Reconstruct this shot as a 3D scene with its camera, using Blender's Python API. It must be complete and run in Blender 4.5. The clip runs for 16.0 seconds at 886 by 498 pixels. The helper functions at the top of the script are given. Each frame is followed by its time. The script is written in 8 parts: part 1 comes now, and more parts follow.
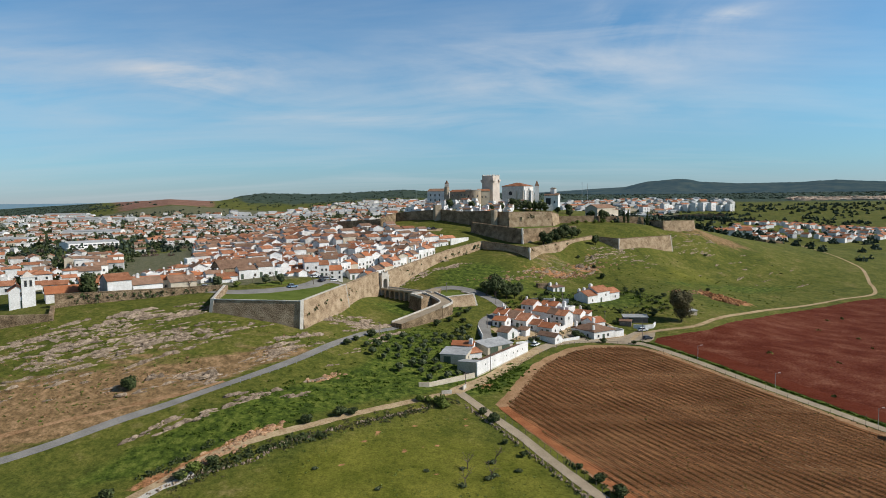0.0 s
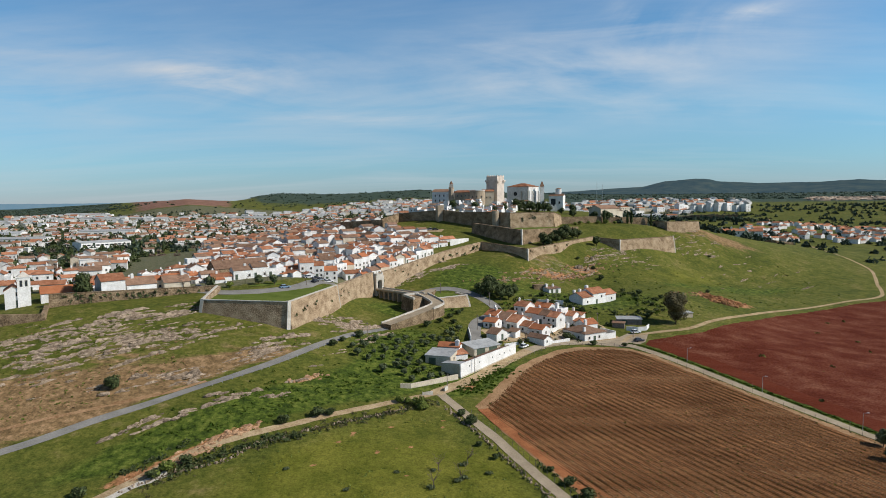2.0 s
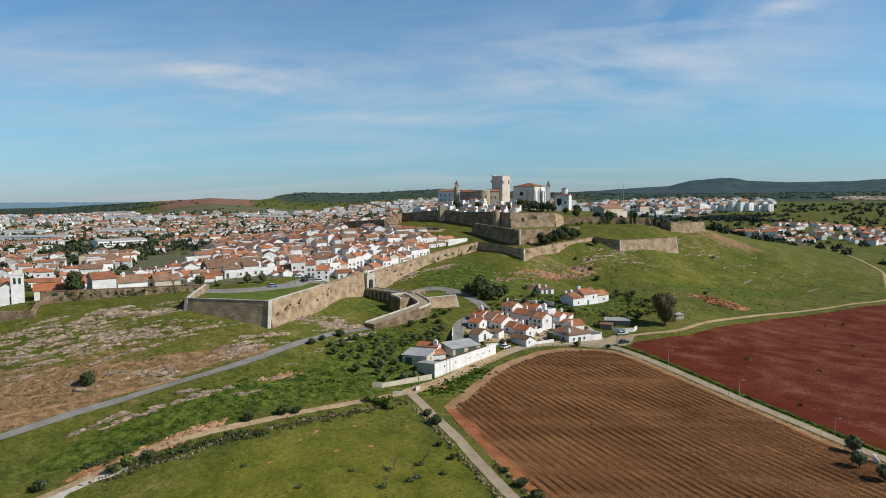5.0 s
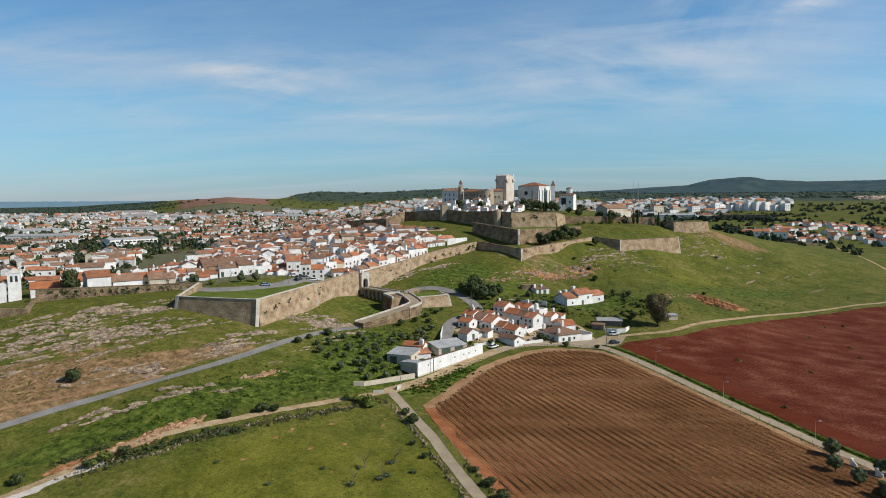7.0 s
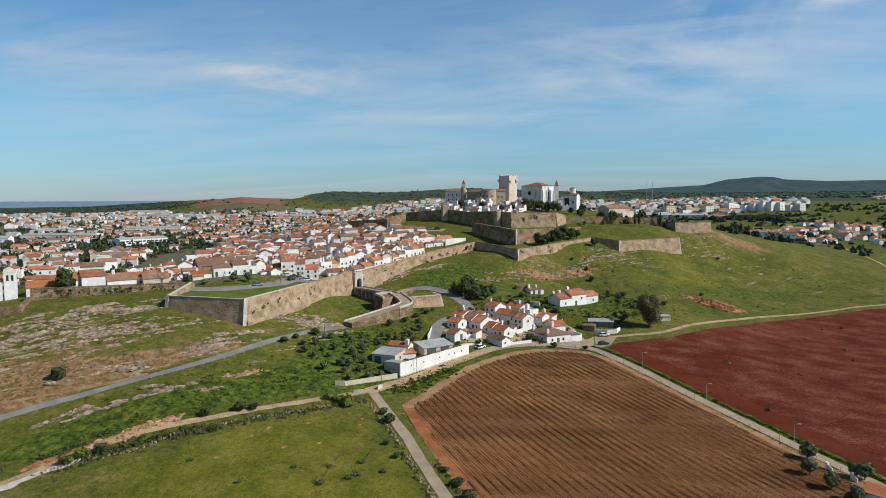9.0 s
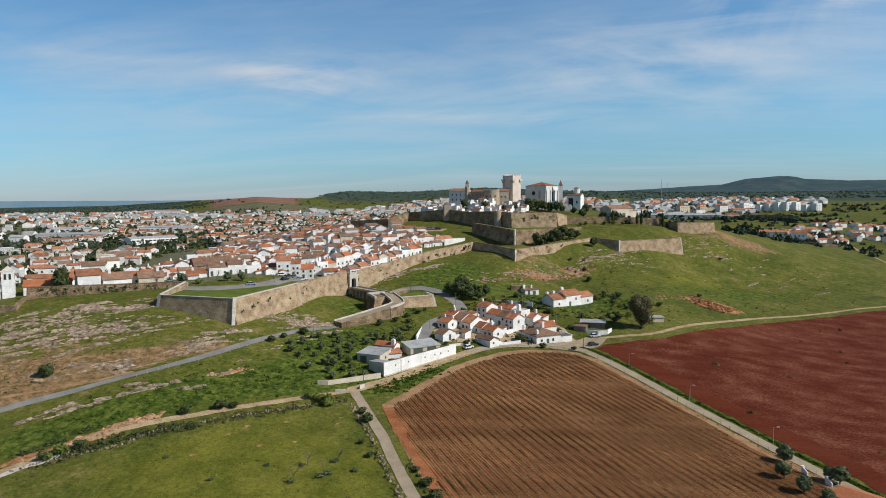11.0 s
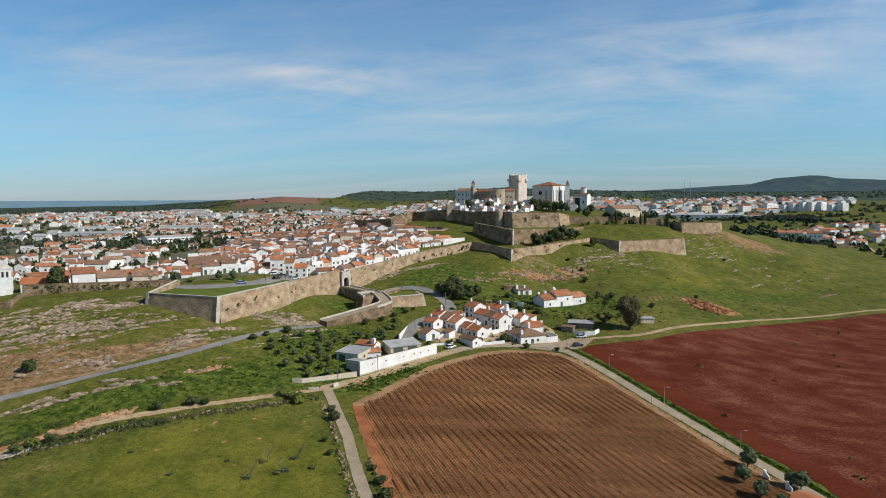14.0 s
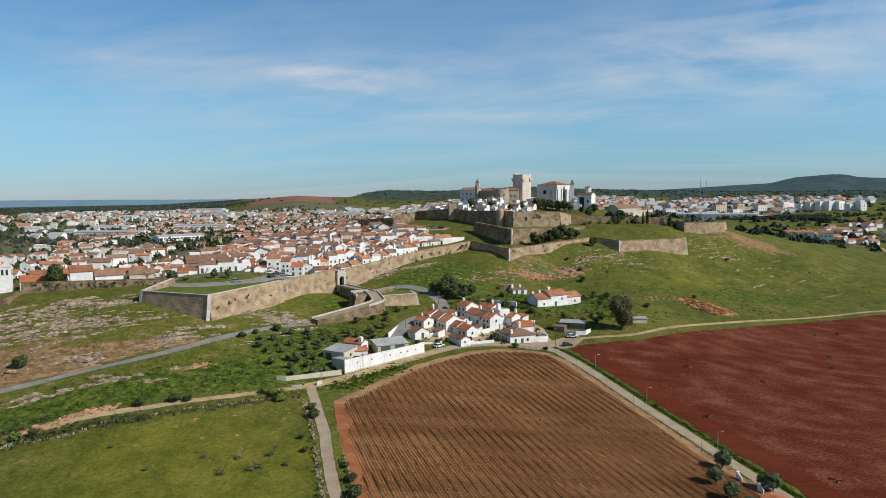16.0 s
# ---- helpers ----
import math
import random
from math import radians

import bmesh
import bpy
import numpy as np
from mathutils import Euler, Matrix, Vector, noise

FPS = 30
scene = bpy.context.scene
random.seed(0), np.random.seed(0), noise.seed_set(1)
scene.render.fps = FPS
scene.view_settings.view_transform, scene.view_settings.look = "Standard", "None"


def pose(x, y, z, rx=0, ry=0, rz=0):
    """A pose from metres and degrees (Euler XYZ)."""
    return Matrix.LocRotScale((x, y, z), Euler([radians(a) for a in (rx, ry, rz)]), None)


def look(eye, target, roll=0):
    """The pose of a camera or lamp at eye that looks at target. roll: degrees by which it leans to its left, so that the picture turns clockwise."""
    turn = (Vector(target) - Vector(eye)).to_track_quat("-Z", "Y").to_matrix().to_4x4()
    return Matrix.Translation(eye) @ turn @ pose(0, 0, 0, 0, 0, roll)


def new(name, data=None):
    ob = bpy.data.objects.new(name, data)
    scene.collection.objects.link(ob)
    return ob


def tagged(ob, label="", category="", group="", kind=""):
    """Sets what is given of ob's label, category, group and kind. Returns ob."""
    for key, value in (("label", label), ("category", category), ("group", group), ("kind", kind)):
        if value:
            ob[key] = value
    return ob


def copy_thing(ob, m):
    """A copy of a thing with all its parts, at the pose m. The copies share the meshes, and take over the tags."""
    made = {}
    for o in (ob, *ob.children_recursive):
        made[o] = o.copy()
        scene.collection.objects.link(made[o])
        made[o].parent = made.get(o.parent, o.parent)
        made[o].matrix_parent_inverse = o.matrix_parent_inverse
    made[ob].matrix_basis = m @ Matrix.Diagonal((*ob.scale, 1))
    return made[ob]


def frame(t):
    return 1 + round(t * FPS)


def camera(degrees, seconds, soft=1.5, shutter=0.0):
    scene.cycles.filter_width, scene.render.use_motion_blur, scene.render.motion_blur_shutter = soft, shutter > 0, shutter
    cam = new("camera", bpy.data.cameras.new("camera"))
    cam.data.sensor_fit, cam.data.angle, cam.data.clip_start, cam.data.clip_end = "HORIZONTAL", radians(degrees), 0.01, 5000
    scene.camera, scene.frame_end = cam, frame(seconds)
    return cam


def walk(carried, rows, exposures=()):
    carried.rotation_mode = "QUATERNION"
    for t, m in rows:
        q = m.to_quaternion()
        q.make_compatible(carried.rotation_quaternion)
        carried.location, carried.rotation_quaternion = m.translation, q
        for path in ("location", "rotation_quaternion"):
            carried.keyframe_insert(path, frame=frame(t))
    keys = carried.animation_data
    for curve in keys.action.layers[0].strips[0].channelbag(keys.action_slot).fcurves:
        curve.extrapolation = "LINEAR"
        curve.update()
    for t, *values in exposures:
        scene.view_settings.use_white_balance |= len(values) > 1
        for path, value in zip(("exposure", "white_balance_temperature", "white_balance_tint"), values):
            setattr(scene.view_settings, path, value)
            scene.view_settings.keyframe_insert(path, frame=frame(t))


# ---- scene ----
cam = camera(67.0, 16.0, soft=0.9)
PATH = [
    (0, (-0.686, 0.363, 65.229), (-0.648, 2.357, 65.077), -0.6),
    (0.5, (2.12, 0.157, 65.405), (2.144, 2.151, 65.252), -0.6),
    (1, (4.706, -0.052, 65.531), (4.717, 1.942, 65.378), -0.6),
    (1.5, (7.43, -0.184, 65.585), (7.427, 1.81, 65.433), -0.6),
    (2, (10.146, -0.081, 65.725), (10.131, 1.913, 65.573), -0.6),
    (2.5, (12.828, -0.138, 65.834), (12.801, 1.856, 65.682), -0.6),
    (3, (15.574, -0.429, 65.936), (15.534, 1.564, 65.783), -0.6),
    (3.5, (18.232, -0.646, 66.0), (18.18, 1.348, 65.848), -0.5),
    (4, (20.983, -0.741, 66.051), (20.918, 1.252, 65.898), -0.5),
    (6.5, (34.506, -0.479, 66.174), (34.377, 1.51, 66.019), -0.5),
    (7, (37.395, -0.646, 66.209), (37.252, 1.343, 66.053), -0.5),
    (7.5, (40.04, -0.631, 66.25), (39.885, 1.357, 66.094), -0.5),
    (8, (42.667, -0.467, 66.286), (42.501, 1.52, 66.13), -0.5),
    (8.5, (45.398, -0.361, 66.284), (45.219, 1.624, 66.128), -0.5),
    (9, (48.164, -0.297, 66.374), (47.973, 1.687, 66.218), -0.5),
    (11.5, (61.628, 0.499, 66.609), (61.374, 2.476, 66.452), -0.5),
    (12, (64.429, 0.678, 66.597), (64.162, 2.653, 66.44), -0.5),
    (12.5, (67.097, 0.963, 66.632), (66.818, 2.937, 66.475), -0.5),
    (13, (69.672, 1.373, 66.581), (69.381, 3.346, 66.425), -0.5),
    (13.5, (72.331, 1.658, 66.542), (72.028, 3.629, 66.385), -0.5),
    (14, (75.109, 2.012, 66.507), (74.791, 3.981, 66.35), -0.5),
    (14.5, (77.916, 2.323, 66.539), (77.585, 4.289, 66.382), -0.5),
    (15, (80.59, 2.459, 66.527), (80.246, 4.423, 66.37), -0.5),
    (15.5, (83.31, 2.77, 66.536), (82.953, 4.732, 66.377), -0.5),
    (16, (85.834, 3.241, 66.469), (85.465, 5.201, 66.31), -0.5),
]
walk(cam, [(t, look(eye, target, roll)) for t, eye, target, roll in PATH])

# ---- sky, sun ----
SUN_AZ, SUN_EL = -13.0, 38.0   # degrees: from the x axis towards y, and above the ground
world = bpy.data.worlds.new("sky")
scene.world = world
world.use_nodes = True
wt = world.node_tree
wt.nodes.clear()
w_out, w_bg = wt.nodes.new("ShaderNodeOutputWorld"), wt.nodes.new("ShaderNodeBackground")
sky = wt.nodes.new("ShaderNodeTexSky")
sky.sky_type, sky.sun_disc = "NISHITA", False
sky.sun_elevation, sky.sun_rotation = radians(SUN_EL), radians(90.0 - SUN_AZ)
sky.altitude, sky.air_density, sky.dust_density, sky.ozone_density = 300, 1.0, 0.0, 2.5
w_bg.inputs["Strength"].default_value = 0.09
# thin streaks of high cloud, drawn out along one direction of the flat cloud layer
w_co, w_sep = wt.nodes.new("ShaderNodeTexCoord"), wt.nodes.new("ShaderNodeSeparateXYZ")
wt.links.new(w_co.outputs["Generated"], w_sep.inputs[0])


def w_math(op, a, b=0.0, clamp=False):
    n = wt.nodes.new("ShaderNodeMath")
    n.operation, n.use_clamp = op, clamp
    for slot, v in zip(n.inputs, (a, b)):
        if isinstance(v, (int, float)):
            slot.default_value = v
        else:
            wt.links.new(v, slot)
    return n.outputs[0]


w_up = w_math("MAXIMUM", w_math("ADD", w_sep.outputs[2], 0.10), 0.03)
w_xy = wt.nodes.new("ShaderNodeCombineXYZ")
wt.links.new(w_math("DIVIDE", w_sep.outputs[0], w_up), w_xy.inputs[0])
wt.links.new(w_math("DIVIDE", w_sep.outputs[1], w_up), w_xy.inputs[1])


def w_noise(turn, scale, size, detail, seed, rough=0.6, warp=0.0):
    m = wt.nodes.new("ShaderNodeMapping")
    m.inputs["Rotation"].default_value[2] = radians(turn)
    m.inputs["Scale"].default_value = scale
    m.inputs["Location"].default_value = seed
    wt.links.new(w_xy.outputs[0], m.inputs[0])
    n = wt.nodes.new("ShaderNodeTexNoise")
    n.inputs["Scale"].default_value, n.inputs["Detail"].default_value, n.inputs["Roughness"].default_value = size, detail, rough
    n.inputs["Distortion"].default_value = warp
    wt.links.new(m.outputs[0], n.inputs["Vector"])
    return n.outputs["Fac"]


w_a = w_noise(66, (0.5, 1.25, 1), 0.42, 7, (3.1, 0.4, 0), 0.55, 1.1)
w_b = w_noise(62, (0.6, 3.2, 1), 1.3, 8, (1.7, 2.2, 0), 0.6, 0.6)
w_cloud = w_math("ADD", w_math("MULTIPLY", w_a, 0.9), w_math("MULTIPLY", w_b, 0.2))
w_cloud = w_math("MULTIPLY", w_math("SUBTRACT", w_cloud, 0.515), 3.4, True)
w_cloud = w_math("MULTIPLY", w_cloud, 0.3)
# a few broad veils of cirrus, each round one direction of the sky
w_deep = w_math("MAXIMUM", w_sep.outputs[1], 0.05)
w_u, w_v = w_math("DIVIDE", w_sep.outputs[0], w_deep), w_math("DIVIDE", w_sep.outputs[2], w_deep)
w_uv = wt.nodes.new("ShaderNodeCombineXYZ")
wt.links.new(w_u, w_uv.inputs[0])
wt.links.new(w_v, w_uv.inputs[1])


def w_fibre(turn, scale, seed, warp):
    m, n = wt.nodes.new("ShaderNodeMapping"), wt.nodes.new("ShaderNodeTexNoise")
    m.inputs["Rotation"].default_value[2], m.inputs["Scale"].default_value, m.inputs["Location"].default_value = radians(turn), scale, seed
    n.inputs["Scale"].default_value, n.inputs["Detail"].default_value, n.inputs["Roughness"].default_value, n.inputs["Distortion"].default_value = 1.0, 8, 0.58, warp
    wt.links.new(w_uv.outputs[0], m.inputs[0])
    wt.links.new(m.outputs[0], n.inputs["Vector"])
    return n.outputs["Fac"]


def w_veil(u, v, wide, high, turn, strength):
    c, s = math.cos(radians(turn)), math.sin(radians(turn))
    du, dv = w_math("SUBTRACT", w_u, u), w_math("SUBTRACT", w_v, v)
    a = w_math("ADD", w_math("MULTIPLY", du, c / wide), w_math("MULTIPLY", dv, s / wide))
    b = w_math("ADD", w_math("MULTIPLY", du, -s / high), w_math("MULTIPLY", dv, c / high))
    r2 = w_math("ADD", w_math("MULTIPLY", a, a), w_math("MULTIPLY", b, b))
    return w_math("MULTIPLY", w_math("POWER", 2.718, w_math("MULTIPLY", r2, -1.0)), strength)


w_streak = w_math("ADD", w_math("MULTIPLY", w_fibre(-9, (3.0, 17.0, 1), (0.3, 1.7, 0), 0.9), 0.55), w_math("MULTIPLY", w_fibre(14, (2.2, 8.0, 1), (4.1, 0.2, 0), 1.6), 0.45))
w_streak = w_math("MULTIPLY", w_math("SUBTRACT", w_streak, 0.36), 3.2, True)
w_all = None
for w_row in ((-0.36, 0.18, 0.10, 0.022, -4, 0.9), (-0.62, 0.165, 0.17, 0.05, -6, 0.5), (-0.31, 0.182, 0.13, 0.045, -2, 0.7), (0.02, 0.185, 0.34, 0.06, 8, 0.42), (0.25, 0.19, 0.3, 0.07, 10, 0.54), (0.45, 0.268, 0.05, 0.011, 10, 0.85), (0.46, 0.13, 0.2, 0.03, 3, 0.32), (0.26, 0.265, 0.03, 0.02, -30, 0.5), (-0.15, 0.118, 0.12, 0.012, 0, 0.35), (0.0, 0.11, 0.12, 0.012, -4, 0.5), (-0.7, 0.24, 0.3, 0.05, -8, 0.4)):
    w_one = w_veil(*w_row)
    w_all = w_one if w_all is None else w_math("ADD", w_all, w_one)
w_cloud = w_math("ADD", w_cloud, w_math("MULTIPLY", w_math("MULTIPLY", w_all, w_streak), 1.0), True)
w_mix = wt.nodes.new("ShaderNodeMix")
w_mix.data_type = "RGBA"
wt.links.new(w_cloud, w_mix.inputs[0])
w_tint = wt.nodes.new("ShaderNodeMix")
w_tint.data_type, w_tint.blend_type = "RGBA", "MULTIPLY"
w_tint.inputs[0].default_value = 1.0
w_grade = wt.nodes.new("ShaderNodeValToRGB")
w_grade.color_ramp.elements[0].color, w_grade.color_ramp.elements[1].color = (0.45, 0.61, 0.97, 1), (0.32, 0.43, 0.53, 1)
w_grade.color_ramp.elements[0].position, w_grade.color_ramp.elements[1].position = 0.0, 1.0
for w_pos, w_col in ((0.05, (0.56, 0.84, 1.09)), (0.13, (0.73, 1.08, 1.21)), (0.3, (0.83, 1.18, 1.33)), (0.5, (0.54, 0.74, 0.86))):
    w_grade.color_ramp.elements.new(w_pos).color = (*w_col, 1)
wt.links.new(w_sep.outputs[2], w_grade.inputs[0])
wt.links.new(w_grade.outputs[0], w_tint.inputs[7])
wt.links.new(sky.outputs[0], w_tint.inputs[6])
wt.links.new(w_tint.outputs[2], w_mix.inputs[6])
w_mix.inputs[7].default_value = (7.0, 7.4, 7.9, 1)
wt.links.new(w_mix.outputs[2], w_bg.inputs[0])
# the sky is brighter towards the sun
wt.links.new(w_math("MULTIPLY", w_math("ADD", w_math("MULTIPLY", w_sep.outputs[0], 0.12), 1.0), 0.09), w_bg.inputs["Strength"])
wt.links.new(w_bg.outputs[0], w_out.inputs[0])

sun_lamp = bpy.data.lights.new("sun", "SUN")
sun_lamp.energy, sun_lamp.angle, sun_lamp.color = 5.0, radians(0.53), (1.0, 0.95, 0.87)
sun = new("sun", sun_lamp)
ca, ce = radians(SUN_AZ), radians(SUN_EL)
sun.matrix_world = look((300 * math.cos(ca) * math.cos(ce), 300 * math.sin(ca) * math.cos(ce), 300 * math.sin(ce)), (0, 0, 0))


# ---- materials ----
def material(name, dark, light, size=1.0, rough=0.9, bump=0.0, fine=12.0, spread=0.0, mid=None, metal=0.0, stretch=(1, 1, 1), turn=0.0):
    """A surface whose colour wanders from dark to light at two scales; size in metres of the larger one. spread: how far single objects differ."""
    m = bpy.data.materials.new(name)
    m.use_nodes = True
    t = m.node_tree
    bsdf = t.nodes["Principled BSDF"]
    bsdf.inputs["Roughness"].default_value, bsdf.inputs["Metallic"].default_value = rough, metal
    bsdf.inputs["Specular IOR Level"].default_value = 0.04 if rough > 0.84 else 0.25
    geo, mapping = t.nodes.new("ShaderNodeNewGeometry"), t.nodes.new("ShaderNodeMapping")
    mapping.inputs["Scale"].default_value, mapping.inputs["Rotation"].default_value[2] = stretch, radians(turn)
    t.links.new(geo.outputs["Position"], mapping.inputs[0])
    big, small = t.nodes.new("ShaderNodeTexNoise"), t.nodes.new("ShaderNodeTexNoise")
    for n, s, d in ((big, 1.0 / size, 5), (small, fine / size, 6)):
        n.inputs["Scale"].default_value, n.inputs["Detail"].default_value = s, d
        t.links.new(mapping.outputs[0], n.inputs["Vector"])
    add = t.nodes.new("ShaderNodeMath")
    add.operation = "MULTIPLY_ADD"
    add.inputs[1].default_value = 0.5
    t.links.new(small.outputs["Fac"], add.inputs[0])
    half = t.nodes.new("ShaderNodeMath")
    half.operation = "MULTIPLY"
    half.inputs[1].default_value = 0.5
    t.links.new(big.outputs["Fac"], half.inputs[0])
    t.links.new(half.outputs[0], add.inputs[2])
    ramp = t.nodes.new("ShaderNodeValToRGB")
    ramp.color_ramp.elements[0].position, ramp.color_ramp.elements[1].position = 0.36, 0.64
    ramp.color_ramp.elements[0].color, ramp.color_ramp.elements[1].color = (*dark, 1), (*light, 1)
    if mid:
        ramp.color_ramp.elements.new(0.5).color = (*mid, 1)
    t.links.new(add.outputs[0], ramp.inputs[0])
    out = ramp.outputs[0]
    if spread:
        info, hsv = t.nodes.new("ShaderNodeObjectInfo"), t.nodes.new("ShaderNodeHueSaturation")
        isl = t.nodes.new("ShaderNodeMath")
        isl.operation = "FRACT"
        s2 = t.nodes.new("ShaderNodeMath")
        s2.operation = "ADD"
        t.links.new(info.outputs["Random"], s2.inputs[0])
        t.links.new(geo.outputs["Random Per Island"], s2.inputs[1])
        t.links.new(s2.outputs[0], isl.inputs[0])
        rng = t.nodes.new("ShaderNodeMapRange")
        rng.inputs["To Min"].default_value, rng.inputs["To Max"].default_value = 1 - spread, 1 + spread
        t.links.new(isl.outputs[0], rng.inputs["Value"])
        t.links.new(rng.outputs[0], hsv.inputs["Value"])
        t.links.new(out, hsv.inputs["Color"])
        out = hsv.outputs[0]
    t.links.new(out, bsdf.inputs["Base Color"])
    if bump:
        b = t.nodes.new("ShaderNodeBump")
        b.inputs["Strength"].default_value, b.inputs["Distance"].default_value = 0.8, bump
        t.links.new(small.outputs["Fac"], b.inputs["Height"])
        t.links.new(b.outputs[0], bsdf.inputs["Normal"])
    return m


WHITE = material("limewash", (0.56, 0.55, 0.52), (0.8, 0.79, 0.77), 3.0, 0.85, 0.01, 8, 0.06)
OFFWHITE = material("aged_limewash", (0.5, 0.48, 0.45), (0.76, 0.74, 0.71), 14.0, 0.9, 0.0, 8, 0.18)
CREAM = material("cream_render", (0.42, 0.36, 0.27), (0.6, 0.53, 0.42), 3.0, 0.9, 0.01, 8, 0.12)
TILE = material("terracotta_tiles", (0.2, 0.085, 0.048), (0.42, 0.21, 0.125), 2.5, 0.85, 0.05, 6, 0.32, mid=(0.31, 0.135, 0.074))
OLDTILE = material("weathered_tiles", (0.14, 0.085, 0.058), (0.29, 0.18, 0.122), 2.0, 0.9, 0.05, 6, 0.25)
BRIGHTTILE = material("new_tiles", (0.3, 0.1, 0.042), (0.42, 0.165, 0.075), 2.5, 0.8, 0.04, 6, 0.12)
SHEET = material("fibre_cement", (0.24, 0.245, 0.24), (0.42, 0.425, 0.42), 4.0, 0.7, 0.02, 5, 0.1)
STONE = material("rampart_stone", (0.07, 0.049, 0.03), (0.37, 0.275, 0.178), 4.0, 0.95, 0.5, 9, mid=(0.21, 0.15, 0.092), stretch=(1, 1, 1.3))
LIGHTSTONE = material("tan_rampart_stone", (0.17, 0.115, 0.07), (0.5, 0.385, 0.26), 3.4, 0.95, 0.5, 9, mid=(0.35, 0.255, 0.163), stretch=(1, 1, 1.3))
RANK = material("rank_green_weeds", (0.03, 0.06, 0.008), (0.085, 0.12, 0.02), 2.0, 0.9, 0.0, 6, 0.2)
QUOIN = material("pale_ashlar", (0.36, 0.33, 0.28), (0.58, 0.54, 0.48), 2.0, 0.9, 0.03, 6)
MARBLE = material("keep_marble", (0.45, 0.38, 0.32), (0.66, 0.57, 0.49), 4.0, 0.85, 0.04, 8)
ROCK = material("grey_rock", (0.09, 0.064, 0.044), (0.42, 0.33, 0.245), 1.2, 0.95, 0.2, 7, 0.3)
BROWNROCK = material("rusty_rock", (0.1, 0.055, 0.03), (0.4, 0.25, 0.15), 1.6, 0.95, 0.2, 7, 0.3)
ASPHALT = material("worn_asphalt", (0.155, 0.15, 0.138), (0.25, 0.24, 0.222), 5.0, 0.9, 0.01, 14)
CONCRETE = material("pale_road", (0.235, 0.188, 0.13), (0.37, 0.305, 0.222), 4.0, 0.9, 0.01, 12)
PALESTONE = material("ochre_ashlar", (0.24, 0.185, 0.125), (0.45, 0.37, 0.275), 4.0, 0.95, 0.06, 8)
DIRT = material("dirt_track", (0.24, 0.165, 0.09), (0.44, 0.34, 0.21), 3.0, 0.95, 0.03, 6)
BANK = material("eroded_earth", (0.22, 0.125, 0.068), (0.44, 0.28, 0.17), 3.0, 0.95, 0.1, 8, 0.2)
EARTH = material("orange_earth", (0.25, 0.115, 0.05), (0.42, 0.22, 0.11), 4.0, 0.95, 0.06, 8)
VINESOIL = material("vineyard_soil", (0.105, 0.044, 0.0165), (0.36, 0.178, 0.076), 18.0, 0.95, 0.1, 44, mid=(0.2, 0.09, 0.0375), stretch=(0.5, 1.6, 1), turn=59.5)
FURROW = material("furrow_soil", (0.085, 0.035, 0.0135), (0.265, 0.143, 0.064), 7.0, 0.95, 0.06, 16, mid=(0.15, 0.069, 0.031), stretch=(0.5, 1.6, 1), turn=59.5)
WEED = material("dull_weeds", (0.095, 0.09, 0.024), (0.18, 0.155, 0.05), 2.0, 0.9, 0.0, 6, 0.2)
REDSOIL = material("red_ploughed_soil", (0.066, 0.0135, 0.0065), (0.175, 0.07, 0.041), 9.0, 0.95, 0.4, 15, mid=(0.1, 0.0255, 0.0132), stretch=(0.75, 1.2, 1), turn=48)
REDEARTH = material("deep_red_soil", (0.078, 0.0155, 0.007), (0.125, 0.032, 0.016), 12.0, 0.95, 0.3, 20, stretch=(0.4, 1.8, 1), turn=60)
LAWN = material("mown_grass", (0.066, 0.095, 0.015), (0.13, 0.16, 0.034), 6.0, 0.95, 0.03, 10)
LEAF = material("dark_leaves", (0.026, 0.04, 0.012), (0.08, 0.1, 0.034), 1.2, 0.8, 0.0, 6, 0.25)
OLIVE = material("olive_leaves", (0.05, 0.068, 0.028), (0.125, 0.148, 0.07), 1.0, 0.75, 0.0, 6, 0.22)
BROWNLEAF = material("olive_brown_leaves", (0.045, 0.042, 0.018), (0.135, 0.115, 0.052), 1.6, 0.8, 0.0, 6, 0.25)
FRESH = material("fresh_leaves", (0.07, 0.10, 0.015), (0.17, 0.2, 0.04), 1.0, 0.8, 0.0, 6, 0.2)
# paler and bluer than near leaves: distance haze put into the colour
FARLEAF = material("hazed_far_leaves", (0.036, 0.052, 0.038), (0.07, 0.092, 0.062), 20, 0.9, 0.0, 6, 0.3)
CLAY = material("red_clay", (0.18, 0.06, 0.023), (0.36, 0.155, 0.07), 5.0, 0.95, 0.06, 14)
MARGIN = material("field_margin", (0.19, 0.105, 0.05), (0.37, 0.235, 0.132), 6.0, 0.95, 0.05, 12)
# row strip darkened in its colour for the shade and weeds along the vines
ROWSOIL = material("row_soil_with_shade", (0.05, 0.03, 0.013), (0.3, 0.17, 0.085), 9.0, 0.95, 0.06, 26, mid=(0.14, 0.068, 0.028), stretch=(0.4, 1.6, 1), turn=59.5)
BARK = material("bark", (0.06, 0.045, 0.032), (0.13, 0.1, 0.075), 0.5, 0.95, 0.02, 6)
TWIG = material("bare_twigs", (0.10, 0.075, 0.055), (0.19, 0.15, 0.115), 1.0, 0.95, 0.0, 6, 0.15)
GLASS = material("dark_glass", (0.02, 0.024, 0.03), (0.05, 0.055, 0.06), 2.0, 0.15)
WOOD = material("painted_wood", (0.05, 0.07, 0.05), (0.1, 0.13, 0.09), 1.0, 0.6)
METAL = material("galvanised_steel", (0.32, 0.33, 0.33), (0.45, 0.46, 0.46), 1.0, 0.5, metal=0.6)
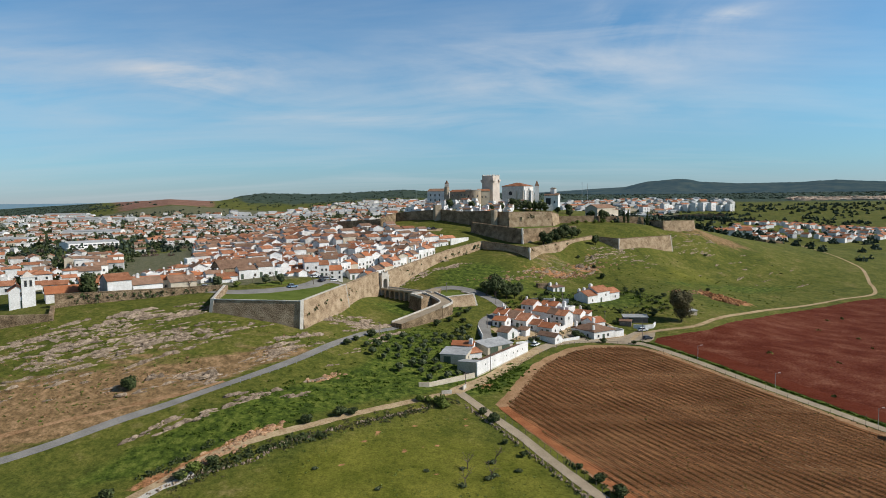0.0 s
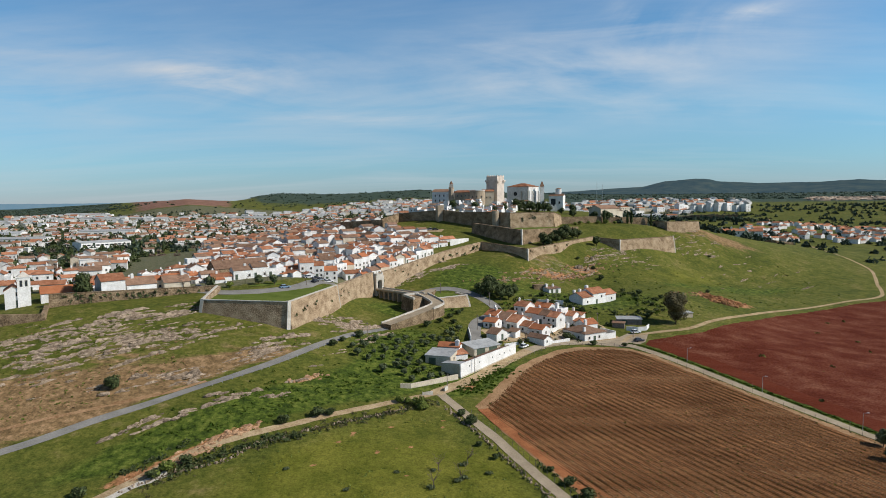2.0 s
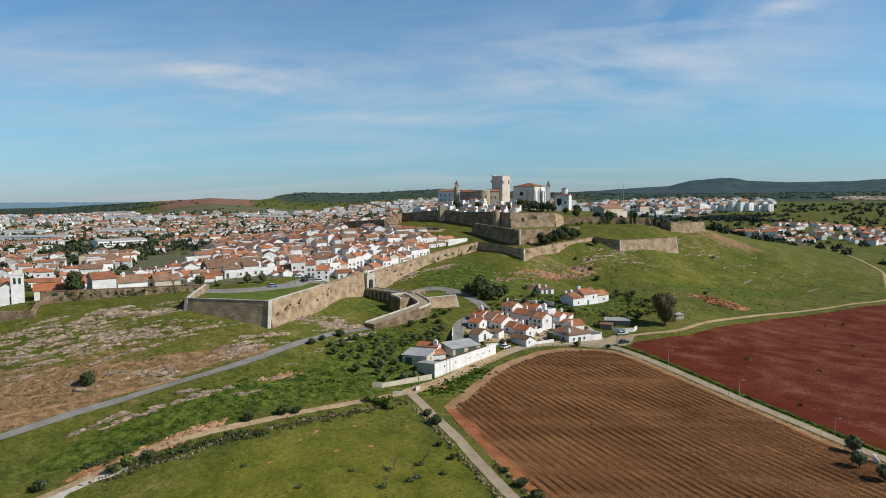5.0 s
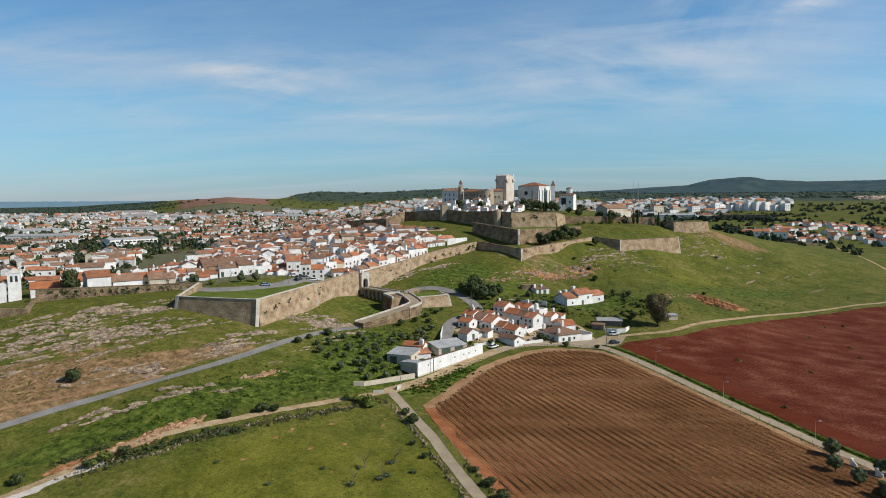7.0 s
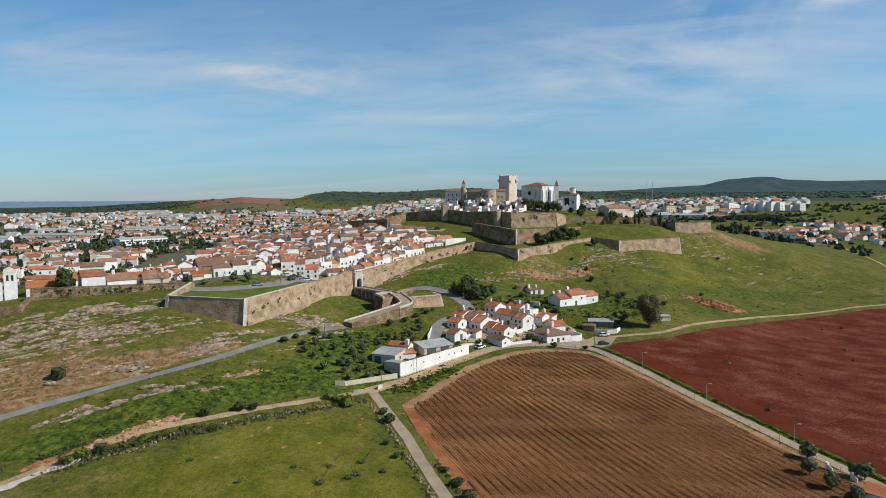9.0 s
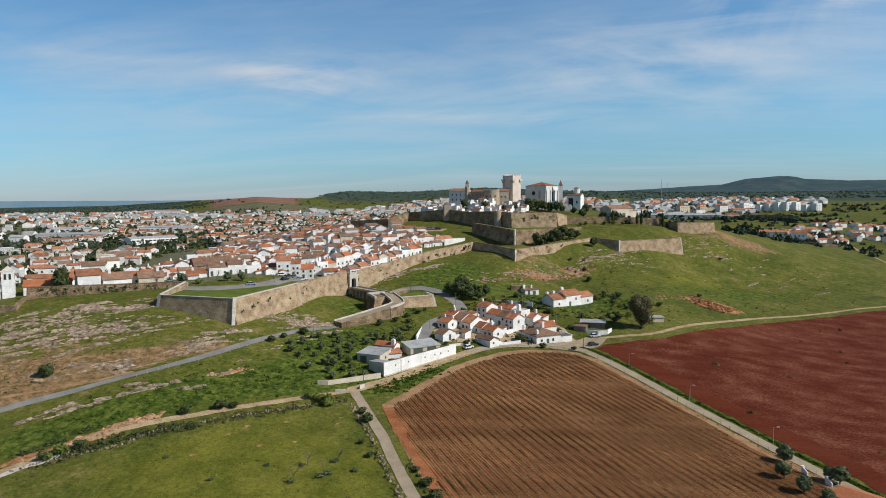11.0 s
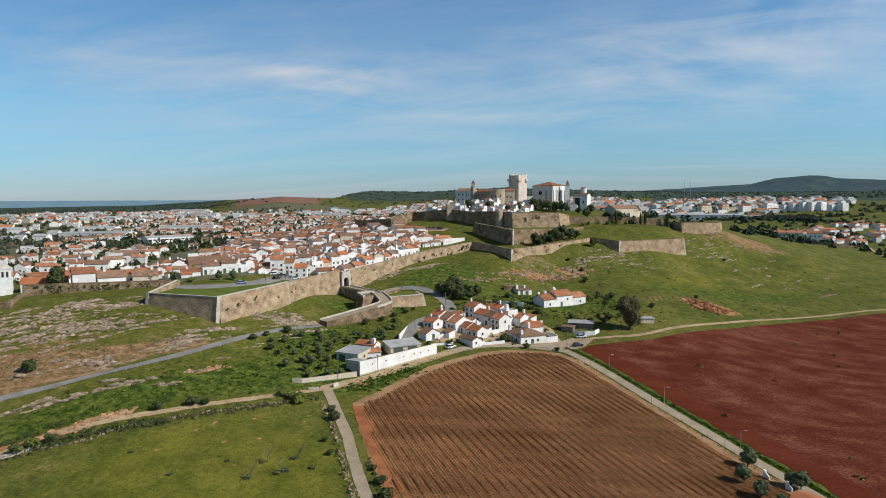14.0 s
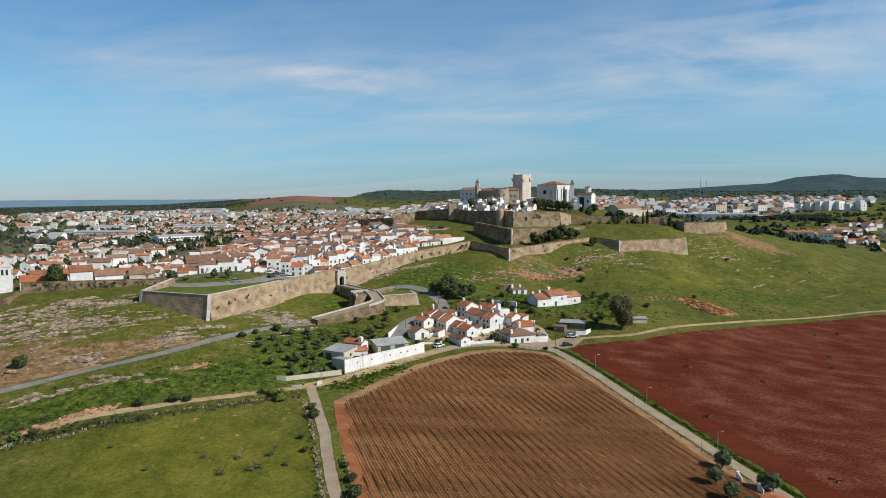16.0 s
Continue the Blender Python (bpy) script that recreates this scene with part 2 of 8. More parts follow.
POLE = material("old_pole_wood", (0.12, 0.1, 0.085), (0.22, 0.19, 0.165), 1.0, 0.9)


# ---- mesh helpers ----
def mesh_of(name, verts, faces, mat, smooth=False):
    me = bpy.data.meshes.new(name)
    me.from_pydata([tuple(map(float, v)) for v in verts], [], faces)
    me.materials.append(mat)
    if smooth:
        me.polygons.foreach_set("use_smooth", [True] * len(me.polygons))
    me.update()
    return me


def part(name, bm, mat, parent=None, label="", smooth=False):
    me = bpy.data.meshes.new(name)
    bm.to_mesh(me)
    bm.free()
    me.materials.append(mat)
    if smooth:
        me.polygons.foreach_set("use_smooth", [True] * len(me.polygons))
    ob = new(name, me)
    ob.parent = parent
    if label:
        ob["label"] = label
    return ob


def thing(name, m, label, category, group="", kind=""):
    ob = new(name)
    ob.empty_display_size = 0.5
    ob.matrix_world = m
    return tagged(ob, label, category, group, kind)


def box(bm, x0, y0, z0, x1, y1, z1, m=None):
    v = [Vector(c) for c in ((x0, y0, z0), (x1, y0, z0), (x1, y1, z0), (x0, y1, z0), (x0, y0, z1), (x1, y0, z1), (x1, y1, z1), (x0, y1, z1))]
    v = [bm.verts.new(m @ c if m else c) for c in v]
    for f in ((0, 3, 2, 1), (4, 5, 6, 7), (0, 1, 5, 4), (1, 2, 6, 5), (2, 3, 7, 6), (3, 0, 4, 7)):
        bm.faces.new([v[i] for i in f])
    return bm


def hull(bm, bottom, top):
    """A solid between two rings of equally many corners."""
    a, b = [bm.verts.new(p) for p in bottom], [bm.verts.new(p) for p in top]
    n = len(a)
    bm.faces.new(a[::-1]), bm.faces.new(b)
    for i in range(n):
        bm.faces.new((a[i], a[(i + 1) % n], b[(i + 1) % n], b[i]))
    return bm


def tube(bm, p, q, r0, r1, n=6):
    p, q = Vector(p), Vector(q)
    d = (q - p).normalized()
    u = d.orthogonal().normalized()
    w = d.cross(u)
    ring = [[e + (u * math.cos(2 * math.pi * i / n) + w * math.sin(2 * math.pi * i / n)) * r for i in range(n)] for e, r in ((p, r0), (q, r1))]
    return hull(bm, ring[0], ring[1])


def smooth_line(points, step=2.0):
    """Evenly spaced places along a rounded line through points."""
    p = [np.array(q, float) for q in points]
    p = [2 * p[0] - p[1]] + p + [2 * p[-1] - p[-2]]
    out = []
    for i in range(1, len(p) - 2):
        n = max(2, int(np.linalg.norm(p[i + 1] - p[i]) / step))
        for k in range(n):
            t = k / n
            a, b, c, d = p[i - 1], p[i], p[i + 1], p[i + 2]
            out.append(0.5 * ((2 * b) + (c - a) * t + (2 * a - 5 * b + 4 * c - d) * t * t + (3 * b - a - 3 * c + d) * t ** 3))
    out.append(p[-2])
    return np.array(out)
# ---- the lie of the land ----
# heights of the near slopes: x, y, z
NEAR = [(-75, 155, 5.2), (-48, 161, 6.9), (-42, 166, 8.0), (-64, 192, 14.3), (-53, 177, 12.0), (-80, 180, 13.0), (-32, 195, 12.0),
        (-47, 224, 20.8), (5, 190, 7.0), (12, 180, 5.4), (33, 145, 1.0), (-6, 156, 3.8), (14, 209, 8.2), (35, 239, 9.2), (126, 166, -0.2),
        (123, 178, 0.4), (81, 255, 8.2), (90, 322, 15.1), (78, 268, 8.0), (107, 285, 10.8), (160, 309, 5.6), (237, 377, 5.0),
        (21, 293, 17.0), (8, 277, 17.5), (-24, 245, 17.1), (-24, 308, 20.0), (72, 306, 15.5), (-77, 231, 25.0)]
SLOPE = [(148, 351, 13.3), (194, 453, 27.0), (253, 460, 15.0), (103, 327, 17.5), (67, 360, 22.8), (85, 378, 26.5), (54, 364, 29.8), (78, 387, 31.5), (101, 411, 37.3), (60, 378, 36.0), (80, 398, 38.6), (68, 405, 39.0), (90, 432, 43.0), (99, 425, 41.0), (128, 428, 38.8), (150, 443, 39.5),
         (115, 407, 32.0), (30, 388, 34.5), (156, 433, 28.5), (186, 466, 41.5), (-4, 300, 20.0), (22, 304, 20.0), (-8, 275, 17.0), (-33, 262, 20.0), (-20, 325, 25.0),
         (0, 352, 31.5), (-128, 231, 27.2), (-113, 239, 28.0), (-93, 241, 27.6), (-133, 262, 29.0), (-165, 260, 28.0), (-97, 208, 20.5), (-135, 214, 23.0), (160, 456, 42.5), (188, 482, 42.0), (180, 180, -3.0), (60, 90, -4.0),
         (-100, 90, -2.0), (-190, 200, 14.0), (260, 260, -2.0), (330, 400, 3.0), (40, -200, -4.0), (-400, 0, 2.0), (500, 0, -6.0)]
TOWN = [(-52, 320, 29.5), (-100, 310, 29.0), (-18, 372, 35.0), (-60, 400, 36.0), (-30, 430, 41.0), (-160, 420, 27.0), (-150, 600, 26.0),
        (-330, 719, 17.0), (-500, 976, 14.0), (-30, 640, 36.0), (0, 1000, 26.0), (-250, 1300, 18.0), (320, 696, 20.0), (450, 930, 20.0), (560, 820, 19.0),
        (400, 1150, 18.0), (230, 560, 36.0), (16, 405, 38.5), (40, 405, 39.0), (48, 470, 51.0), (60, 540, 55.5), (110, 545, 54.5),
        (110, 470, 48.5), (160, 475, 43.0), (-5, 455, 46.0), (0, 520, 56.5), (60, 500, 55.5), (32, 514, 60.0), (52, 516, 59.0), (500, 500, 6.0), (360, 930, 31.0), (405, 905, 31.0), (-300, 350, 22.0), (-60, 270, 29.6), (-45, 290, 29.6)]


class Land:
    """A thin plate through the heights, and low hills far off."""

    def __init__(self):
        p = np.array(NEAR + SLOPE + TOWN, float)
        self.q = p[:, :2] / 100.0
        n = len(p)
        k = self.kernel(self.q) + 0.004 * np.eye(n)
        a = np.zeros((n + 3, n + 3))
        a[:n, :n], a[:n, n], a[:n, n + 1:] = k, 1, self.q
        a[n:, :n] = a[:n, n:].T
        self.w = np.linalg.solve(a, np.concatenate([p[:, 2], np.zeros(3)]))

    def kernel(self, q):
        r2 = ((q[:, None, :] - self.q[None, :, :]) ** 2).sum(2)
        return 0.5 * r2 * np.log(r2 + 1e-9)

    def plate(self, x, y):
        q = np.stack([x, y], 1) / 100.0
        out = np.empty(len(q))
        for i in range(0, len(q), 20000):
            s = q[i:i + 20000]
            out[i:i + 20000] = self.kernel(s) @ self.w[:-3] + self.w[-3] + s @ self.w[-2:]
        return out

    def __call__(self, x, y):
        x, y = np.atleast_1d(np.asarray(x, float)), np.atleast_1d(np.asarray(y, float))
        dx, dy = x - 43, y
        r, b = np.hypot(dx, dy), np.degrees(np.arctan2(dx, dy))
        # far hills: bearing, crest above the eye's level in degrees, distance of the crest
        bearing = [-60, -45, -33, -28, -24.5, -22, -18, -16.2, -14.6, -10, -3, 3, 8, 14, 18, 20.4, 22.5, 25, 29.5, 33, 40, 60]
        rise = [-0.7, -0.68, -0.58, -0.36, -0.08, 0.12, -0.12, 0.3, 0.5, 0.38, 0.68, 0.4, 0.25, 0.1, 0.1, 0.1, 0.1, 0.1, 0.1, 0.1, 0.1, 0.1]
        crest = [4200, 4200, 4200, 3200, 2700, 2600, 2700, 3000, 3100, 3200, 3300, 3300, 3400, 3800, 4100, 4200, 4200, 4100, 3900, 3800, 3600, 3600]
        e, d = np.interp(b, bearing, rise), np.interp(b, bearing, crest)
        top = 66 + d * np.tan(np.radians(e))
        s = np.clip((r - 0.6 * d) / (0.4 * d), 0, 1)
        low = 20 + np.clip((b + 13) / 8, 0, 1) * 32 * np.clip((r - 900) / 1300, 0, 1)
        hill = low + (top - low) * s * s * (3 - 2 * s)
        f = np.clip((r - 1050) / 600, 0, 1)
        f = f * f * (3 - 2 * f)
        near = np.where(f < 1, self.plate(np.clip(x, -900, 900), np.clip(y, -500, 1400)), 0)
        return near * (1 - f) + hill * f


land = Land()


def ground(x, y):
    return float(land(x, y)[0])


# ---- roads, fields: the plan ----
MAIN_ROAD = [(-190, 95), (-140, 121), (-100, 152), (-82.6, 167), (-70, 176), (-58.5, 187), (-46, 201), (-37.6, 213), (-29, 229), (-23.9, 240), (-14.5, 253), (-4, 265), (3.5, 274)]
LOWER_TRACK = [(-130, 70), (-85, 116), (-62, 143.5), (-57, 150), (-50, 157), (-40.6, 163), (-30.5, 169.3), (-19.7, 177.3), (-7.8, 185.6), (3.6, 194), (9, 199)]
FRONT_ROAD = [(6, 196), (17, 209), (25.5, 222), (36.4, 239), (43.5, 248), (51, 254), (65, 258.5), (75, 258), (80.8, 255)]
DOWN_ROAD = [(7.6, 195.5), (14.6, 182.5), (21.8, 169), (27.6, 156), (33.8, 143), (47.5, 117), (75, 60)]
RIGHT_ROAD = [(78, 257), (83.5, 250), (95, 231), (107.5, 208), (117.5, 190), (127, 171), (140, 146), (170, 88)]
RIGHT_TRACK = [(79, 262), (85, 270.5), (98, 275), (112, 280), (130, 297), (163, 327), (196, 351), (233, 375), (258, 389), (271, 401), (282, 420), (285.5, 428), (300, 454), (312, 479), (320, 516), (332, 578), (360, 659)]
VILLAGE_ROAD = [(-3, 311), (4, 314.5), (10, 315.5), (17, 312.5), (23, 307), (28.5, 300.5), (31.2, 294), (30.2, 287), (25.5, 279), (21.6, 270), (20, 258), (21, 243)]
VINEYARD = [(17.6, 188.5), (23.2, 200.5), (28.2, 213), (34, 225), (41.6, 236), (51, 246.5), (61, 252), (72, 252.8), (79, 250.4), (85.4, 243), (93.2, 229.2), (105.6, 206.8), (115.3, 188.8), (124.6, 171), (137, 147.6), (154, 117), (166, 87), (85, 70), (60, 100), (38.5, 142), (30, 160), (23, 175)]
RED_FIELD = [(90, 264), (87, 259), (90, 252), (100.5, 233), (113, 210), (123, 192), (133, 172), (146, 147), (176, 89), (300, 60), (420, 180), (380, 330), (290, 372), (262, 383), (236, 370), (199, 346), (166, 322), (133, 292), (115, 275), (103, 270)]


def near_line(points, x, y):
    """How far each place is from a line of points."""
    best = np.full(len(x), 1e9)
    for (ax, ay), (bx, by) in zip(points[:-1], points[1:]):
        dx, dy = bx - ax, by - ay
        t = np.clip(((x - ax) * dx + (y - ay) * dy) / (dx * dx + dy * dy), 0, 1)
        best = np.minimum(best, np.hypot(x - ax - t * dx, y - ay - t * dy))
    return best


def inside(poly, x, y):
    hit = np.zeros(len(x), bool)
    for (ax, ay), (bx, by) in zip(poly, poly[1:] + poly[:1]):
        if ay != by:
            hit ^= ((ay > y) != (by > y)) & (x < (bx - ax) * (y - ay) / (by - ay) + ax)
    return hit


def blob(x, y, cx, cy, rx, ry, turn=0.0):
    c, s = math.cos(radians(turn)), math.sin(radians(turn))
    u, v = (x - cx) * c + (y - cy) * s, -(x - cx) * s + (y - cy) * c
    return np.exp(-(u / rx) ** 2 - (v / ry) ** 2)


# ---- ground: one sheet to the horizon ----
angles = np.concatenate([np.arange(-56, 50, 0.22), np.arange(50, 304, 3.0)])
radii = [0.0]
r = 25.0
while r < 4900:
    radii.append(r)
    r *= 1.14 if r < 95 else (1.0072 if r < 420 else (1.016 if r < 1500 else 1.03))
radii = np.array(radii[1:] + [4900.0])
aa, rr = np.meshgrid(np.radians(angles), radii)
gx, gy = (43 + rr * np.sin(aa)).ravel(), (rr * np.cos(aa)).ravel()
gz = land(gx, gy)
rocky = np.maximum(blob(gx, gy, -88, 214, 62, 15, 16), 0.9 * blob(gx, gy, -30, 250, 14, 12)) + 0.7 * blob(gx, gy, -70, 190, 40, 12, 35) + blob(gx, gy, 70, 368, 22, 16) + blob(gx, gy, 150, 345, 20, 8) + 0.7 * blob(gx, gy, 40, 376, 30, 14)
rocky *= np.clip(near_line(MAIN_ROAD, gx, gy) / 6 - 0.5, 0, 1)
wob = np.array([noise.noise((x / 7, y / 4, 0)) + 0.5 * noise.noise((x / 2.5, y / 2.5, 5)) if k > 0.08 else 0.0 for x, y, k in zip(gx, gy, rocky)])
gz = gz + 0.55 * wob * np.clip(rocky, 0, 1)
n_a, n_r = len(angles), len(radii)
idx = np.arange(n_a * n_r).reshape(n_r, n_a)
nxt = np.roll(idx, -1, axis=1)
quads = np.stack([idx[:-1], nxt[:-1], nxt[1:], idx[1:]], -1).reshape(-1, 4)
verts = np.stack([gx, gy, gz], 1).tolist() + [[43, 0, ground(43, 0)]]
faces = quads.tolist() + [[len(verts) - 1, int(idx[0, (i + 1) % n_a]), int(idx[0, i])] for i in range(n_a)]

# what grows or lies where, as weights
dist, bear = np.hypot(gx - 43, gy), np.degrees(np.arctan2(gx - 43, gy))
w_dry = blob(gx, gy, -88, 172, 26, 7, 40) + blob(gx, gy, -72, 192, 26, 8, 32) + 0.8 * blob(gx, gy, -50, 207, 14, 4, 35) + 1.1 * blob(gx, gy, -108, 174, 30, 14, 35) + 0.4 * blob(gx, gy, -90, 206, 60, 10, 20) + 0.6 * blob(gx, gy, 60, 374, 34, 12) + 0.4 * blob(gx, gy, 215, 480, 40, 14, 20) + 0.36 * blob(gx, gy, 190, 440, 60, 40) + 0.5 * blob(gx, gy, 198, 474, 34, 9, 14)
spots_soil = sum(blob(gx, gy, *q, 1.3, 0.7, 20) for q in np.column_stack([np.random.default_rng(3).uniform(-30, 22, 26), np.random.default_rng(4).uniform(146, 178, 26)])) * (near_line(LOWER_TRACK, gx, gy) > 7)
w_soil = 0.5 * blob(gx, gy, 58, 360, 26, 3.5, 12) + 0.6 * blob(gx, gy, 84, 374, 9, 4) + 0.75 * spots_soil + 0.95 * blob(gx, gy, -46, 161.5, 12, 2.4, 42) + 0.8 * blob(gx, gy, -54, 152.5, 5, 2.2, 40) + 0.9 * blob(gx, gy, -32.3, 196.3, 5.5, 1.6, 47) + 0.8 * blob(gx, gy, -63, 146, 8, 3, 40) + 1.4 * blob(gx, gy, 152, 343, 13, 9, -20) + 0.5 * blob(gx, gy, 66, 358, 18, 4, 24) + 0.45 * blob(gx, gy, 90, 375, 14, 5, 24) + 0.4 * blob(gx, gy, 36, 336, 10, 3, 24) + 0.5 * blob(gx, gy, 96, 392, 16, 5, 30) + 0.7 * blob(gx, gy, 106, 302, 6, 3) + 0.6 * blob(gx, gy, 118, 306, 5, 3) + 0.7 * blob(gx, gy, 16, 202, 5, 3, 60) + 0.8 * blob(gx, gy, 120, 163, 8, 9, 60)
w_lush = 1.0 * (near_line(RIGHT_ROAD, gx, gy) < 5.5) + 0.95 * blob(gx, gy, 22, 335, 34, 22, 55) + 1.25 * blob(gx, gy, -42, 176, 55, 9, 40) + blob(gx, gy, -12, 200, 14, 10, 40) + 1.5 * blob(gx, gy, 20.5, 212, 20, 6.5, 57) + blob(gx, gy, -5, 285, 22, 14) + 0.8 * blob(gx, gy, 80, 318, 44, 22) + 0.55 * blob(gx, gy, 150, 372, 60, 16, 30) + 0.5 * blob(gx, gy, 210, 400, 60, 14, 32) + blob(gx, gy, -5, 232, 22, 30) + 0.6 * blob(gx, gy, 270, 330, 60, 30)
w_olive = blob(gx, gy, 0, 140, 50, 42) + 0.6 * blob(gx, gy, 150, 385, 70, 30, 30)
w_town = np.clip((inside([(-330, 300), (-150, 268), (-95, 262), (-70, 275), (-30, 318), (-2, 376), (-14, 410), (-60, 450), (-40, 520), (100, 640), (150, 900), (380, 1500), (300, 2250), (-350, 2300), (-900, 1500), (-1100, 900), (-500, 500)], gx, gy) | ((dist > 1400) & (dist < 2150) & (bear < -13) & (bear > -45)) | ((dist > 1080) & (dist < 2100) & (bear > -5) & (bear < 19))).astype(float), 0, 1) * 0.8 + (inside([(-10, 480), (44, 450), (60, 520), (40, 620), (0, 600), (-20, 500)], gx, gy)) * 0.7
w_town = w_town * ~inside([(-225, 520), (-215, 590), (-300, 770), (-400, 760), (-360, 600), (-290, 520)], gx, gy)
w_wood = np.clip((dist - 2200 + 450 * (bear > 9)) / 400, 0, 1) * np.clip((bear + 17.5) / 1.5, 0, 1) + np.clip((dist - 2500) / 300, 0, 1) * np.clip((-bear - 26.5) / 1.5, 0, 1)
w_redhill = np.clip((dist - 2120) / 100, 0, 1) * np.clip((4.6 - np.abs(bear + 22.2)) / 1.6, 0, 1) * 0.78

w_wood = w_wood * (1 - np.clip(w_redhill, 0, 1))
me = bpy.data.meshes.new("ground")
me.from_pydata(verts, [], faces)
me.polygons.foreach_set("use_smooth", [True] * len(me.polygons))
for name, values in (("dry", w_dry), ("soil", w_soil), ("clay", w_redhill), ("lush", w_lush), ("oliveish", w_olive), ("rocky", 0.5 * np.clip(rocky, 0, 1)), ("urban", w_town), ("forest", w_wood)):
    a = me.attributes.new(name, "FLOAT", "POINT")
    a.data.foreach_set("value", np.append(np.clip(values, 0, 1), 0.0).astype(np.float32))

gm = bpy.data.materials.new("open_ground")
gm.use_nodes = True
gt = gm.node_tree
g_bsdf = gt.nodes["Principled BSDF"]
g_bsdf.inputs["Roughness"].default_value, g_bsdf.inputs["Specular IOR Level"].default_value = 0.95, 0.1
g_pos = gt.nodes.new("ShaderNodeNewGeometry").outputs["Position"]


def g_noise(size, detail=6, stretch=(1, 1, 1), turn=0.0, rough=0.6):
    m, n = gt.nodes.new("ShaderNodeMapping"), gt.nodes.new("ShaderNodeTexNoise")
    m.inputs["Scale"].default_value, m.inputs["Rotation"].default_value[2] = stretch, radians(turn)
    gt.links.new(g_pos, m.inputs[0])
    gt.links.new(m.outputs[0], n.inputs["Vector"])
    n.inputs["Scale"].default_value, n.inputs["Detail"].default_value, n.inputs["Roughness"].default_value = 1.0 / size, detail, rough
    return n.outputs["Fac"]


def g_ramp(fac, *stops):
    n = gt.nodes.new("ShaderNodeValToRGB")
    while len(n.color_ramp.elements) < len(stops):
        n.color_ramp.elements.new(0.5)
    for e, (p, c) in zip(n.color_ramp.elements, stops):
        e.position, e.color = p, (*c, 1)
    gt.links.new(fac, n.inputs[0])
    return n.outputs[0]


def g_math(op, a, b, clamp=False):
    n = gt.nodes.new("ShaderNodeMath")
    n.operation, n.use_clamp = op, clamp
    for slot, v in zip(n.inputs, (a, b)):
        if isinstance(v, (int, float)):
            slot.default_value = v
        else:
            gt.links.new(v, slot)
    return n.outputs[0]


def g_mix(fac, a, b):
    n = gt.nodes.new("ShaderNodeMix")
    n.data_type = "RGBA"
    gt.links.new(fac, n.inputs[0]), gt.links.new(a, n.inputs[6]), gt.links.new(b, n.inputs[7])
    return n.outputs[2]


def g_weight(name, ragged, soft=4.0):
    """A weight whose edge is frayed by a noise."""
    a = gt.nodes.new("ShaderNodeAttribute")
    a.attribute_name = name
    return g_math("MULTIPLY", g_math("SUBTRACT", g_math("ADD", a.outputs["Fac"], g_math("MULTIPLY", ragged, 1.1)), 1.0), soft, True)


n_big, n_mid, n_small, n_fine = g_noise(38, 4), g_noise(9, 6), g_noise(2.6, 6), g_noise(0.5, 4)
n_streak = g_noise(6, 7, (0.45, 1.9, 1), -33)
n_rocky = g_math("SUBTRACT", g_noise(2.8, 8, (0.35, 1.7, 1), -30, 0.7), 0.06)
base = g_ramp(g_math("ADD", g_math("MULTIPLY", g_math("ADD", g_math("MULTIPLY", n_mid, 0.6), g_math("MULTIPLY", n_big, 0.4)), 0.65), g_math("MULTIPLY", n_small, 0.35)), (0.37, (0.046, 0.056, 0.0105)), (0.46, (0.072, 0.084, 0.014)), (0.54, (0.103, 0.106, 0.02)), (0.64, (0.17, 0.137, 0.052)))
lush = g_ramp(n_small, (0.37, (0.028, 0.047, 0.007)), (0.52, (0.066, 0.093, 0.013)), (0.66, (0.112, 0.132, 0.024)))
oliveish = g_ramp(n_mid, (0.36, (0.08, 0.09, 0.0105)), (0.64, (0.146, 0.142, 0.022)))
dry = g_ramp(n_small, (0.3, (0.115, 0.074, 0.033)), (0.5, (0.195, 0.125, 0.06)), (0.7, (0.295, 0.19, 0.1)))
soil = g_ramp(n_small, (0.3, (0.2, 0.085, 0.035)), (0.7, (0.38, 0.2, 0.1)))
rock = g_ramp(g_noise(1.6, 8, (0.6, 1.6, 1), -30, 0.7), (0.32, (0.1, 0.075, 0.05)), (0.5, (0.225, 0.175, 0.125)), (0.68, (0.36, 0.295, 0.22)))
clay = g_ramp(g_noise(60, 6, (0.4, 1.6, 1), 10), (0.35, (0.15, 0.075, 0.052)), (0.6, (0.24, 0.13, 0.092)))
urban = g_ramp(n_small, (0.3, (0.066, 0.078, 0.028)), (0.7, (0.165, 0.15, 0.095)))
# far woods, with distance haze mixed into their base colours
forest = g_ramp(g_noise(45, 8, rough=0.75), (0.35, (0.028, 0.047, 0.036)), (0.55, (0.047, 0.068, 0.046)), (0.72, (0.085, 0.1, 0.052)))
col = g_mix(g_weight("oliveish", n_big), base, oliveish)
col = g_mix(g_weight("lush", n_mid), col, lush)
col = g_mix(g_weight("dry", n_streak), col, dry)
col = g_mix(g_math("MULTIPLY", g_weight("rocky", n_rocky, 9.0), 0.7), col, rock)
col = g_mix(g_weight("soil", n_small, 5.0), col, soil)
col = g_mix(g_weight("clay", n_big), col, clay)
col = g_mix(g_weight("urban", n_mid), col, urban)
col = g_mix(g_weight("forest", n_big), col, forest)
g_grain = gt.nodes.new("ShaderNodeMix")
g_grain.data_type, g_grain.blend_type = "RGBA", "MULTIPLY"
g_grain.inputs[0].default_value = 1.0
gt.links.new(col, g_grain.inputs[6])
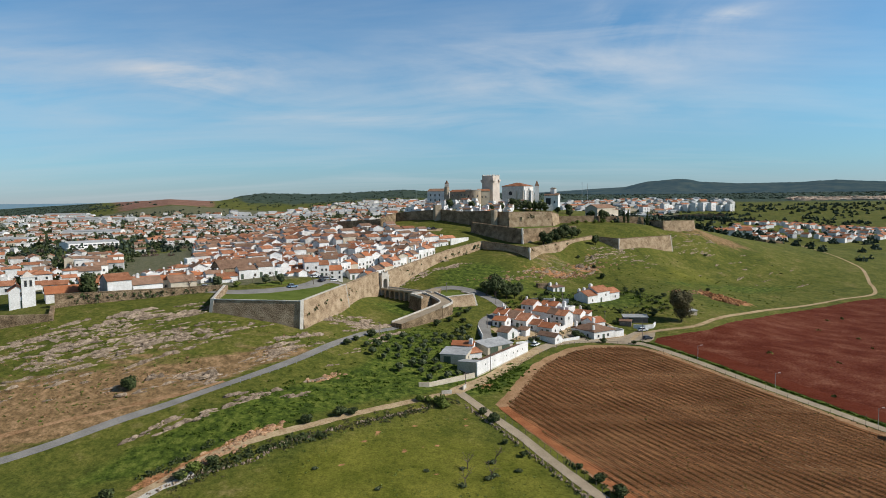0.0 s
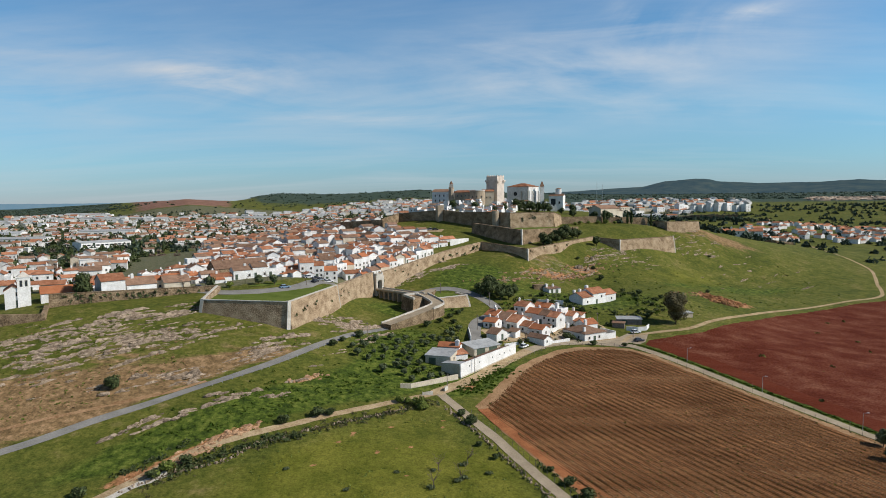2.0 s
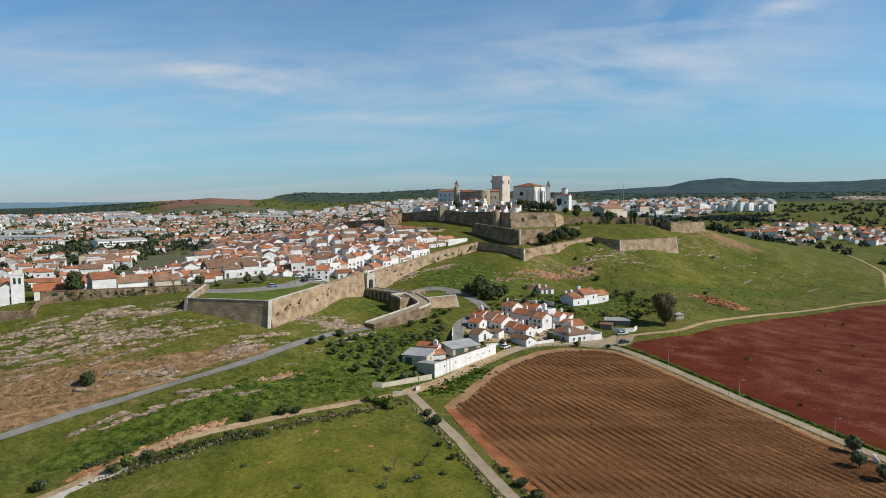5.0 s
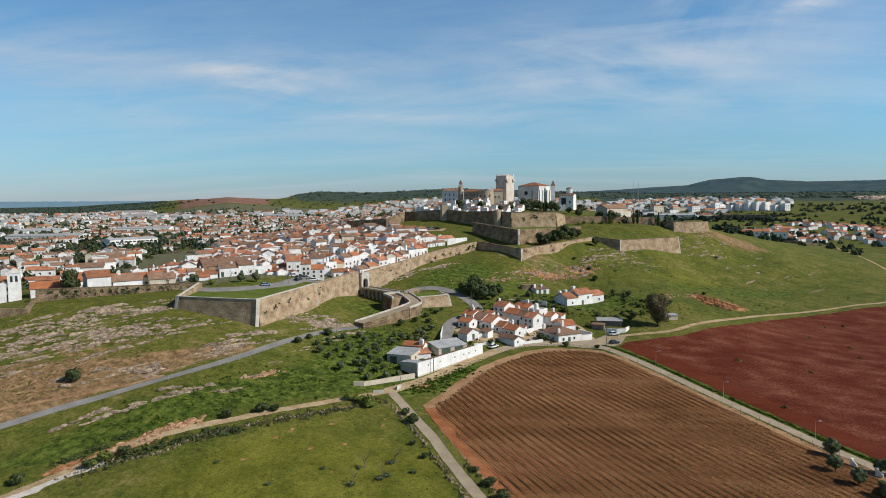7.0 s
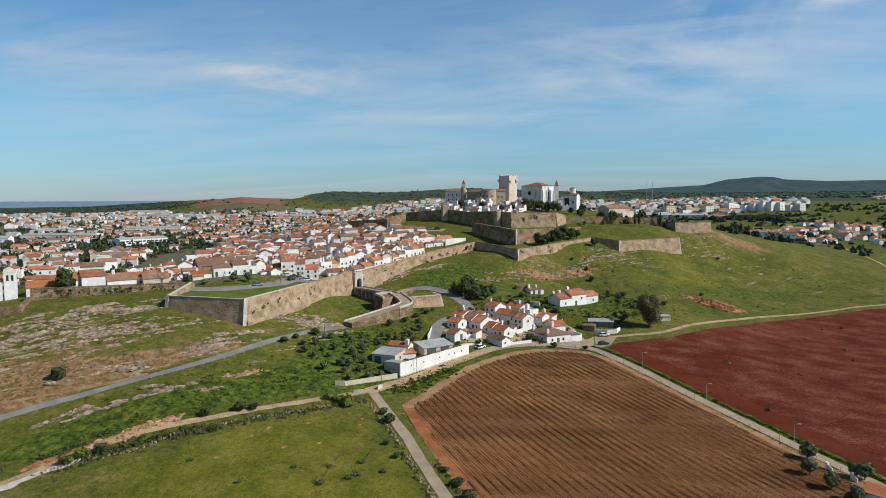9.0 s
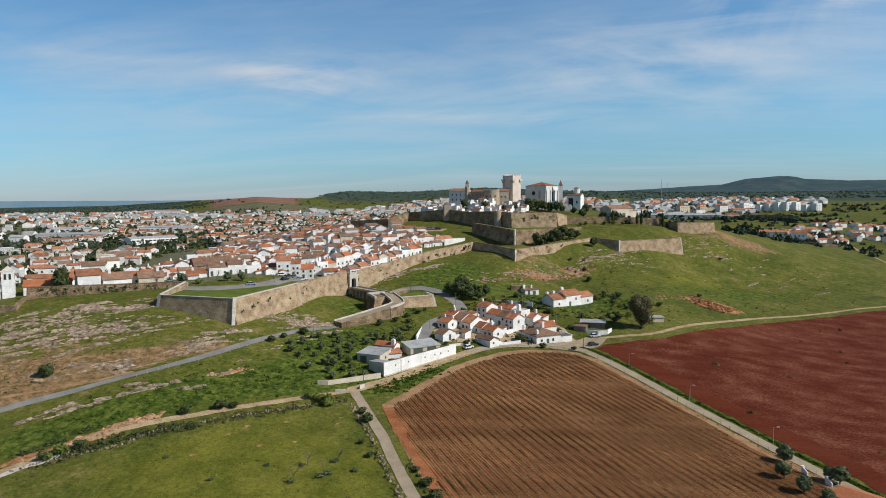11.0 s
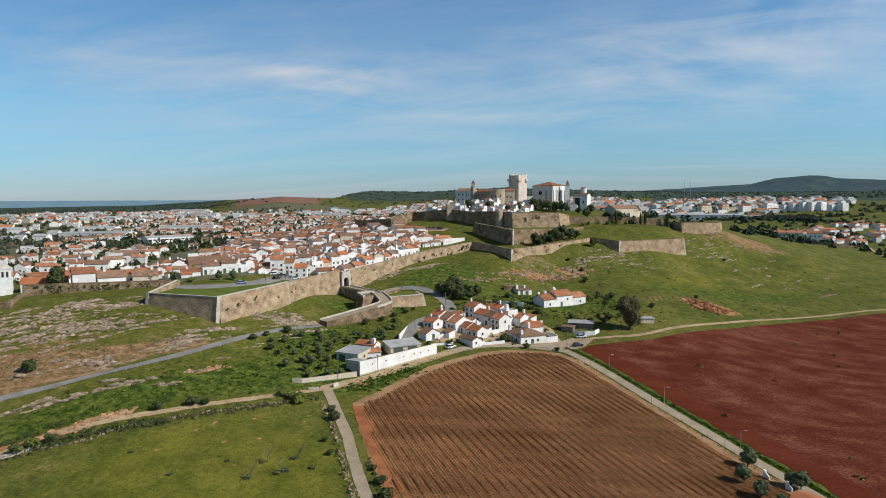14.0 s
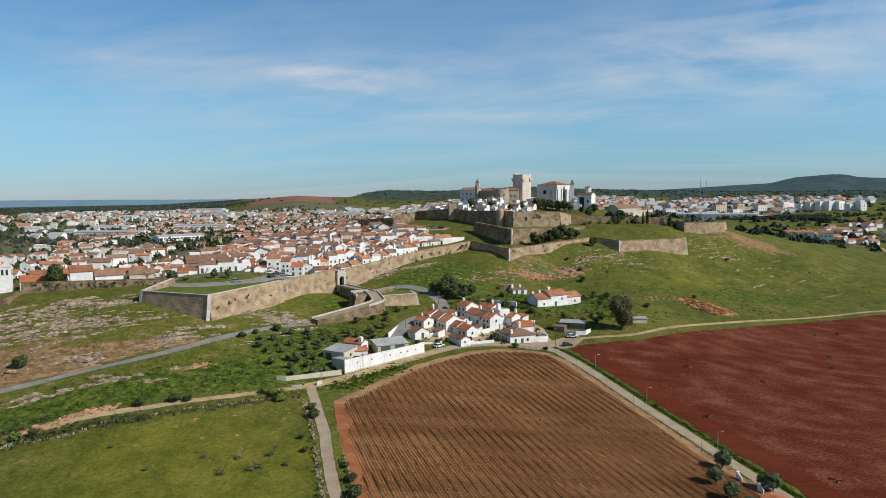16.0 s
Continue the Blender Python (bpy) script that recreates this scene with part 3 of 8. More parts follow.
gt.links.new(g_ramp(g_math("ADD", g_math("MULTIPLY", n_fine, 0.5), g_math("MULTIPLY", g_noise(1.3, 5, rough=0.7), 0.5)), (0.36, (0.6, 0.62, 0.6)), (0.5, (1.0, 1.0, 1.0)), (0.64, (1.4, 1.36, 1.4))), g_grain.inputs[7])
gt.links.new(g_grain.outputs[2], g_bsdf.inputs["Base Color"])
g_bump = gt.nodes.new("ShaderNodeBump")
g_bump.inputs["Strength"].default_value, g_bump.inputs["Distance"].default_value = 0.7, 0.35
gt.links.new(g_math("ADD", n_small, g_math("MULTIPLY", n_fine, 0.4)), g_bump.inputs["Height"])
gt.links.new(g_bump.outputs[0], g_bsdf.inputs["Normal"])
me.materials.append(gm)
tagged(new("ground", me), "green and stony spring pasture rising to a walled town", "ground", kind="structure")


# ---- draped sheets ----
def strip(name, points, width, mat, label, category, lift=0.08, ragged=0.0, over=None, kind="structure"):
    """A road laid along a line on the ground."""
    p = smooth_line(points, 1.6)
    d = np.gradient(p, axis=0)
    d /= np.linalg.norm(d, axis=1)[:, None]
    side = np.stack([-d[:, 1], d[:, 0]], 1)
    v, f = [], []
    rows = (-0.5, -0.25, 0.0, 0.25, 0.5)
    for i, (q, s) in enumerate(zip(p, side)):
        for k in rows:
            w = width * (1 + ragged * noise.noise((q[0] / 3, q[1] / 3, k * 9)))
            e = q + s * k * w
            v.append((e[0], e[1], 0))
    v = np.array(v)
    v[:, 2] = (land(v[:, 0], v[:, 1]) if over is None else over(v[:, 0], v[:, 1])) + lift
    n = len(rows)
    for i in range(len(p) - 1):
        for k in range(n - 1):
            a = i * n + k
            f.append((a, a + n, a + n + 1, a + 1))
    ob = new(name, mesh_of(name, v, [t[::-1] for t in f], mat, True))
    return tagged(ob, label, category, kind=kind)


def clip_cell(poly, x0, y0, x1, y1):
    for axis, lim, keep in ((0, x0, 1), (0, x1, -1), (1, y0, 1), (1, y1, -1)):
        out = []
        for a, b in zip(poly, poly[1:] + poly[:1]):
            ia, ib = (a[axis] - lim) * keep >= 0, (b[axis] - lim) * keep >= 0
            if ia:
                out.append(a)
            if ia != ib:
                t = (lim - a[axis]) / (b[axis] - a[axis])
                out.append((a[0] + t * (b[0] - a[0]), a[1] + t * (b[1] - a[1])))
        poly = out
        if len(poly) < 3:
            return []
    return poly


def sheet(name, poly, mat, label, category, cell=3.0, lift=0.06, kind="structure", height=None):
    """A field laid on the ground inside an outline."""
    xs, ys = [q[0] for q in poly], [q[1] for q in poly]
    v, f = [], []
    y = min(ys)
    while y < max(ys):
        band = clip_cell(poly, -1e4, y, 1e4, y + cell)
        if band:
            x = min(q[0] for q in band)
            x = math.floor(x / cell) * cell
            while x < max(q[0] for q in band):
                c = clip_cell(band, x, y, x + cell, y + cell)
                if len(c) >= 3:
                    f.append(list(range(len(v), len(v) + len(c))))
                    v += c
                x += cell
        y += cell
    v = np.array(v)
    z = land(v[:, 0], v[:, 1]) + lift if height is None else np.full(len(v), height)
    area = sum(a[0] * b[1] - b[0] * a[1] for a, b in zip(poly, poly[1:] + poly[:1]))
    if area < 0:
        f = [q[::-1] for q in f]
    me = mesh_of(name, np.column_stack([v, z]), f, mat, True)
    bm = bmesh.new()
    bm.from_mesh(me)
    bmesh.ops.remove_doubles(bm, verts=bm.verts, dist=0.001)
    bm.to_mesh(me)
    bm.free()
    return tagged(new(name, me), label, category, kind=kind)


def jag(poly, step=2.5, amount=0.7):
    """The outline with an uneven edge."""
    out = []
    for a, b in zip(poly, poly[1:] + poly[:1]):
        n = max(1, int(math.dist(a, b) / step))
        for k in range(n):
            t = k / n
            x, y = a[0] + t * (b[0] - a[0]), a[1] + t * (b[1] - a[1])
            out.append((x + amount * noise.noise((x / 3, y / 3, 1)), y + amount * noise.noise((x / 3, y / 3, 7))))
    return out


sheet("vineyard_margin", jag(VINEYARD), MARGIN, "bare pale brown margin round the vineyard", "field", 2.5)
INNER = [(75 + (x - 75) * 0.93 + (0.8 if x < 60 else 0), 180 + (y - 180) * (0.945 if y > 180 else 1.0)) for x, y in VINEYARD]
sheet("vineyard_soil", jag(INNER, 2.5, 1.0), VINESOIL, "brown tilled soil of a young vineyard", "field", 2.5, 0.1)
sheet("red_field", jag(RED_FIELD, 3, 0.9), REDSOIL, "dark red freshly ploughed bare field", "field", 3.0, 0.05)
strip("red_headland", [(91.5, 260), (95, 251), (105.6, 232), (118, 209), (128, 191), (138, 171.6), (151, 146.6), (181, 88)], 9.0, REDEARTH, "smooth deep red headland of the ploughed field", "field", 0.1, 0.35)
strip("vineyard_headland", [(20.2, 187), (25.2, 176), (32.6, 161), (41, 144), (53, 120)], 4.4, CLAY, "bare orange-red headland of the vineyard", "field", 0.13, 0.12)
strip("road_main", MAIN_ROAD, 2.9, ASPHALT, "narrow grey asphalt road climbing to the gate", "road")
strip("track_lower", LOWER_TRACK, 2.4, DIRT, "pale rutted dirt track beside a pasture", "track", 0.09, 0.25)
strip("road_front", FRONT_ROAD[3:], 4.2, CONCRETE, "worn pale road past the white village houses", "road", 0.1)
strip("track_front", FRONT_ROAD[:4] + [(39.5, 243.4)], 4.2, DIRT, "beige dirt road under the long white wall", "road", 0.115, 0.15)
strip("road_down", DOWN_ROAD, 3.0, CONCRETE, "worn pale lane between pasture and vineyard", "road", 0.11, 0.12)
strip("road_right", RIGHT_ROAD, 3.6, CONCRETE, "pale lane between vineyard and red field", "road", 0.12)
strip("track_right", RIGHT_TRACK, 2.1, DIRT, "pale dirt track along the red field", "track", 0.09, 0.2)
strip("track_old", [(-120, 152), (-99.7, 164.9), (-89.7, 170.2), (-79, 175.4), (-68, 181.5), (-60, 189)], 1.5, MARGIN, "faint brown cart track in the turf", "track", 0.07, 0.7)
strip("track_gravel", [(-76, 122), (-66, 135), (-61.5, 141.5), (-54.5, 148)], 2.5, QUOIN, "strip of pale gravel beside the dirt track", "track", 0.1, 0.9)
strip("road_village", VILLAGE_ROAD, 5.2, ASPHALT, "grey asphalt road bending down to the village", "road", 0.1)


# ---- the far distance ----
def distance_backdrop(name, profile, near, far, foot, colors, haze_glow, label):
    """Far land, its air haze put in as emission: bearing and crest in degrees above the eye's level."""
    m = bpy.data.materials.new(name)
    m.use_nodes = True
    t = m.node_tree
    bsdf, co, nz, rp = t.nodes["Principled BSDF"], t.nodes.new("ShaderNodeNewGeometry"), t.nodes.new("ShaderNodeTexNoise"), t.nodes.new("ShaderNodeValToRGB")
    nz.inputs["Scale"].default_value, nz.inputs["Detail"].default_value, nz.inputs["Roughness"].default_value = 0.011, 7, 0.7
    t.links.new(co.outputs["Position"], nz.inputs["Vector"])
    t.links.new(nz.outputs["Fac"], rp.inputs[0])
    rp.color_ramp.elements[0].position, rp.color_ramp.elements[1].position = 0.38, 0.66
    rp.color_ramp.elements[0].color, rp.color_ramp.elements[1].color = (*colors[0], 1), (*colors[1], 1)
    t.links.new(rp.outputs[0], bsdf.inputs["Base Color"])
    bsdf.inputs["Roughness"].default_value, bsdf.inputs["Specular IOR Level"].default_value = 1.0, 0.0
    # the land gives off blue light of its own in place of haze
    bsdf.inputs["Emission Color"].default_value, bsdf.inputs["Emission Strength"].default_value = (*haze_glow, 1), 1.0
    bs = np.arange(profile[0][0], profile[-1][0] + 0.01, 0.12)
    top = np.interp(bs, [q[0] for q in profile], [q[1] for q in profile])
    v, f, n = [], [], 9
    for b, e in zip(bs, top):
        for k in range(n):
            s = k / (n - 1)
            d = near + (far - near) * s
            q = foot + (e - foot) * s ** 0.8 + 0.02 * noise.noise((b * 3, k * 0.7, 2)) * (s > 0)
            v.append((43 + d * math.sin(radians(b)), d * math.cos(radians(b)), 66 + d * math.tan(radians(q))))
    for i in range(len(bs) - 1):
        for k in range(n - 1):
            a = i * n + k
            f.append((a, a + n, a + n + 1, a + 1))
    return tagged(new(name, mesh_of(name, v, f, m, True)), label, "backdrop", kind="structure")


distance_backdrop("backdrop_hills", [(7, 0.3), (10, 0.42), (13.5, 0.63), (15.8, 0.74), (17.5, 1.16), (18.8, 1.24), (19.9, 1.33), (20.8, 1.28), (21.5, 1.09), (24.5, 0.9), (28.6, 0.92), (31, 1.05), (34, 0.85), (40, 0.7), (60, 0.5)], 4100, 4900, -0.5, ((0.014, 0.026, 0.018), (0.05, 0.058, 0.034)), (0.028, 0.05, 0.078), "wooded ridge in the far distance under painted blue haze")
distance_backdrop("backdrop_plain", [(-62, -0.05), (-38, -0.08), (-31, -0.13), (-24, -0.14), (-18, -0.2)], 4906, 4940, -0.9, ((0.02, 0.04, 0.04), (0.05, 0.06, 0.05)), (0.115, 0.2, 0.29), "far plain at the horizon under painted blue haze")


# ---- ramparts ----
def rampart(name, line, thick, label, batter=0.14, mat=None, cap=True, sink=1.0):
    """A battered wall along a line of (x, y, top). Its face looks to the right hand of the line."""
    wall = thing(name, pose(0, 0, 0), label, "rampart", kind="structure")
    for a, b in zip(line[:-1], line[1:]):
        a, b = Vector(a), Vector(b)
        d = (b - a).xy.normalized()
        out = Vector((d.y, -d.x, 0))
        n = max(1, int((b - a).length / 5))
        v, f = [], []
        for i in range(n + 1):
            p = a.lerp(b, i / n)
            z0 = min(ground(p.x, p.y), ground(p.x + out.x * 2, p.y + out.y * 2)) - sink
            h = p.z - z0
            q = p + out * (batter * h) * 1.0
            back = p - out * thick
            v += [(q.x, q.y, z0), (p.x, p.y, p.z), (back.x, back.y, p.z), (back.x, back.y, z0)]
        for i in range(n):
            k = i * 4
            f += [(k, k + 4, k + 5, k + 1), (k + 1, k + 5, k + 6, k + 2), (k + 2, k + 6, k + 7, k + 3)]
        f += [(0, 1, 2, 3), (n * 4 + 3, n * 4 + 2, n * 4 + 1, n * 4)]
        ob = new("wall_face", mesh_of("wall_face", v, f, mat or STONE))
        ob.parent = wall
        if cap:
            bm = bmesh.new()
            o = out * 0.14
            hull(bm, [a + o, b + o, b - out * 0.75, a - out * 0.75], [a + o + Vector((0, 0, 0.3)), b + o + Vector((0, 0, 0.3)), b - out * 0.75 + Vector((0, 0, 0.3)), a - out * 0.75 + Vector((0, 0, 0.3))])
            part("coping", bm, QUOIN if cap == "pale" else STONE, wall)
    return wall


def quoin(parent, x, y, top, out, width=1.3, batter=0.14):
    """The dressed corner of a bastion."""
    z0 = ground(x, y) - 1.0
    out = Vector((*out, 0)).normalized()
    side = Vector((-out.y, out.x, 0))
    h = top - z0
    p = Vector((x, y, 0))
    bm = bmesh.new()
    lo, hi = p + out * (batter * h + 0.3) + Vector((0, 0, z0)), p + out * 0.2 + Vector((0, 0, top + 0.35))
    hull(bm, [lo - side * width * 0.7 - out * 0.9, lo, lo + side * width * 0.7 - out * 0.9, lo - out * 2], [hi - side * width * 0.7 - out * 0.9, hi, hi + side * width * 0.7 - out * 0.9, hi - out * 2])
    return part("quoin", bm, QUOIN, parent, "pale dressed corner stones")


# the near bastion with its grass terrace
NW, TIP, SH = (-78.2, 236.0), (-45.3, 228.7), (-35.0, 269.6)
b = rampart("rampart_bastion", [(-81.8, 262.5, 31.9), (*NW, 30.3), (*TIP, 30.3), (*SH, 30.8)], 1.6, "battered stone wall of a low corner bastion", mat=LIGHTSTONE, cap="pale")
quoin(b, *TIP, 30.4, (-0.15, -1))
quoin(b, *NW, 30.4, (-0.9, -0.6))
quoin(b, *SH, 30.6, (1, -0.2), 1.0)
sheet("terrace", [(-79.4, 254), (-76.8, 237.8), (-46.0, 230.8), (-36.8, 270), (-40, 279), (-47, 274), (-54, 265), (-63, 257.5)], LAWN, "short green grass on the bastion terrace", "lawn", 3.0, height=29.45)
rampart("rampart_curtain", [(*SH, 30.6), (-33.5, 273.5, 30.8), (-24.8, 308.8, 31.6)], 2.0, "rough brown stone curtain wall beside the gate", 0.06, cap=False, mat=LIGHTSTONE)
rampart("rampart_climbing", [(-21.3, 312, 31.0), (-8, 333, 33.6), (10, 362, 37.2), (29.6, 392.3, 39.5)], 2.0, "rough brown stone wall climbing the hillside", 0.08, cap=False, mat=LIGHTSTONE)
b = rampart("rampart_lower_redan", [(29.6, 392.3, 39.7), (54.0, 367.0, 37.2), (100.5, 416.0, 40.7)], 1.8, "stone face of the lower outwork", mat=LIGHTSTONE)
quoin(b, 54.0, 367.0, 37.2, (0, -1), 1.0)
b = rampart("rampart_right_redan", [(100.5, 416.5, 40.4), (115.2, 409.0, 39.0), (156.5, 434.5, 39.2)], 1.8, "stone face of the right outwork", mat=LIGHTSTONE)
quoin(b, 115.2, 409.0, 39.0, (-0.1, -1), 1.2)
quoin(b, 156.5, 434.5, 39.2, (1, -0.5), 1.2)
b = rampart("rampart_upper_redan", [(26, 430, 49.5), (40, 412, 48.0), (53.4, 391, 46.6), (96, 441, 46)], 1.8, "dark stone face of the upper outwork", cap=False)
quoin(b, 53.4, 391, 46.7, (0, -1), 1.0)
sheet("redan_terrace", [(41.5, 413.5), (53.4, 394), (94.6, 442), (87, 452), (79, 442.4), (50.6, 433.5), (45, 430)], LAWN, "grass terrace between the castle bastion and the outwork", "lawn", 4.0, height=45.9)
b = rampart("rampart_top_bastion", [(38, 452, 55.5), (50.5, 436, 55.6), (80, 444.5, 55.4), (87, 455, 53)], 2.0, "stone bastion below the castle", mat=LIGHTSTONE)
rampart("rampart_west_low", [(-175, 213, 27.0), (-143, 220, 28.3), (-127, 224, 27.8), (-133.5, 237, 29.0)], 1.2, "low broken stone wall", cap=False)
rampart("rampart_west", [(-134, 238.2, 32.4), (-81.9, 262.3, 31.9)], 1.6, "overgrown low stone curtain wall", 0.25, cap=True)
rampart("rampart_ring", [(-66, 474, 49.5), (-34, 453, 51.5), (-25, 484, 55), (5.5, 470, 57.5), (20, 455, 56), (40, 440, 56.5)], 1.6, "dark inner town wall under the castle", 0.02, cap=False)
rampart("rampart_east", [(87, 455, 52.0), (110, 462, 52.0), (150, 470, 50.5)], 1.4, "long pale garden wall", 0.02, cap=False)
b = rampart("rampart_far_bastion", [(155.3, 476, 47.6), (158.7, 455, 47.9), (172, 460, 47.8), (185.3, 468, 47.5), (194, 500, 46.5)], 1.6, "far pale stone bastion with a grass top", mat=LIGHTSTONE)


# ---- houses ----
def roof_gable(bm, w, d, h, rise, over=0.3, thick=0.18, along="x"):
    """Two thick slopes whose ridge runs along x or y, over a rectangle from 0, 0 to w, d."""
    if along == "x":
        lo0, lo1, mid = -over, d + over, d / 2
        ends = (-over, w + over)
    else:
        lo0, lo1, mid = -over, w + over, w / 2
        ends = (-over, d + over)
    drop = rise * over / mid

    def at(e, s, z):
        return (e, s, z) if along == "x" else (s, e, z)
    for s in (lo0, lo1):
        ring = [at(ends[0], s, h - drop), at(ends[1], s, h - drop), at(ends[1], mid, h + rise), at(ends[0], mid, h + rise)]
        if (s == lo1) != (along == "y"):
            ring = ring[::-1]
        hull(bm, ring, [(x, y, z + thick) for x, y, z in ring])
    return bm


def roof_hip(bm, w, d, h, rise, over=0.35):
    k = min(w, d) / 2
    a, b = ((k, d / 2), (w - k, d / 2)) if w >= d else ((w / 2, k), (w / 2, d - k))
    e = [(-over, -over), (w + over, -over), (w + over, d + over), (-over, d + over)]
    v = [bm.verts.new((*q, h - 0.1)) for q in e] + [bm.verts.new((*q, h + 0.12)) for q in e] + [bm.verts.new((*a, h + rise)), bm.verts.new((*b, h + rise))]
    bm.faces.new(v[3::-1])
    for i in range(4):
        bm.faces.new((v[i], v[(i + 1) % 4], v[4 + (i + 1) % 4], v[4 + i]))
    r0, r1 = v[8], v[9]
    if w >= d:
        fs = ((v[4], v[5], r1, r0), (v[5], v[6], r1), (v[6], v[7], r0, r1), (v[7], v[4], r0))
    else:
        fs = ((v[4], v[5], r0), (v[5], v[6], r1, r0), (v[6], v[7], r1), (v[7], v[4], r0, r1))
    for q in fs:
        bm.faces.new(q)
    return bm


def chimney(parent, x, y, z, h=1.3, s=0.7, mat=None):
    bm = bmesh.new()
    box(bm, x - s / 2, y - s / 2, z - 0.6, x + s / 2, y + s / 2, z + h)
    box(bm, x - s / 2 - 0.08, y - s / 2 - 0.08, z + h, x + s / 2 + 0.08, y + s / 2 + 0.08, z + h + 0.12)
    box(bm, x - s / 3, y - s / 3, z + h + 0.12, x + s / 3, y + s / 3, z + h + 0.4)
    return part("chimney", bm, mat or WHITE, parent)


def opening(parent, side, u, z, ow, oh, w, d, kind="window"):
    """A window or door on the front, right, back or left wall: frame, and pane or leaf set into it."""
    m = {"front": Matrix.Translation((u, 0, z)), "right": Matrix.Translation((w, u, z)) @ Matrix.Rotation(math.pi / 2, 4, "Z"),
         "back": Matrix.Translation((u, d, z)) @ Matrix.Rotation(math.pi, 4, "Z"), "left": Matrix.Translation((0, u, z)) @ Matrix.Rotation(-math.pi / 2, 4, "Z")}[side]
    bm = bmesh.new()
    for x0, z0, x1, z1 in ((-ow / 2 - 0.12, oh, ow / 2 + 0.12, oh + 0.12), (-ow / 2 - 0.12, -0.1, ow / 2 + 0.12, 0), (-ow / 2 - 0.12, 0, -ow / 2, oh), (ow / 2, 0, ow / 2 + 0.12, oh)):
        box(bm, x0, -0.08, z0, x1, 0.02, z1, m)
    frame_part = part(kind, bm, QUOIN if kind == "window" else WOOD, parent)
    bm = box(bmesh.new(), -ow / 2, -0.035, 0, ow / 2, 0.02, oh, m)
    part("pane" if kind == "window" else "leaf", bm, GLASS if kind == "window" else WOOD, frame_part)
    return frame_part


def house(name, m, w, d, h, label, roof="x", rise=None, wall=None, tiles=None, chimneys=(), openings=(), category="house", group="", down=1.5, over=0.3):
    """A house over the rectangle 0, 0 to w, d of the pose m; front wall along x. roof: ridge along x or y, hip, flat, or shed (rising to the back)."""
    wall, tiles = wall or WHITE, tiles or TILE
    rise = rise if rise is not None else (0.25 * (d if roof == "x" else w) if roof in "xy" else 0.22 * min(w, d))
    ob = thing(name, m, label, category, group)
    bm = bmesh.new()
    if roof in ("x", "y"):
        prof = [(0, -down), (d, -down), (d, h), (d / 2, h + rise), (0, h)] if roof == "x" else [(0, -down), (w, -down), (w, h), (w / 2, h + rise), (0, h)]
        if roof == "x":
            hull(bm, [(0, y, z) for y, z in prof][::-1], [(w, y, z) for y, z in prof][::-1])
        else:
            hull(bm, [(x, 0, z) for x, z in prof], [(x, d, z) for x, z in prof])
    elif roof == "shed":
        prof = [(0, -down), (d, -down), (d, h + rise), (0, h)]
        hull(bm, [(0, y, z) for y, z in prof][::-1], [(w, y, z) for y, z in prof][::-1])
    else:
        box(bm, 0, 0, -down, w, d, h)
        if roof == "flat":
            for x0, y0, x1, y1 in ((0, 0, w, 0.25), (0, d - 0.25, w, d), (0, 0.25, 0.25, d - 0.25), (w - 0.25, 0.25, w, d - 0.25)):
                box(bm, x0, y0, h, x1, y1, h + 0.5)
    bmesh.ops.recalc_face_normals(bm, faces=bm.faces)
    part("wall", bm, wall, ob)
    if roof not in ("flat", "none"):
        bm = bmesh.new()
        if roof in ("x", "y"):
            roof_gable(bm, w, d, h, rise, over, along=roof)
        elif roof == "hip":
            roof_hip(bm, w, d, h, rise)
        else:
            k = rise / d
            ring = [(-over, -over, h - k * over + 0.02), (w + over, -over, h - k * over + 0.02), (w + over, d + over, h + rise + k * over + 0.02), (-over, d + over, h + rise + k * over + 0.02)]
            hull(bm, ring, [(x, y, z + 0.14) for x, y, z in ring])
        bmesh.ops.recalc_face_normals(bm, faces=bm.faces)
        part("roof", bm, tiles, ob)
    for c in chimneys:
        chimney(ob, *c)
    for o in openings:
        opening(ob, *o[:5], w, d, *o[5:])
    return ob


def front_pose(a, b, z=None):
    """The pose of a house whose front wall runs from a to b."""
    t = math.degrees(math.atan2(b[1] - a[1], b[0] - a[0]))
    return pose(a[0], a[1], z if z is not None else ground((a[0] + b[0]) / 2, (a[1] + b[1]) / 2), 0, 0, t), math.dist(a, b)


def house_on(name, a, b, d, h, label, z=None, **more):
    m, w = front_pose(a, b, z)
    return house(name, m, w, d, h, label, **more)


# ---- gate, bridge and ravelin ----
gate = thing("town_gate", pose(-22.6, 310.6, 23.2, 0, 0, 47) @ Matrix.Scale(0.88, 4), "pale marble gateway with a dark arch in the rampart", "gate")
for x0, x1 in ((-2.6, -1.47), (1.47, 2.6)):
    part("pillar", box(bmesh.new(), x0, -1.4, -3, x1, 1.8, 7.0), QUOIN, gate)
n = 10
for i in range(n):
    a0, a1 = math.pi * i / n, math.pi * (i + 1) / n
    ring = [(1.45 * math.cos(a0), -1.4, 4.1 + 1.45 * math.sin(a0)), (1.45 * math.cos(a1), -1.4, 4.1 + 1.45 * math.sin(a1)), (1.47 * math.cos(a1), -1.4, 7.0), (1.47 * math.cos(a0), -1.4, 7.0)]
    bm = hull(bmesh.new(), ring, [(x, 1.8, z) for x, y, z in ring])
    bmesh.ops.recalc_face_normals(bm, faces=bm.faces)
    part("voussoir", bm, QUOIN, gate)
part("cornice", box(bmesh.new(), -2.9, -1.6, 7.0, 2.9, 1.8, 7.5), QUOIN, gate)
part("attic", box(bmesh.new(), -2.2, -1.3, 7.5, 2.2, 1.8, 8.6), QUOIN, gate)
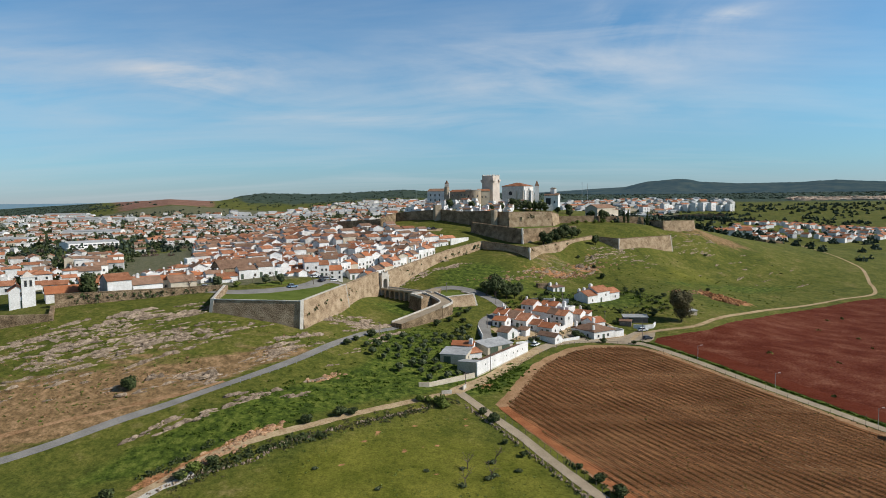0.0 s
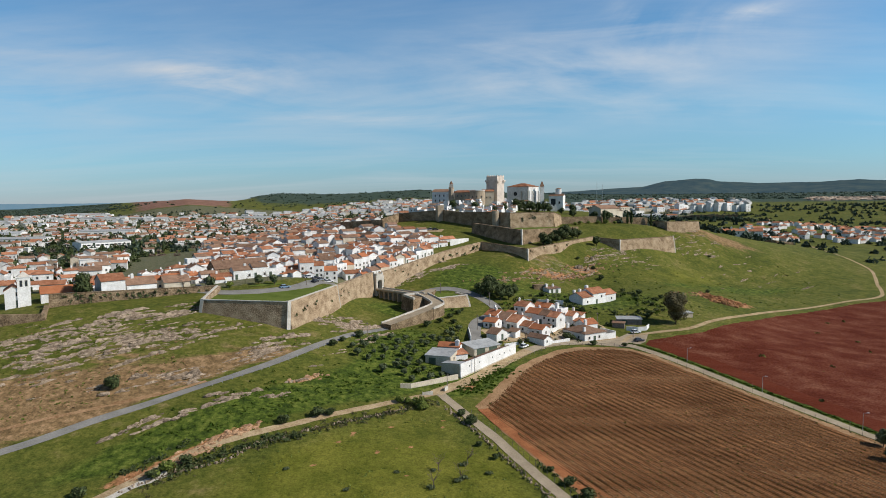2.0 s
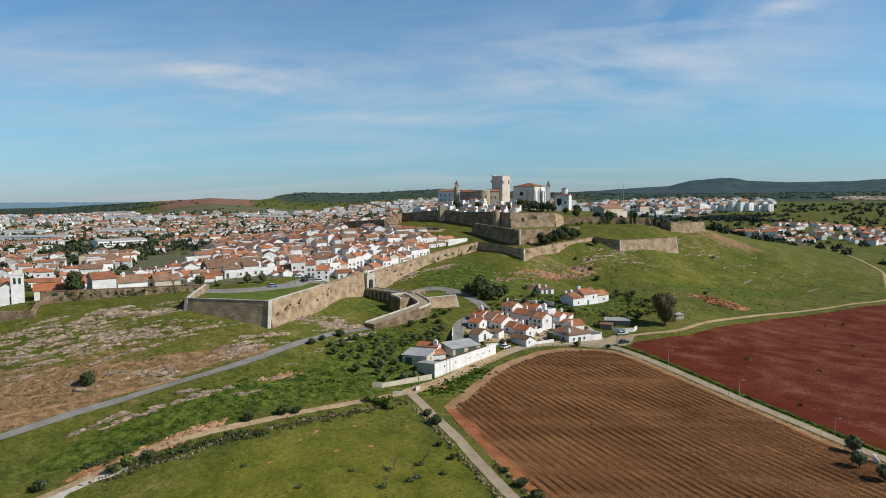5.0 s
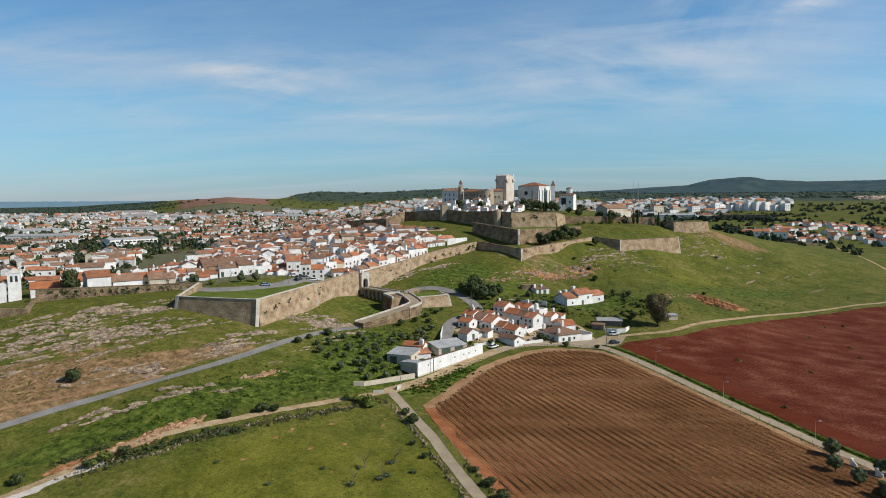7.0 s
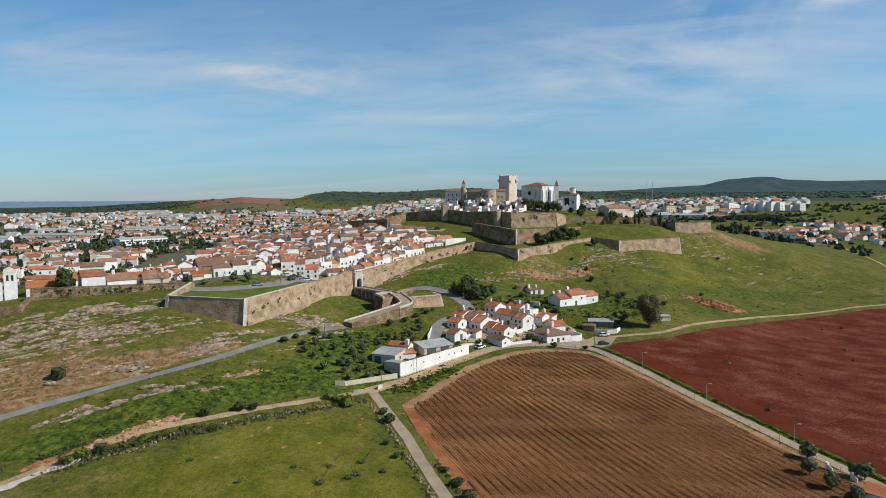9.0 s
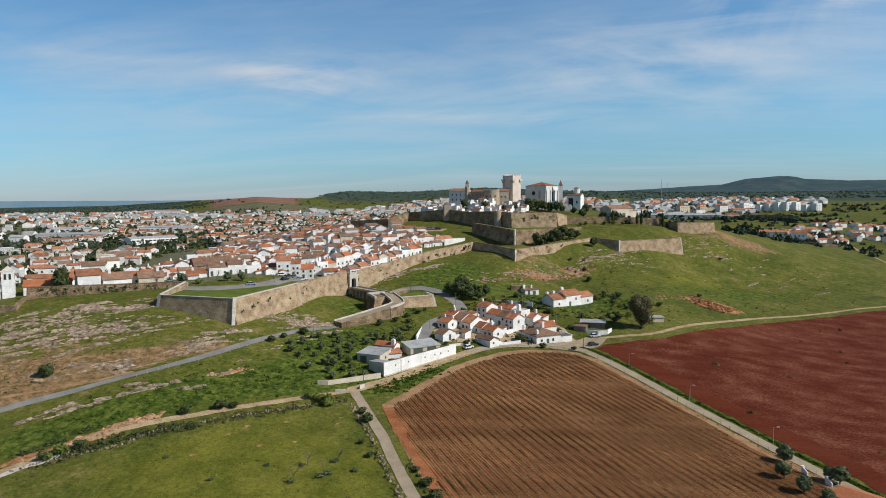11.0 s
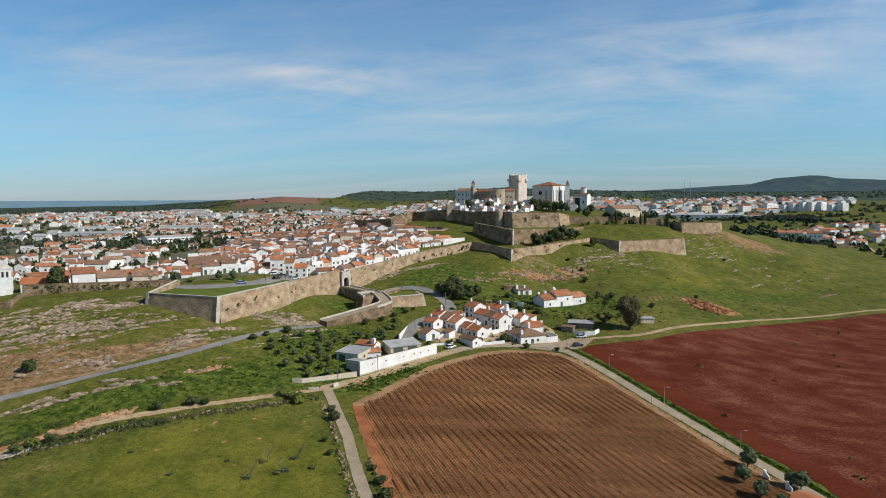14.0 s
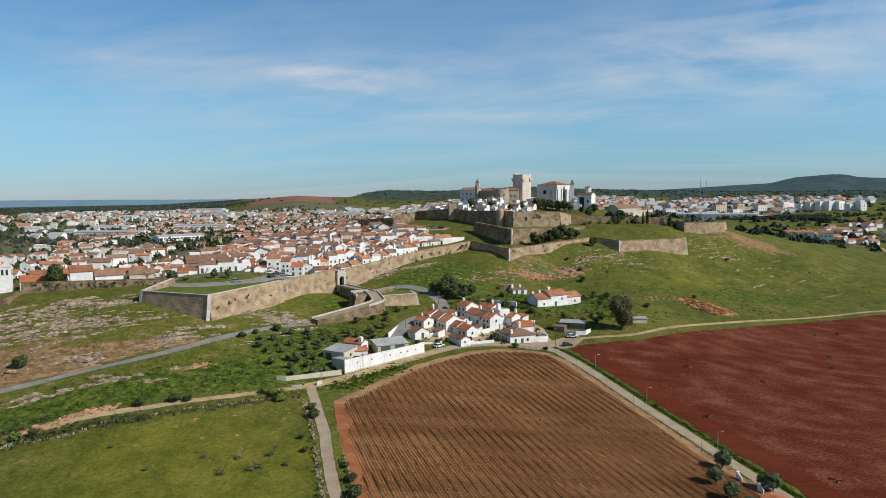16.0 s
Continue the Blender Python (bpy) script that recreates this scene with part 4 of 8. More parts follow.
# dark sheet across the arch stands for the shade of the passage behind
part("leaf", box(bmesh.new(), -1.45, 1.2, -0.4, 1.45, 1.5, 5.6), GLASS, gate, "dark panel standing for the shaded gate passage")
for x in (-1.9, 1.9):
    part("finial", hull(bmesh.new(), [(x - 0.4, -1.2, 8.6), (x + 0.4, -1.2, 8.6), (x + 0.4, -0.4, 8.6), (x - 0.4, -0.4, 8.6)], [(x - 0.05, -0.85, 10), (x + 0.05, -0.85, 10), (x + 0.05, -0.75, 10), (x - 0.05, -0.75, 10)]), QUOIN, gate)

bridge = thing("bridge", pose(-21.6, 309.2, 23.0, 0, 0, -43.5), "stone footbridge on square piers before the gate", "bridge")
part("deck", box(bmesh.new(), -0.5, -2.4, 0.2, 27.5, 2.4, 0.8), CONCRETE, bridge)
for y in (-2.55, 2.25):
    part("parapet", box(bmesh.new(), -0.5, y, 0.8, 27, y + 0.3, 1.35), QUOIN, bridge)
for i in range(8):
    part("pier", box(bmesh.new(), 1.5 + i * 3.1, -2.2, -5.5, 2.4 + i * 3.1, 2.2, 0.2), PALESTONE, bridge)


def causeway(name, points, width, label, parapet=(True, True)):
    """A ramp with solid sides, from places with their heights."""
    ob = thing(name, pose(0, 0, 0), label, "ramp", kind="structure")
    p = smooth_line(points, 1.5)
    d = np.gradient(p[:, :2], axis=0)
    d /= np.linalg.norm(d, axis=1)[:, None]
    s = np.stack([-d[:, 1], d[:, 0]], 1) * width / 2
    v, f, top = [], [], []
    for q, e in zip(p, s):
        z0 = min(ground(q[0] + e[0], q[1] + e[1]), ground(q[0] - e[0], q[1] - e[1])) - 1.5
        v += [(q[0] + e[0], q[1] + e[1], z0), (q[0] + e[0], q[1] + e[1], q[2]), (q[0] - e[0], q[1] - e[1], q[2]), (q[0] - e[0], q[1] - e[1], z0)]
    for i in range(len(p) - 1):
        k = i * 4
        f += [(k, k + 4, k + 5, k + 1), (k + 2, k + 6, k + 7, k + 3)]
        top.append((k + 1, k + 5, k + 6, k + 2))
    n = len(v)
    f += [(0, 1, 2, 3), (n - 1, n - 2, n - 3, n - 4)]
    w = new("side_wall", mesh_of("side_wall", v, [q[::-1] for q in f], STONE))
    w.parent = ob
    w = new("roadway", mesh_of("roadway", v, [q[::-1] for q in top], CONCRETE))
    w.parent = ob
    for k, sign in zip(parapet, (1, -1)):
        if k:
            v, f = [], []
            for q, e in zip(p, s):
                u = e / np.linalg.norm(e) * sign
                o, i = q[:2] + u * (width / 2 + 0.05), q[:2] + u * (width / 2 - 0.35)
                v += [(*o, q[2] - 0.3), (*o, q[2] + 0.6), (*i, q[2] + 0.6), (*i, q[2] - 0.05)]
            for a in range(len(p) - 1):
                b4 = a * 4
                f += [(b4, b4 + 4, b4 + 5, b4 + 1), (b4 + 1, b4 + 5, b4 + 6, b4 + 2), (b4 + 2, b4 + 6, b4 + 7, b4 + 3)]
            m = len(v)
            f += [(0, 1, 2, 3), (m - 1, m - 2, m - 3, m - 4)]
            w = new("parapet", mesh_of("parapet", v, f if sign < 0 else [q[::-1] for q in f], QUOIN))
            w.parent = ob
    return ob


causeway("ramp", [(-14, 254, 17.6), (-10, 258.6, 18.3), (-5.0, 264, 19.3), (2.0, 271.2, 20.8)], 5.4, "road ramp with a pale outer parapet rising to the bridge", (True, False))
causeway("ramp_head", [(2.0, 271.2, 20.8), (5.2, 275.2, 21.6), (5.6, 278.0, 22.0), (3.4, 282.5, 22.8), (-1.2, 290, 23.95)], 5.4, "walled bend of the road before the bridge")
causeway("ramp_back", [(-1.6, 289.5, 23.9), (-0.4, 297, 23.5), (1.0, 306, 23.0), (2.0, 315, 22.6)], 5.0, "level road from the bridge to the village", (False, False))
b = rampart("rampart_glacis", [(5.4, 286.6, 22.5), (18.4, 295.0, 22.5), (14.0, 304.5, 22.3)], 1.4, "pale stone face of the gate outwork", 0.32, cap="pale", mat=LIGHTSTONE)
quoin(b, 18.4, 295.0, 22.6, (1, -0.4), 1.0, 0.32)
sheet("outwork_grass", [(5.6, 288.4), (17.2, 295.8), (13.2, 304), (5, 304), (2.6, 296)], LAWN, "rough grass on top of the gate outwork", "lawn", 2.0, height=22.2)
rav = thing("rampart_ravelin", pose(0, 0, 0), "brown stone wedge of the ravelin beside the bridge", "rampart", kind="structure")
part("wall_face", hull(bmesh.new(), [(-11, 285, 15), (-4.8, 274.5, 15), (2, 284, 15), (-2.4, 293, 15)], [(-9.5, 286.2, 23.7), (-4.6, 279, 23.2), (0.5, 286, 23.5), (-3.2, 291, 23.8)]), STONE, rav)
part("coping", hull(bmesh.new(), [(-9.7, 286.2, 23.7), (-4.6, 278.7, 23.2), (-4.0, 279.5, 23.2), (-9.0, 286.6, 23.7)], [(-9.7, 286.2, 24.6), (-4.6, 278.7, 24.1), (-4.0, 279.5, 24.1), (-9.0, 286.6, 24.6)]), QUOIN, rav)
part("coping", hull(bmesh.new(), [(-9.6, 286.7, 23.7), (-9.0, 286.2, 23.7), (-2.8, 290.6, 23.8), (-3.2, 291.3, 23.8)], [(-9.6, 286.7, 24.6), (-9.0, 286.2, 24.6), (-2.8, 290.6, 24.6), (-3.2, 291.3, 24.6)]), QUOIN, rav)

# ---- the village below ----
G = "village houses"
WIN, DOOR = (0.8, 1.0), (0.95, 2.0)
sheet("village_yard", [(36, 236.5), (44, 247), (56, 254.5), (66, 256.5), (80, 252), (88, 262), (92, 272), (84, 274), (76, 266.5), (63.5, 258.5), (56, 270), (50, 259), (46, 246.5), (40, 246), (34, 238.5)], CONCRETE, "worn pale paving between the village houses", "paving", 2.0, 0.07)
sheet("village_ground", [(22.5, 262), (28, 251), (33, 251.5), (40, 255), (47, 250), (58, 259.5), (56, 269), (64, 260), (80, 268), (76, 282), (68, 292), (50, 296), (36, 292), (31, 280), (29, 268)], DIRT, "trodden brown earth between the village houses", "yard", 2.0, 0.05)
house_on("village_house", (24.0, 266.4), (28.6, 263.6), 6.2, 2.7, "small white house with an orange tiled roof", roof="x", rise=1.3, tiles=BRIGHTTILE, chimneys=[(1.0, 3.6, 3.6, 1.3), (3.8, 5.2, 3.2, 1.2)], openings=[("front", 1.5, 0.9, *WIN), ("front", 3.4, 0, *DOOR, "door"), ("right", 3.0, 1.0, *WIN)], group=G)
house_on("village_house", (25.2, 276.0), (29.4, 272.3), 7.6, 2.9, "white terraced house with bright orange tiles", tiles=BRIGHTTILE, chimneys=[(2.0, 4.4, 4.6, 1.6), (3.6, 3.2, 4.2, 1.4)], openings=[("front", 2, 0.9, *WIN)], group=G)
house_on("village_house", (29.4, 272.3), (33.4, 268.8), 8.4, 3.0, "low white terraced house with faded brown tiles", tiles=OLDTILE, openings=[("front", 1.4, 0, *DOOR, "door"), ("front", 3.6, 0.9, *WIN)], group=G)
house_on("village_house", (33.4, 268.8), (37.4, 265.3), 8.9, 3.3, "white end-of-terrace house with an orange roof and plain gable", tiles=TILE, chimneys=[(3.4, 6.4, 4.4, 1.4)], openings=[("front", 1.2, 0, *DOOR, "door"), ("front", 3.2, 0.9, *WIN), ("right", 5.0, 1.4, 0.6, 0.7)], group=G)
house_on("village_house", (38.6, 267.0), (42.0, 264.1), 6.4, 2.6, "low white house with pale orange tiles", tiles=TILE, openings=[("front", 1.6, 0.8, *WIN)], group=G)
house_on("village_house", (42.0, 264.2), (46.8, 260.1), 5.8, 2.9, "white house with a bright orange gable roof", tiles=BRIGHTTILE, chimneys=[(1.2, 4.6, 4.0, 1.5, 0.8)], openings=[("front", 2.0, 0.9, *WIN), ("front", 4.4, 0, *DOOR, "door"), ("right", 2.8, 0.9, *WIN)], group=G)
house_on("village_house", (24.6, 253.2), (28.2, 250.0), 6.8, 2.5, "little white hut with a mossy brown roof", tiles=OLDTILE, openings=[("right", 3.6, 0, *DOOR, "door")], group=G)
house_on("village_house", (40.4, 255.6), (46.1, 249.5), 4.4, 2.3, "low outhouse with brown tiles and a white end wall", tiles=OLDTILE, openings=[("right", 1.8, 0.8, 0.6, 0.7)], group=G)
house_on("village_house", (38.4, 286.9), (42.9, 282.9), 7.1, 4.9, "two-storey white house with an orange roof", chimneys=[(0.6, 3.2, 6.0, 1.6)], openings=[("front", 1.5, 0.2, *DOOR, "door"), ("front", 4.3, 0.8, *WIN), ("front", 1.5, 3.0, *WIN), ("front", 4.3, 3.0, *WIN), ("right", 4.5, 3.0, *WIN)], group=G)
house_on("village_house", (42.9, 282.7), (47.6, 278.4), 6.6, 3.8, "white house with a reddish roof and white verges", tiles=BRIGHTTILE, chimneys=[(3.4, 5.4, 4.8, 1.3)], openings=[("front", 2.4, 1.0, *WIN), ("right", 2.4, 1.2, *WIN)], group=G)
house_on("village_house", (47.4, 291.5), (53.2, 286.4), 6.0, 4.0, "white house with bright new orange tiles", tiles=BRIGHTTILE, chimneys=[(5.0, 3.4, 5.2, 1.6)], openings=[("right", 2.6, 1.2, *WIN)], group=G)
house_on("village_house", (47.4, 278.6), (50.8, 275.7), 7.0, 4.4, "two-storey white house with brown tiles", tiles=OLDTILE, openings=[("front", 1.6, 0.4, *DOOR, "door"), ("front", 3.4, 2.8, *WIN)], group=G)
house_on("village_house", (50.8, 275.7), (54.4, 272.5), 7.0, 4.9, "two-storey white house with an orange-brown roof", tiles=TILE, chimneys=[(2.0, 4.0, 6.4, 1.0, 0.7)], openings=[("front", 1.2, 0.2, *DOOR, "door"), ("front", 3.4, 0.6, *WIN), ("front", 1.2, 3.0, *WIN), ("front", 3.4, 3.0, *WIN), ("right", 3.4, 3.0, *WIN)], group=G)
house_on("village_house", (53.4, 284.2), (57.6, 280.4), 5.6, 5.6, "tall flat-roofed white house block", roof="flat", chimneys=[(2.0, 2.6, 6.0, 1.8, 1.4)], openings=[("front", 2.0, 3.2, *WIN), ("right", 2.8, 3.2, *WIN)], group=G)
house_on("village_house", (57.4, 284.8), (62.6, 280.6), 6.2, 3.4, "white house with orange tiles behind the others", chimneys=[(4.4, 4.8, 4.6, 1.4, 0.9)], openings=[("right", 3, 1.0, *WIN)], group=G)
house_on("village_house", (63.7, 260.6), (73.4, 266.3), 13.2, 3.3, "broad white house with a brown hipped roof", roof="hip", rise=2.2, tiles=OLDTILE, chimneys=[(1.4, 1.8, 4.0, 1.3, 0.9), (8.2, 8.8, 5.0, 1.7, 1.0), (1.2, 11.6, 4.0, 1.6, 1.0)], openings=[("front", 2.4, 1.0, *WIN), ("front", 5.2, 0, *DOOR, "door"), ("front", 7.6, 1.0, *WIN), ("left", 3.5, 1.0, *WIN), ("left", 7, 1.0, *WIN), ("left", 10.4, 0, *DOOR, "door")], group=G, z=8.3)
house_on("village_annex", (66.4, 272.6), (72.2, 276.0), 6.5, 4.1, "orange-roofed wing behind the hipped house", tiles=BRIGHTTILE, category="house", group=G, z=9.0)
house_on("yard_wall", (73.45, 266.35), (78.0, 269.0), 0.4, 2.3, "whitewashed yard wall with flat coping", roof="none", category="wall")
house_on("yard_wall", (78.0, 269.0), (73.6, 277.0), 0.4, 2.2, "whitewashed yard wall with flat coping", roof="none", category="wall")
house_on("garden_wall", (47.0, 252.2), (57.6, 259.2), 0.35, 1.1, "low whitewashed garden wall by the road", roof="none", category="wall", down=0.8)

# ---- the farm on the slope ----
fa, fd = Vector((72.2, 307.2)), Vector((0.768, 0.64))


def farm_unit(s0, s1, d, h, **more):
    return house_on("farmhouse", tuple(fa + fd * s0), tuple(fa + fd * s1), d, h, more.pop("label"), z=15.2, group="farm buildings", **more)


farm_unit(0, 7.4, 8.0, 3.8, label="low white end of a farmhouse with orange tiles", tiles=TILE, chimneys=[(2.0, 6.6, 4.2, 2.0, 1.1), (5.8, 6.6, 4.2, 2.2, 1.2)], openings=[("front", 3.6, 1.0, *WIN)])
farm_unit(7.4, 17.2, 8.6, 4.9, label="tall white middle of a farmhouse with big chimneys", chimneys=[(4.2, 7.2, 5.2, 2.4, 1.4)], openings=[("front", 3.0, 0, *DOOR, "door"), ("front", 6.6, 2.6, *WIN)])
farm_unit(17.2, 25.2, 7.4, 3.6, label="white farm wing with a reddish roof", chimneys=[(0.9, 5.6, 4.2, 1.6, 0.9)], openings=[("front", 4.5, 1.0, *WIN)])
house_on("farm_shed", (59.5, 326), (66, 330), 5, 2.3, "small white ruined outbuilding beside the farm", roof="shed", rise=0.6, tiles=OLDTILE, category="shed", chimneys=[(1.2, 3.6, 2.6, 1.6, 1.1), (5.6, 3.8, 2.6, 1.2, 0.8)], openings=[("front", 2, 0, *DOOR, "door"), ("front", 5, 0, 1.4, 1.7, "door")])
house_on("farm_shed", (52.5, 329), (58, 330), 3.0, 2.6, "brown stone ruin above the village", roof="none", wall=STONE, category="ruin")

# ---- the yard behind the long white wall ----
wa, wb = Vector((13.8, 209.6)), Vector((34.3, 238.6))
wd = (wb - wa).normalized()
wn = Vector((-wd.y, wd.x))
w_m = pose(wa.x, wa.y, 0, 0, 0, math.degrees(math.atan2(wd.y, wd.x)))
w_len = (wb - wa).length
long_wall = thing("long_wall", w_m, "long plain whitewashed boundary wall with small vents", "wall")
bm = bmesh.new()
hull(bm, [(0, 0, 6.4), (w_len, 0, 7.6), (w_len, 0.45, 7.6), (0, 0.45, 6.4)], [(0, 0, 12.9), (w_len, 0, 13.1), (w_len, 0.45, 13.1), (0, 0.45, 12.9)])
part("wall", bm, WHITE, long_wall)
for s in (5, 11, 19, 24, 27, 31):
    part("vent", box(bmesh.new(), s, -0.03, 11.0, s + 0.5, 0.02, 11.5), GLASS, long_wall)
part("plinth", hull(bmesh.new(), [(0, -0.12, 6.4), (w_len, -0.12, 7.6), (w_len, -0.001, 7.6), (0, -0.001, 6.4)], [(0, -0.12, 8.7), (w_len, -0.12, 9.6), (w_len, -0.001, 9.6), (0, -0.001, 8.7)]), CREAM, long_wall, "ochre painted plinth")


def yard(name, s0, s1, n0, d, h, label, **more):
    a, b = wa + wd * s0 + wn * n0, wa + wd * s1 + wn * n0
    return house_on(name, tuple(a), tuple(b), d, h, label, z=more.pop("z", 9.2), category="shed", **more)


yard("lean_to", 4, 33, 0.46, 3.6, 3.6, "lean-to with old brown tiles behind the white wall", roof="shed", rise=-0.9, tiles=OLDTILE, over=0.05)
yard("lean_to", 0.5, 3.9, 0.46, 7.5, 3.5, "grey roofed end shed behind the white wall", roof="shed", rise=-0.6, tiles=SHEET, wall=CREAM, over=0.05)
house_on("barn", (19.0, 230.5), (28.6, 237.6), 7.0, 3.0, "open barn with a grey sheet roof", roof="shed", rise=1.0, tiles=SHEET, wall=CREAM, category="barn", z=10.0, openings=[("front", 3, 0.2, 3.4, 2.4, "door"), ("front", 8.5, 0.2, 3.4, 2.4, "door")])
house_on("shed", (2.2, 220.6), (10.6, 218.0), 8.0, 3.2, "grey block shed with a pale sheet roof", roof="shed", rise=0.7, tiles=SHEET, wall=CREAM, category="shed", openings=[("front", 2.4, 0.1, 2.2, 2.3, "door"), ("right", 4, 1.2, *WIN)])
house_on("shed", (6.4, 230.2), (13.6, 228.4), 4.6, 3.4, "hut with a red roof and white chimney wall", tiles=BRIGHTTILE, category="shed", chimneys=[(6.6, 1.0, 3.6, 1.8, 1.3)])
house_on("shed", (11.4, 223.6), (16.6, 226.2), 4.2, 2.6, "small white lean-to with orange tiles", roof="shed", rise=0.8, tiles=TILE, category="shed")
house_on("yard_bank_wall", (-1.5, 197.8), (13.0, 208.6), 0.5, 1.5, "old earthen bank wall along the road", roof="none", wall=CREAM, category="wall")
house_on("bank_wall_end", (-4.6, 197.4), (-1.6, 197.8), 0.5, 1.4, "short crumbling wall end beside the track", roof="none", wall=CREAM, category="wall")

# ---- sheds by the big tree ----
house_on("field_shed", (82.5, 284.5), (92.6, 283.4), 4.6, 2.4, "dark makeshift shed with a grey sheet roof", roof="shed", rise=0.5, tiles=SHEET, wall=POLE, category="shed", openings=[("front", 3, 0, 1.8, 2.0, "door")])
house_on("field_shed", (79.6, 281.4), (84.2, 279.6), 3.0, 2.0, "low brown hut with a rusty roof", roof="shed", rise=0.3, tiles=OLDTILE, wall=POLE, category="shed")
for a, b in (((84.6, 277.8), (89.0, 276.4)), ((89.0, 276.4), (93.0, 277.2)), ((93.0, 277.2), (95.0, 280.6))):
    house_on("yard_wall", a, b, 0.3, 1.7, "curved whitewashed yard wall round a tank", roof="none", category="wall", down=0.8)
house_on("field_shed", (113, 294.5), (119, 296), 3.4, 1.9, "low grey shed near the big tree", roof="shed", rise=0.3, tiles=SHEET, wall=CREAM, category="shed")

# small walls, annexes and gardens between the houses
for a, b, h in (((17.8, 264.0), (18.2, 247.0), 1.3), ((31.0, 246.6), (38.6, 250.6), 0.9), ((32.6, 256.4), (37.6, 259.6), 1.5), ((46.2, 249.4), (50.2, 255.6), 1.3), ((50.0, 266.2), (54.6, 271.8), 1.8), ((44.2, 274.6), (47.0, 277.4), 1.8), ((53.6, 286.0), (57.0, 289.0), 1.6), ((57.0, 289.6), (66.0, 291.8), 1.2), ((66.8, 284.0), (72.0, 288.0), 1.4), ((44.4, 309.3), (62.7, 304.4), 1.3)):
    house_on("garden_wall", a, b, 0.35, h, "low whitewashed garden wall between houses", roof="none", category="wall", down=1.0)
for a, b, d, h, t in (((32.8, 259.2), (36.0, 256.6), 3.4, 2.1, OLDTILE), ((62.8, 279.6), (66.0, 276.8), 4.0, 2.8, TILE), ((39.0, 275.4), (42.2, 272.8), 3.8, 2.4, OLDTILE), ((63.0, 287.4), (67.0, 284.2), 3.6, 2.8, TILE), ((33.8, 282.4), (37.0, 279.8), 3.4, 2.4, TILE), ((47.2, 268.0), (49.8, 265.8), 3.2, 2.4, OLDTILE)):
    house_on("outhouse", a, b, d, h, "small whitewashed outhouse with a lean-to tile roof", roof="shed", rise=0.7, tiles=t, category="outhouse", group="village outhouses", openings=[("front", 1.6, 0, 0.8, 1.8, "door")])


# ---- the castle hill ----
keep = thing("castle_keep", pose(49.8, 536, 57.0, 0, 0, 52.7), "tall pale marble keep with corner balconies and battlements", "tower")
S = 10.2
part("tower_body", hull(bmesh.new(), [(-0.2, -0.2, 0), (S + 0.2, -0.2, 0), (S + 0.2, S + 0.2, 0), (-0.2, S + 0.2, 0)], [(0, 0, 25.6), (S, 0, 25.6), (S, S, 25.6), (0, S, 25.6)]), MARBLE, keep)
for i in range(5):
    for x, y in ((0.2 + i * 2.2, 0), (0.2 + i * 2.2, S - 0.6), (0, 0.2 + i * 2.2), (S - 0.6, 0.2 + i * 2.2)):
        part("merlon", hull(bmesh.new(), [(x, y, 25.6), (x + 1.0, y, 25.6), (x + 1.0, y + 0.6, 25.6), (x, y + 0.6, 25.6)], [(x + 0.35, y + 0.2, 26.6), (x + 0.65, y + 0.2, 26.6), (x + 0.65, y + 0.4, 26.6), (x + 0.35, y + 0.4, 26.6)]), MARBLE, keep)
for cx, cy in ((0, 0), (S, 0), (0, S)):
    bm = bmesh.new()
    sx, sy = (-1 if cx == 0 else 1), (-1 if cy == 0 else 1)
    for k in (0.3, 1.0, 1.7):
        for dx, dy in ((k, 0), (0, k)):
            x, y = cx - sx * dx, cy - sy * dy
            box(bm, x - 0.18 + (sx * 0.5 if dx == 0 else 0), y - 0.18 + (sy * 0.5 if dy == 0 else 0), 20.0, x + 0.18 + (sx * 0.5 if dx == 0 else 0), y + 0.18 + (sy * 0.5 if dy == 0 else 0), 21.3)
    x0, x1 = sorted((cx - sx * 2.1, cx + sx * 0.9))
    y0, y1 = sorted((cy - sy * 2.1, cy + sy * 0.9))
    box(bm, x0, y0, 21.3, x1, y1, 22.6)
    part("balcony", bm, MARBLE, keep, "stone corner balcony on corbels")
for u, z in ((5.1, 6), (5.1, 14), (5.1, 18)):
    opening(keep, "front", u, z, 0.8, 1.6, S, S)
    opening(keep, "left", u, z + 1, 0.7, 1.4, S, S)

church = house("castle_church", pose(60, 562, 57.0, 0, 0, -36), 20.4, 17, 17.4, "large cream church with a low brown tiled roof", roof="hip", rise=2.9, wall=OFFWHITE, tiles=TILE, category="church",
               openings=[("right", 8.5, 5, 2.6, 7.5)])
part("round_window", tube(bmesh.new(), (8, -0.06, 11.5), (8, 0.05, 11.5), 1.7, 1.7, 20), GLASS, church)
for u in (13.6, 19.4):
    part("buttress", box(bmesh.new(), u, -0.9, 0, u + 1.0, 0, 13.6), QUOIN, church)
for u in (0.2, 5.4, 11, 16):
    part("buttress", box(bmesh.new(), 20.4, u, 0, 21.3, u + 1.0, 13.8), WHITE, church)
part("gable", hull(bmesh.new(), [(7, 8, 16), (13, 8, 16), (13, 9, 16), (7, 9, 16)], [(9.6, 8, 20.5), (10.4, 8, 20.5), (10.4, 9, 20.5), (9.6, 9, 20.5)]), QUOIN, church)
spire = thing("bell_turret", pose(88.3, 556, 56), "white bell turret with a dark pointed cap", "tower")
part("shaft", box(bmesh.new(), -1.6, -1.6, 0, 1.6, 1.6, 18.4), WHITE, spire)
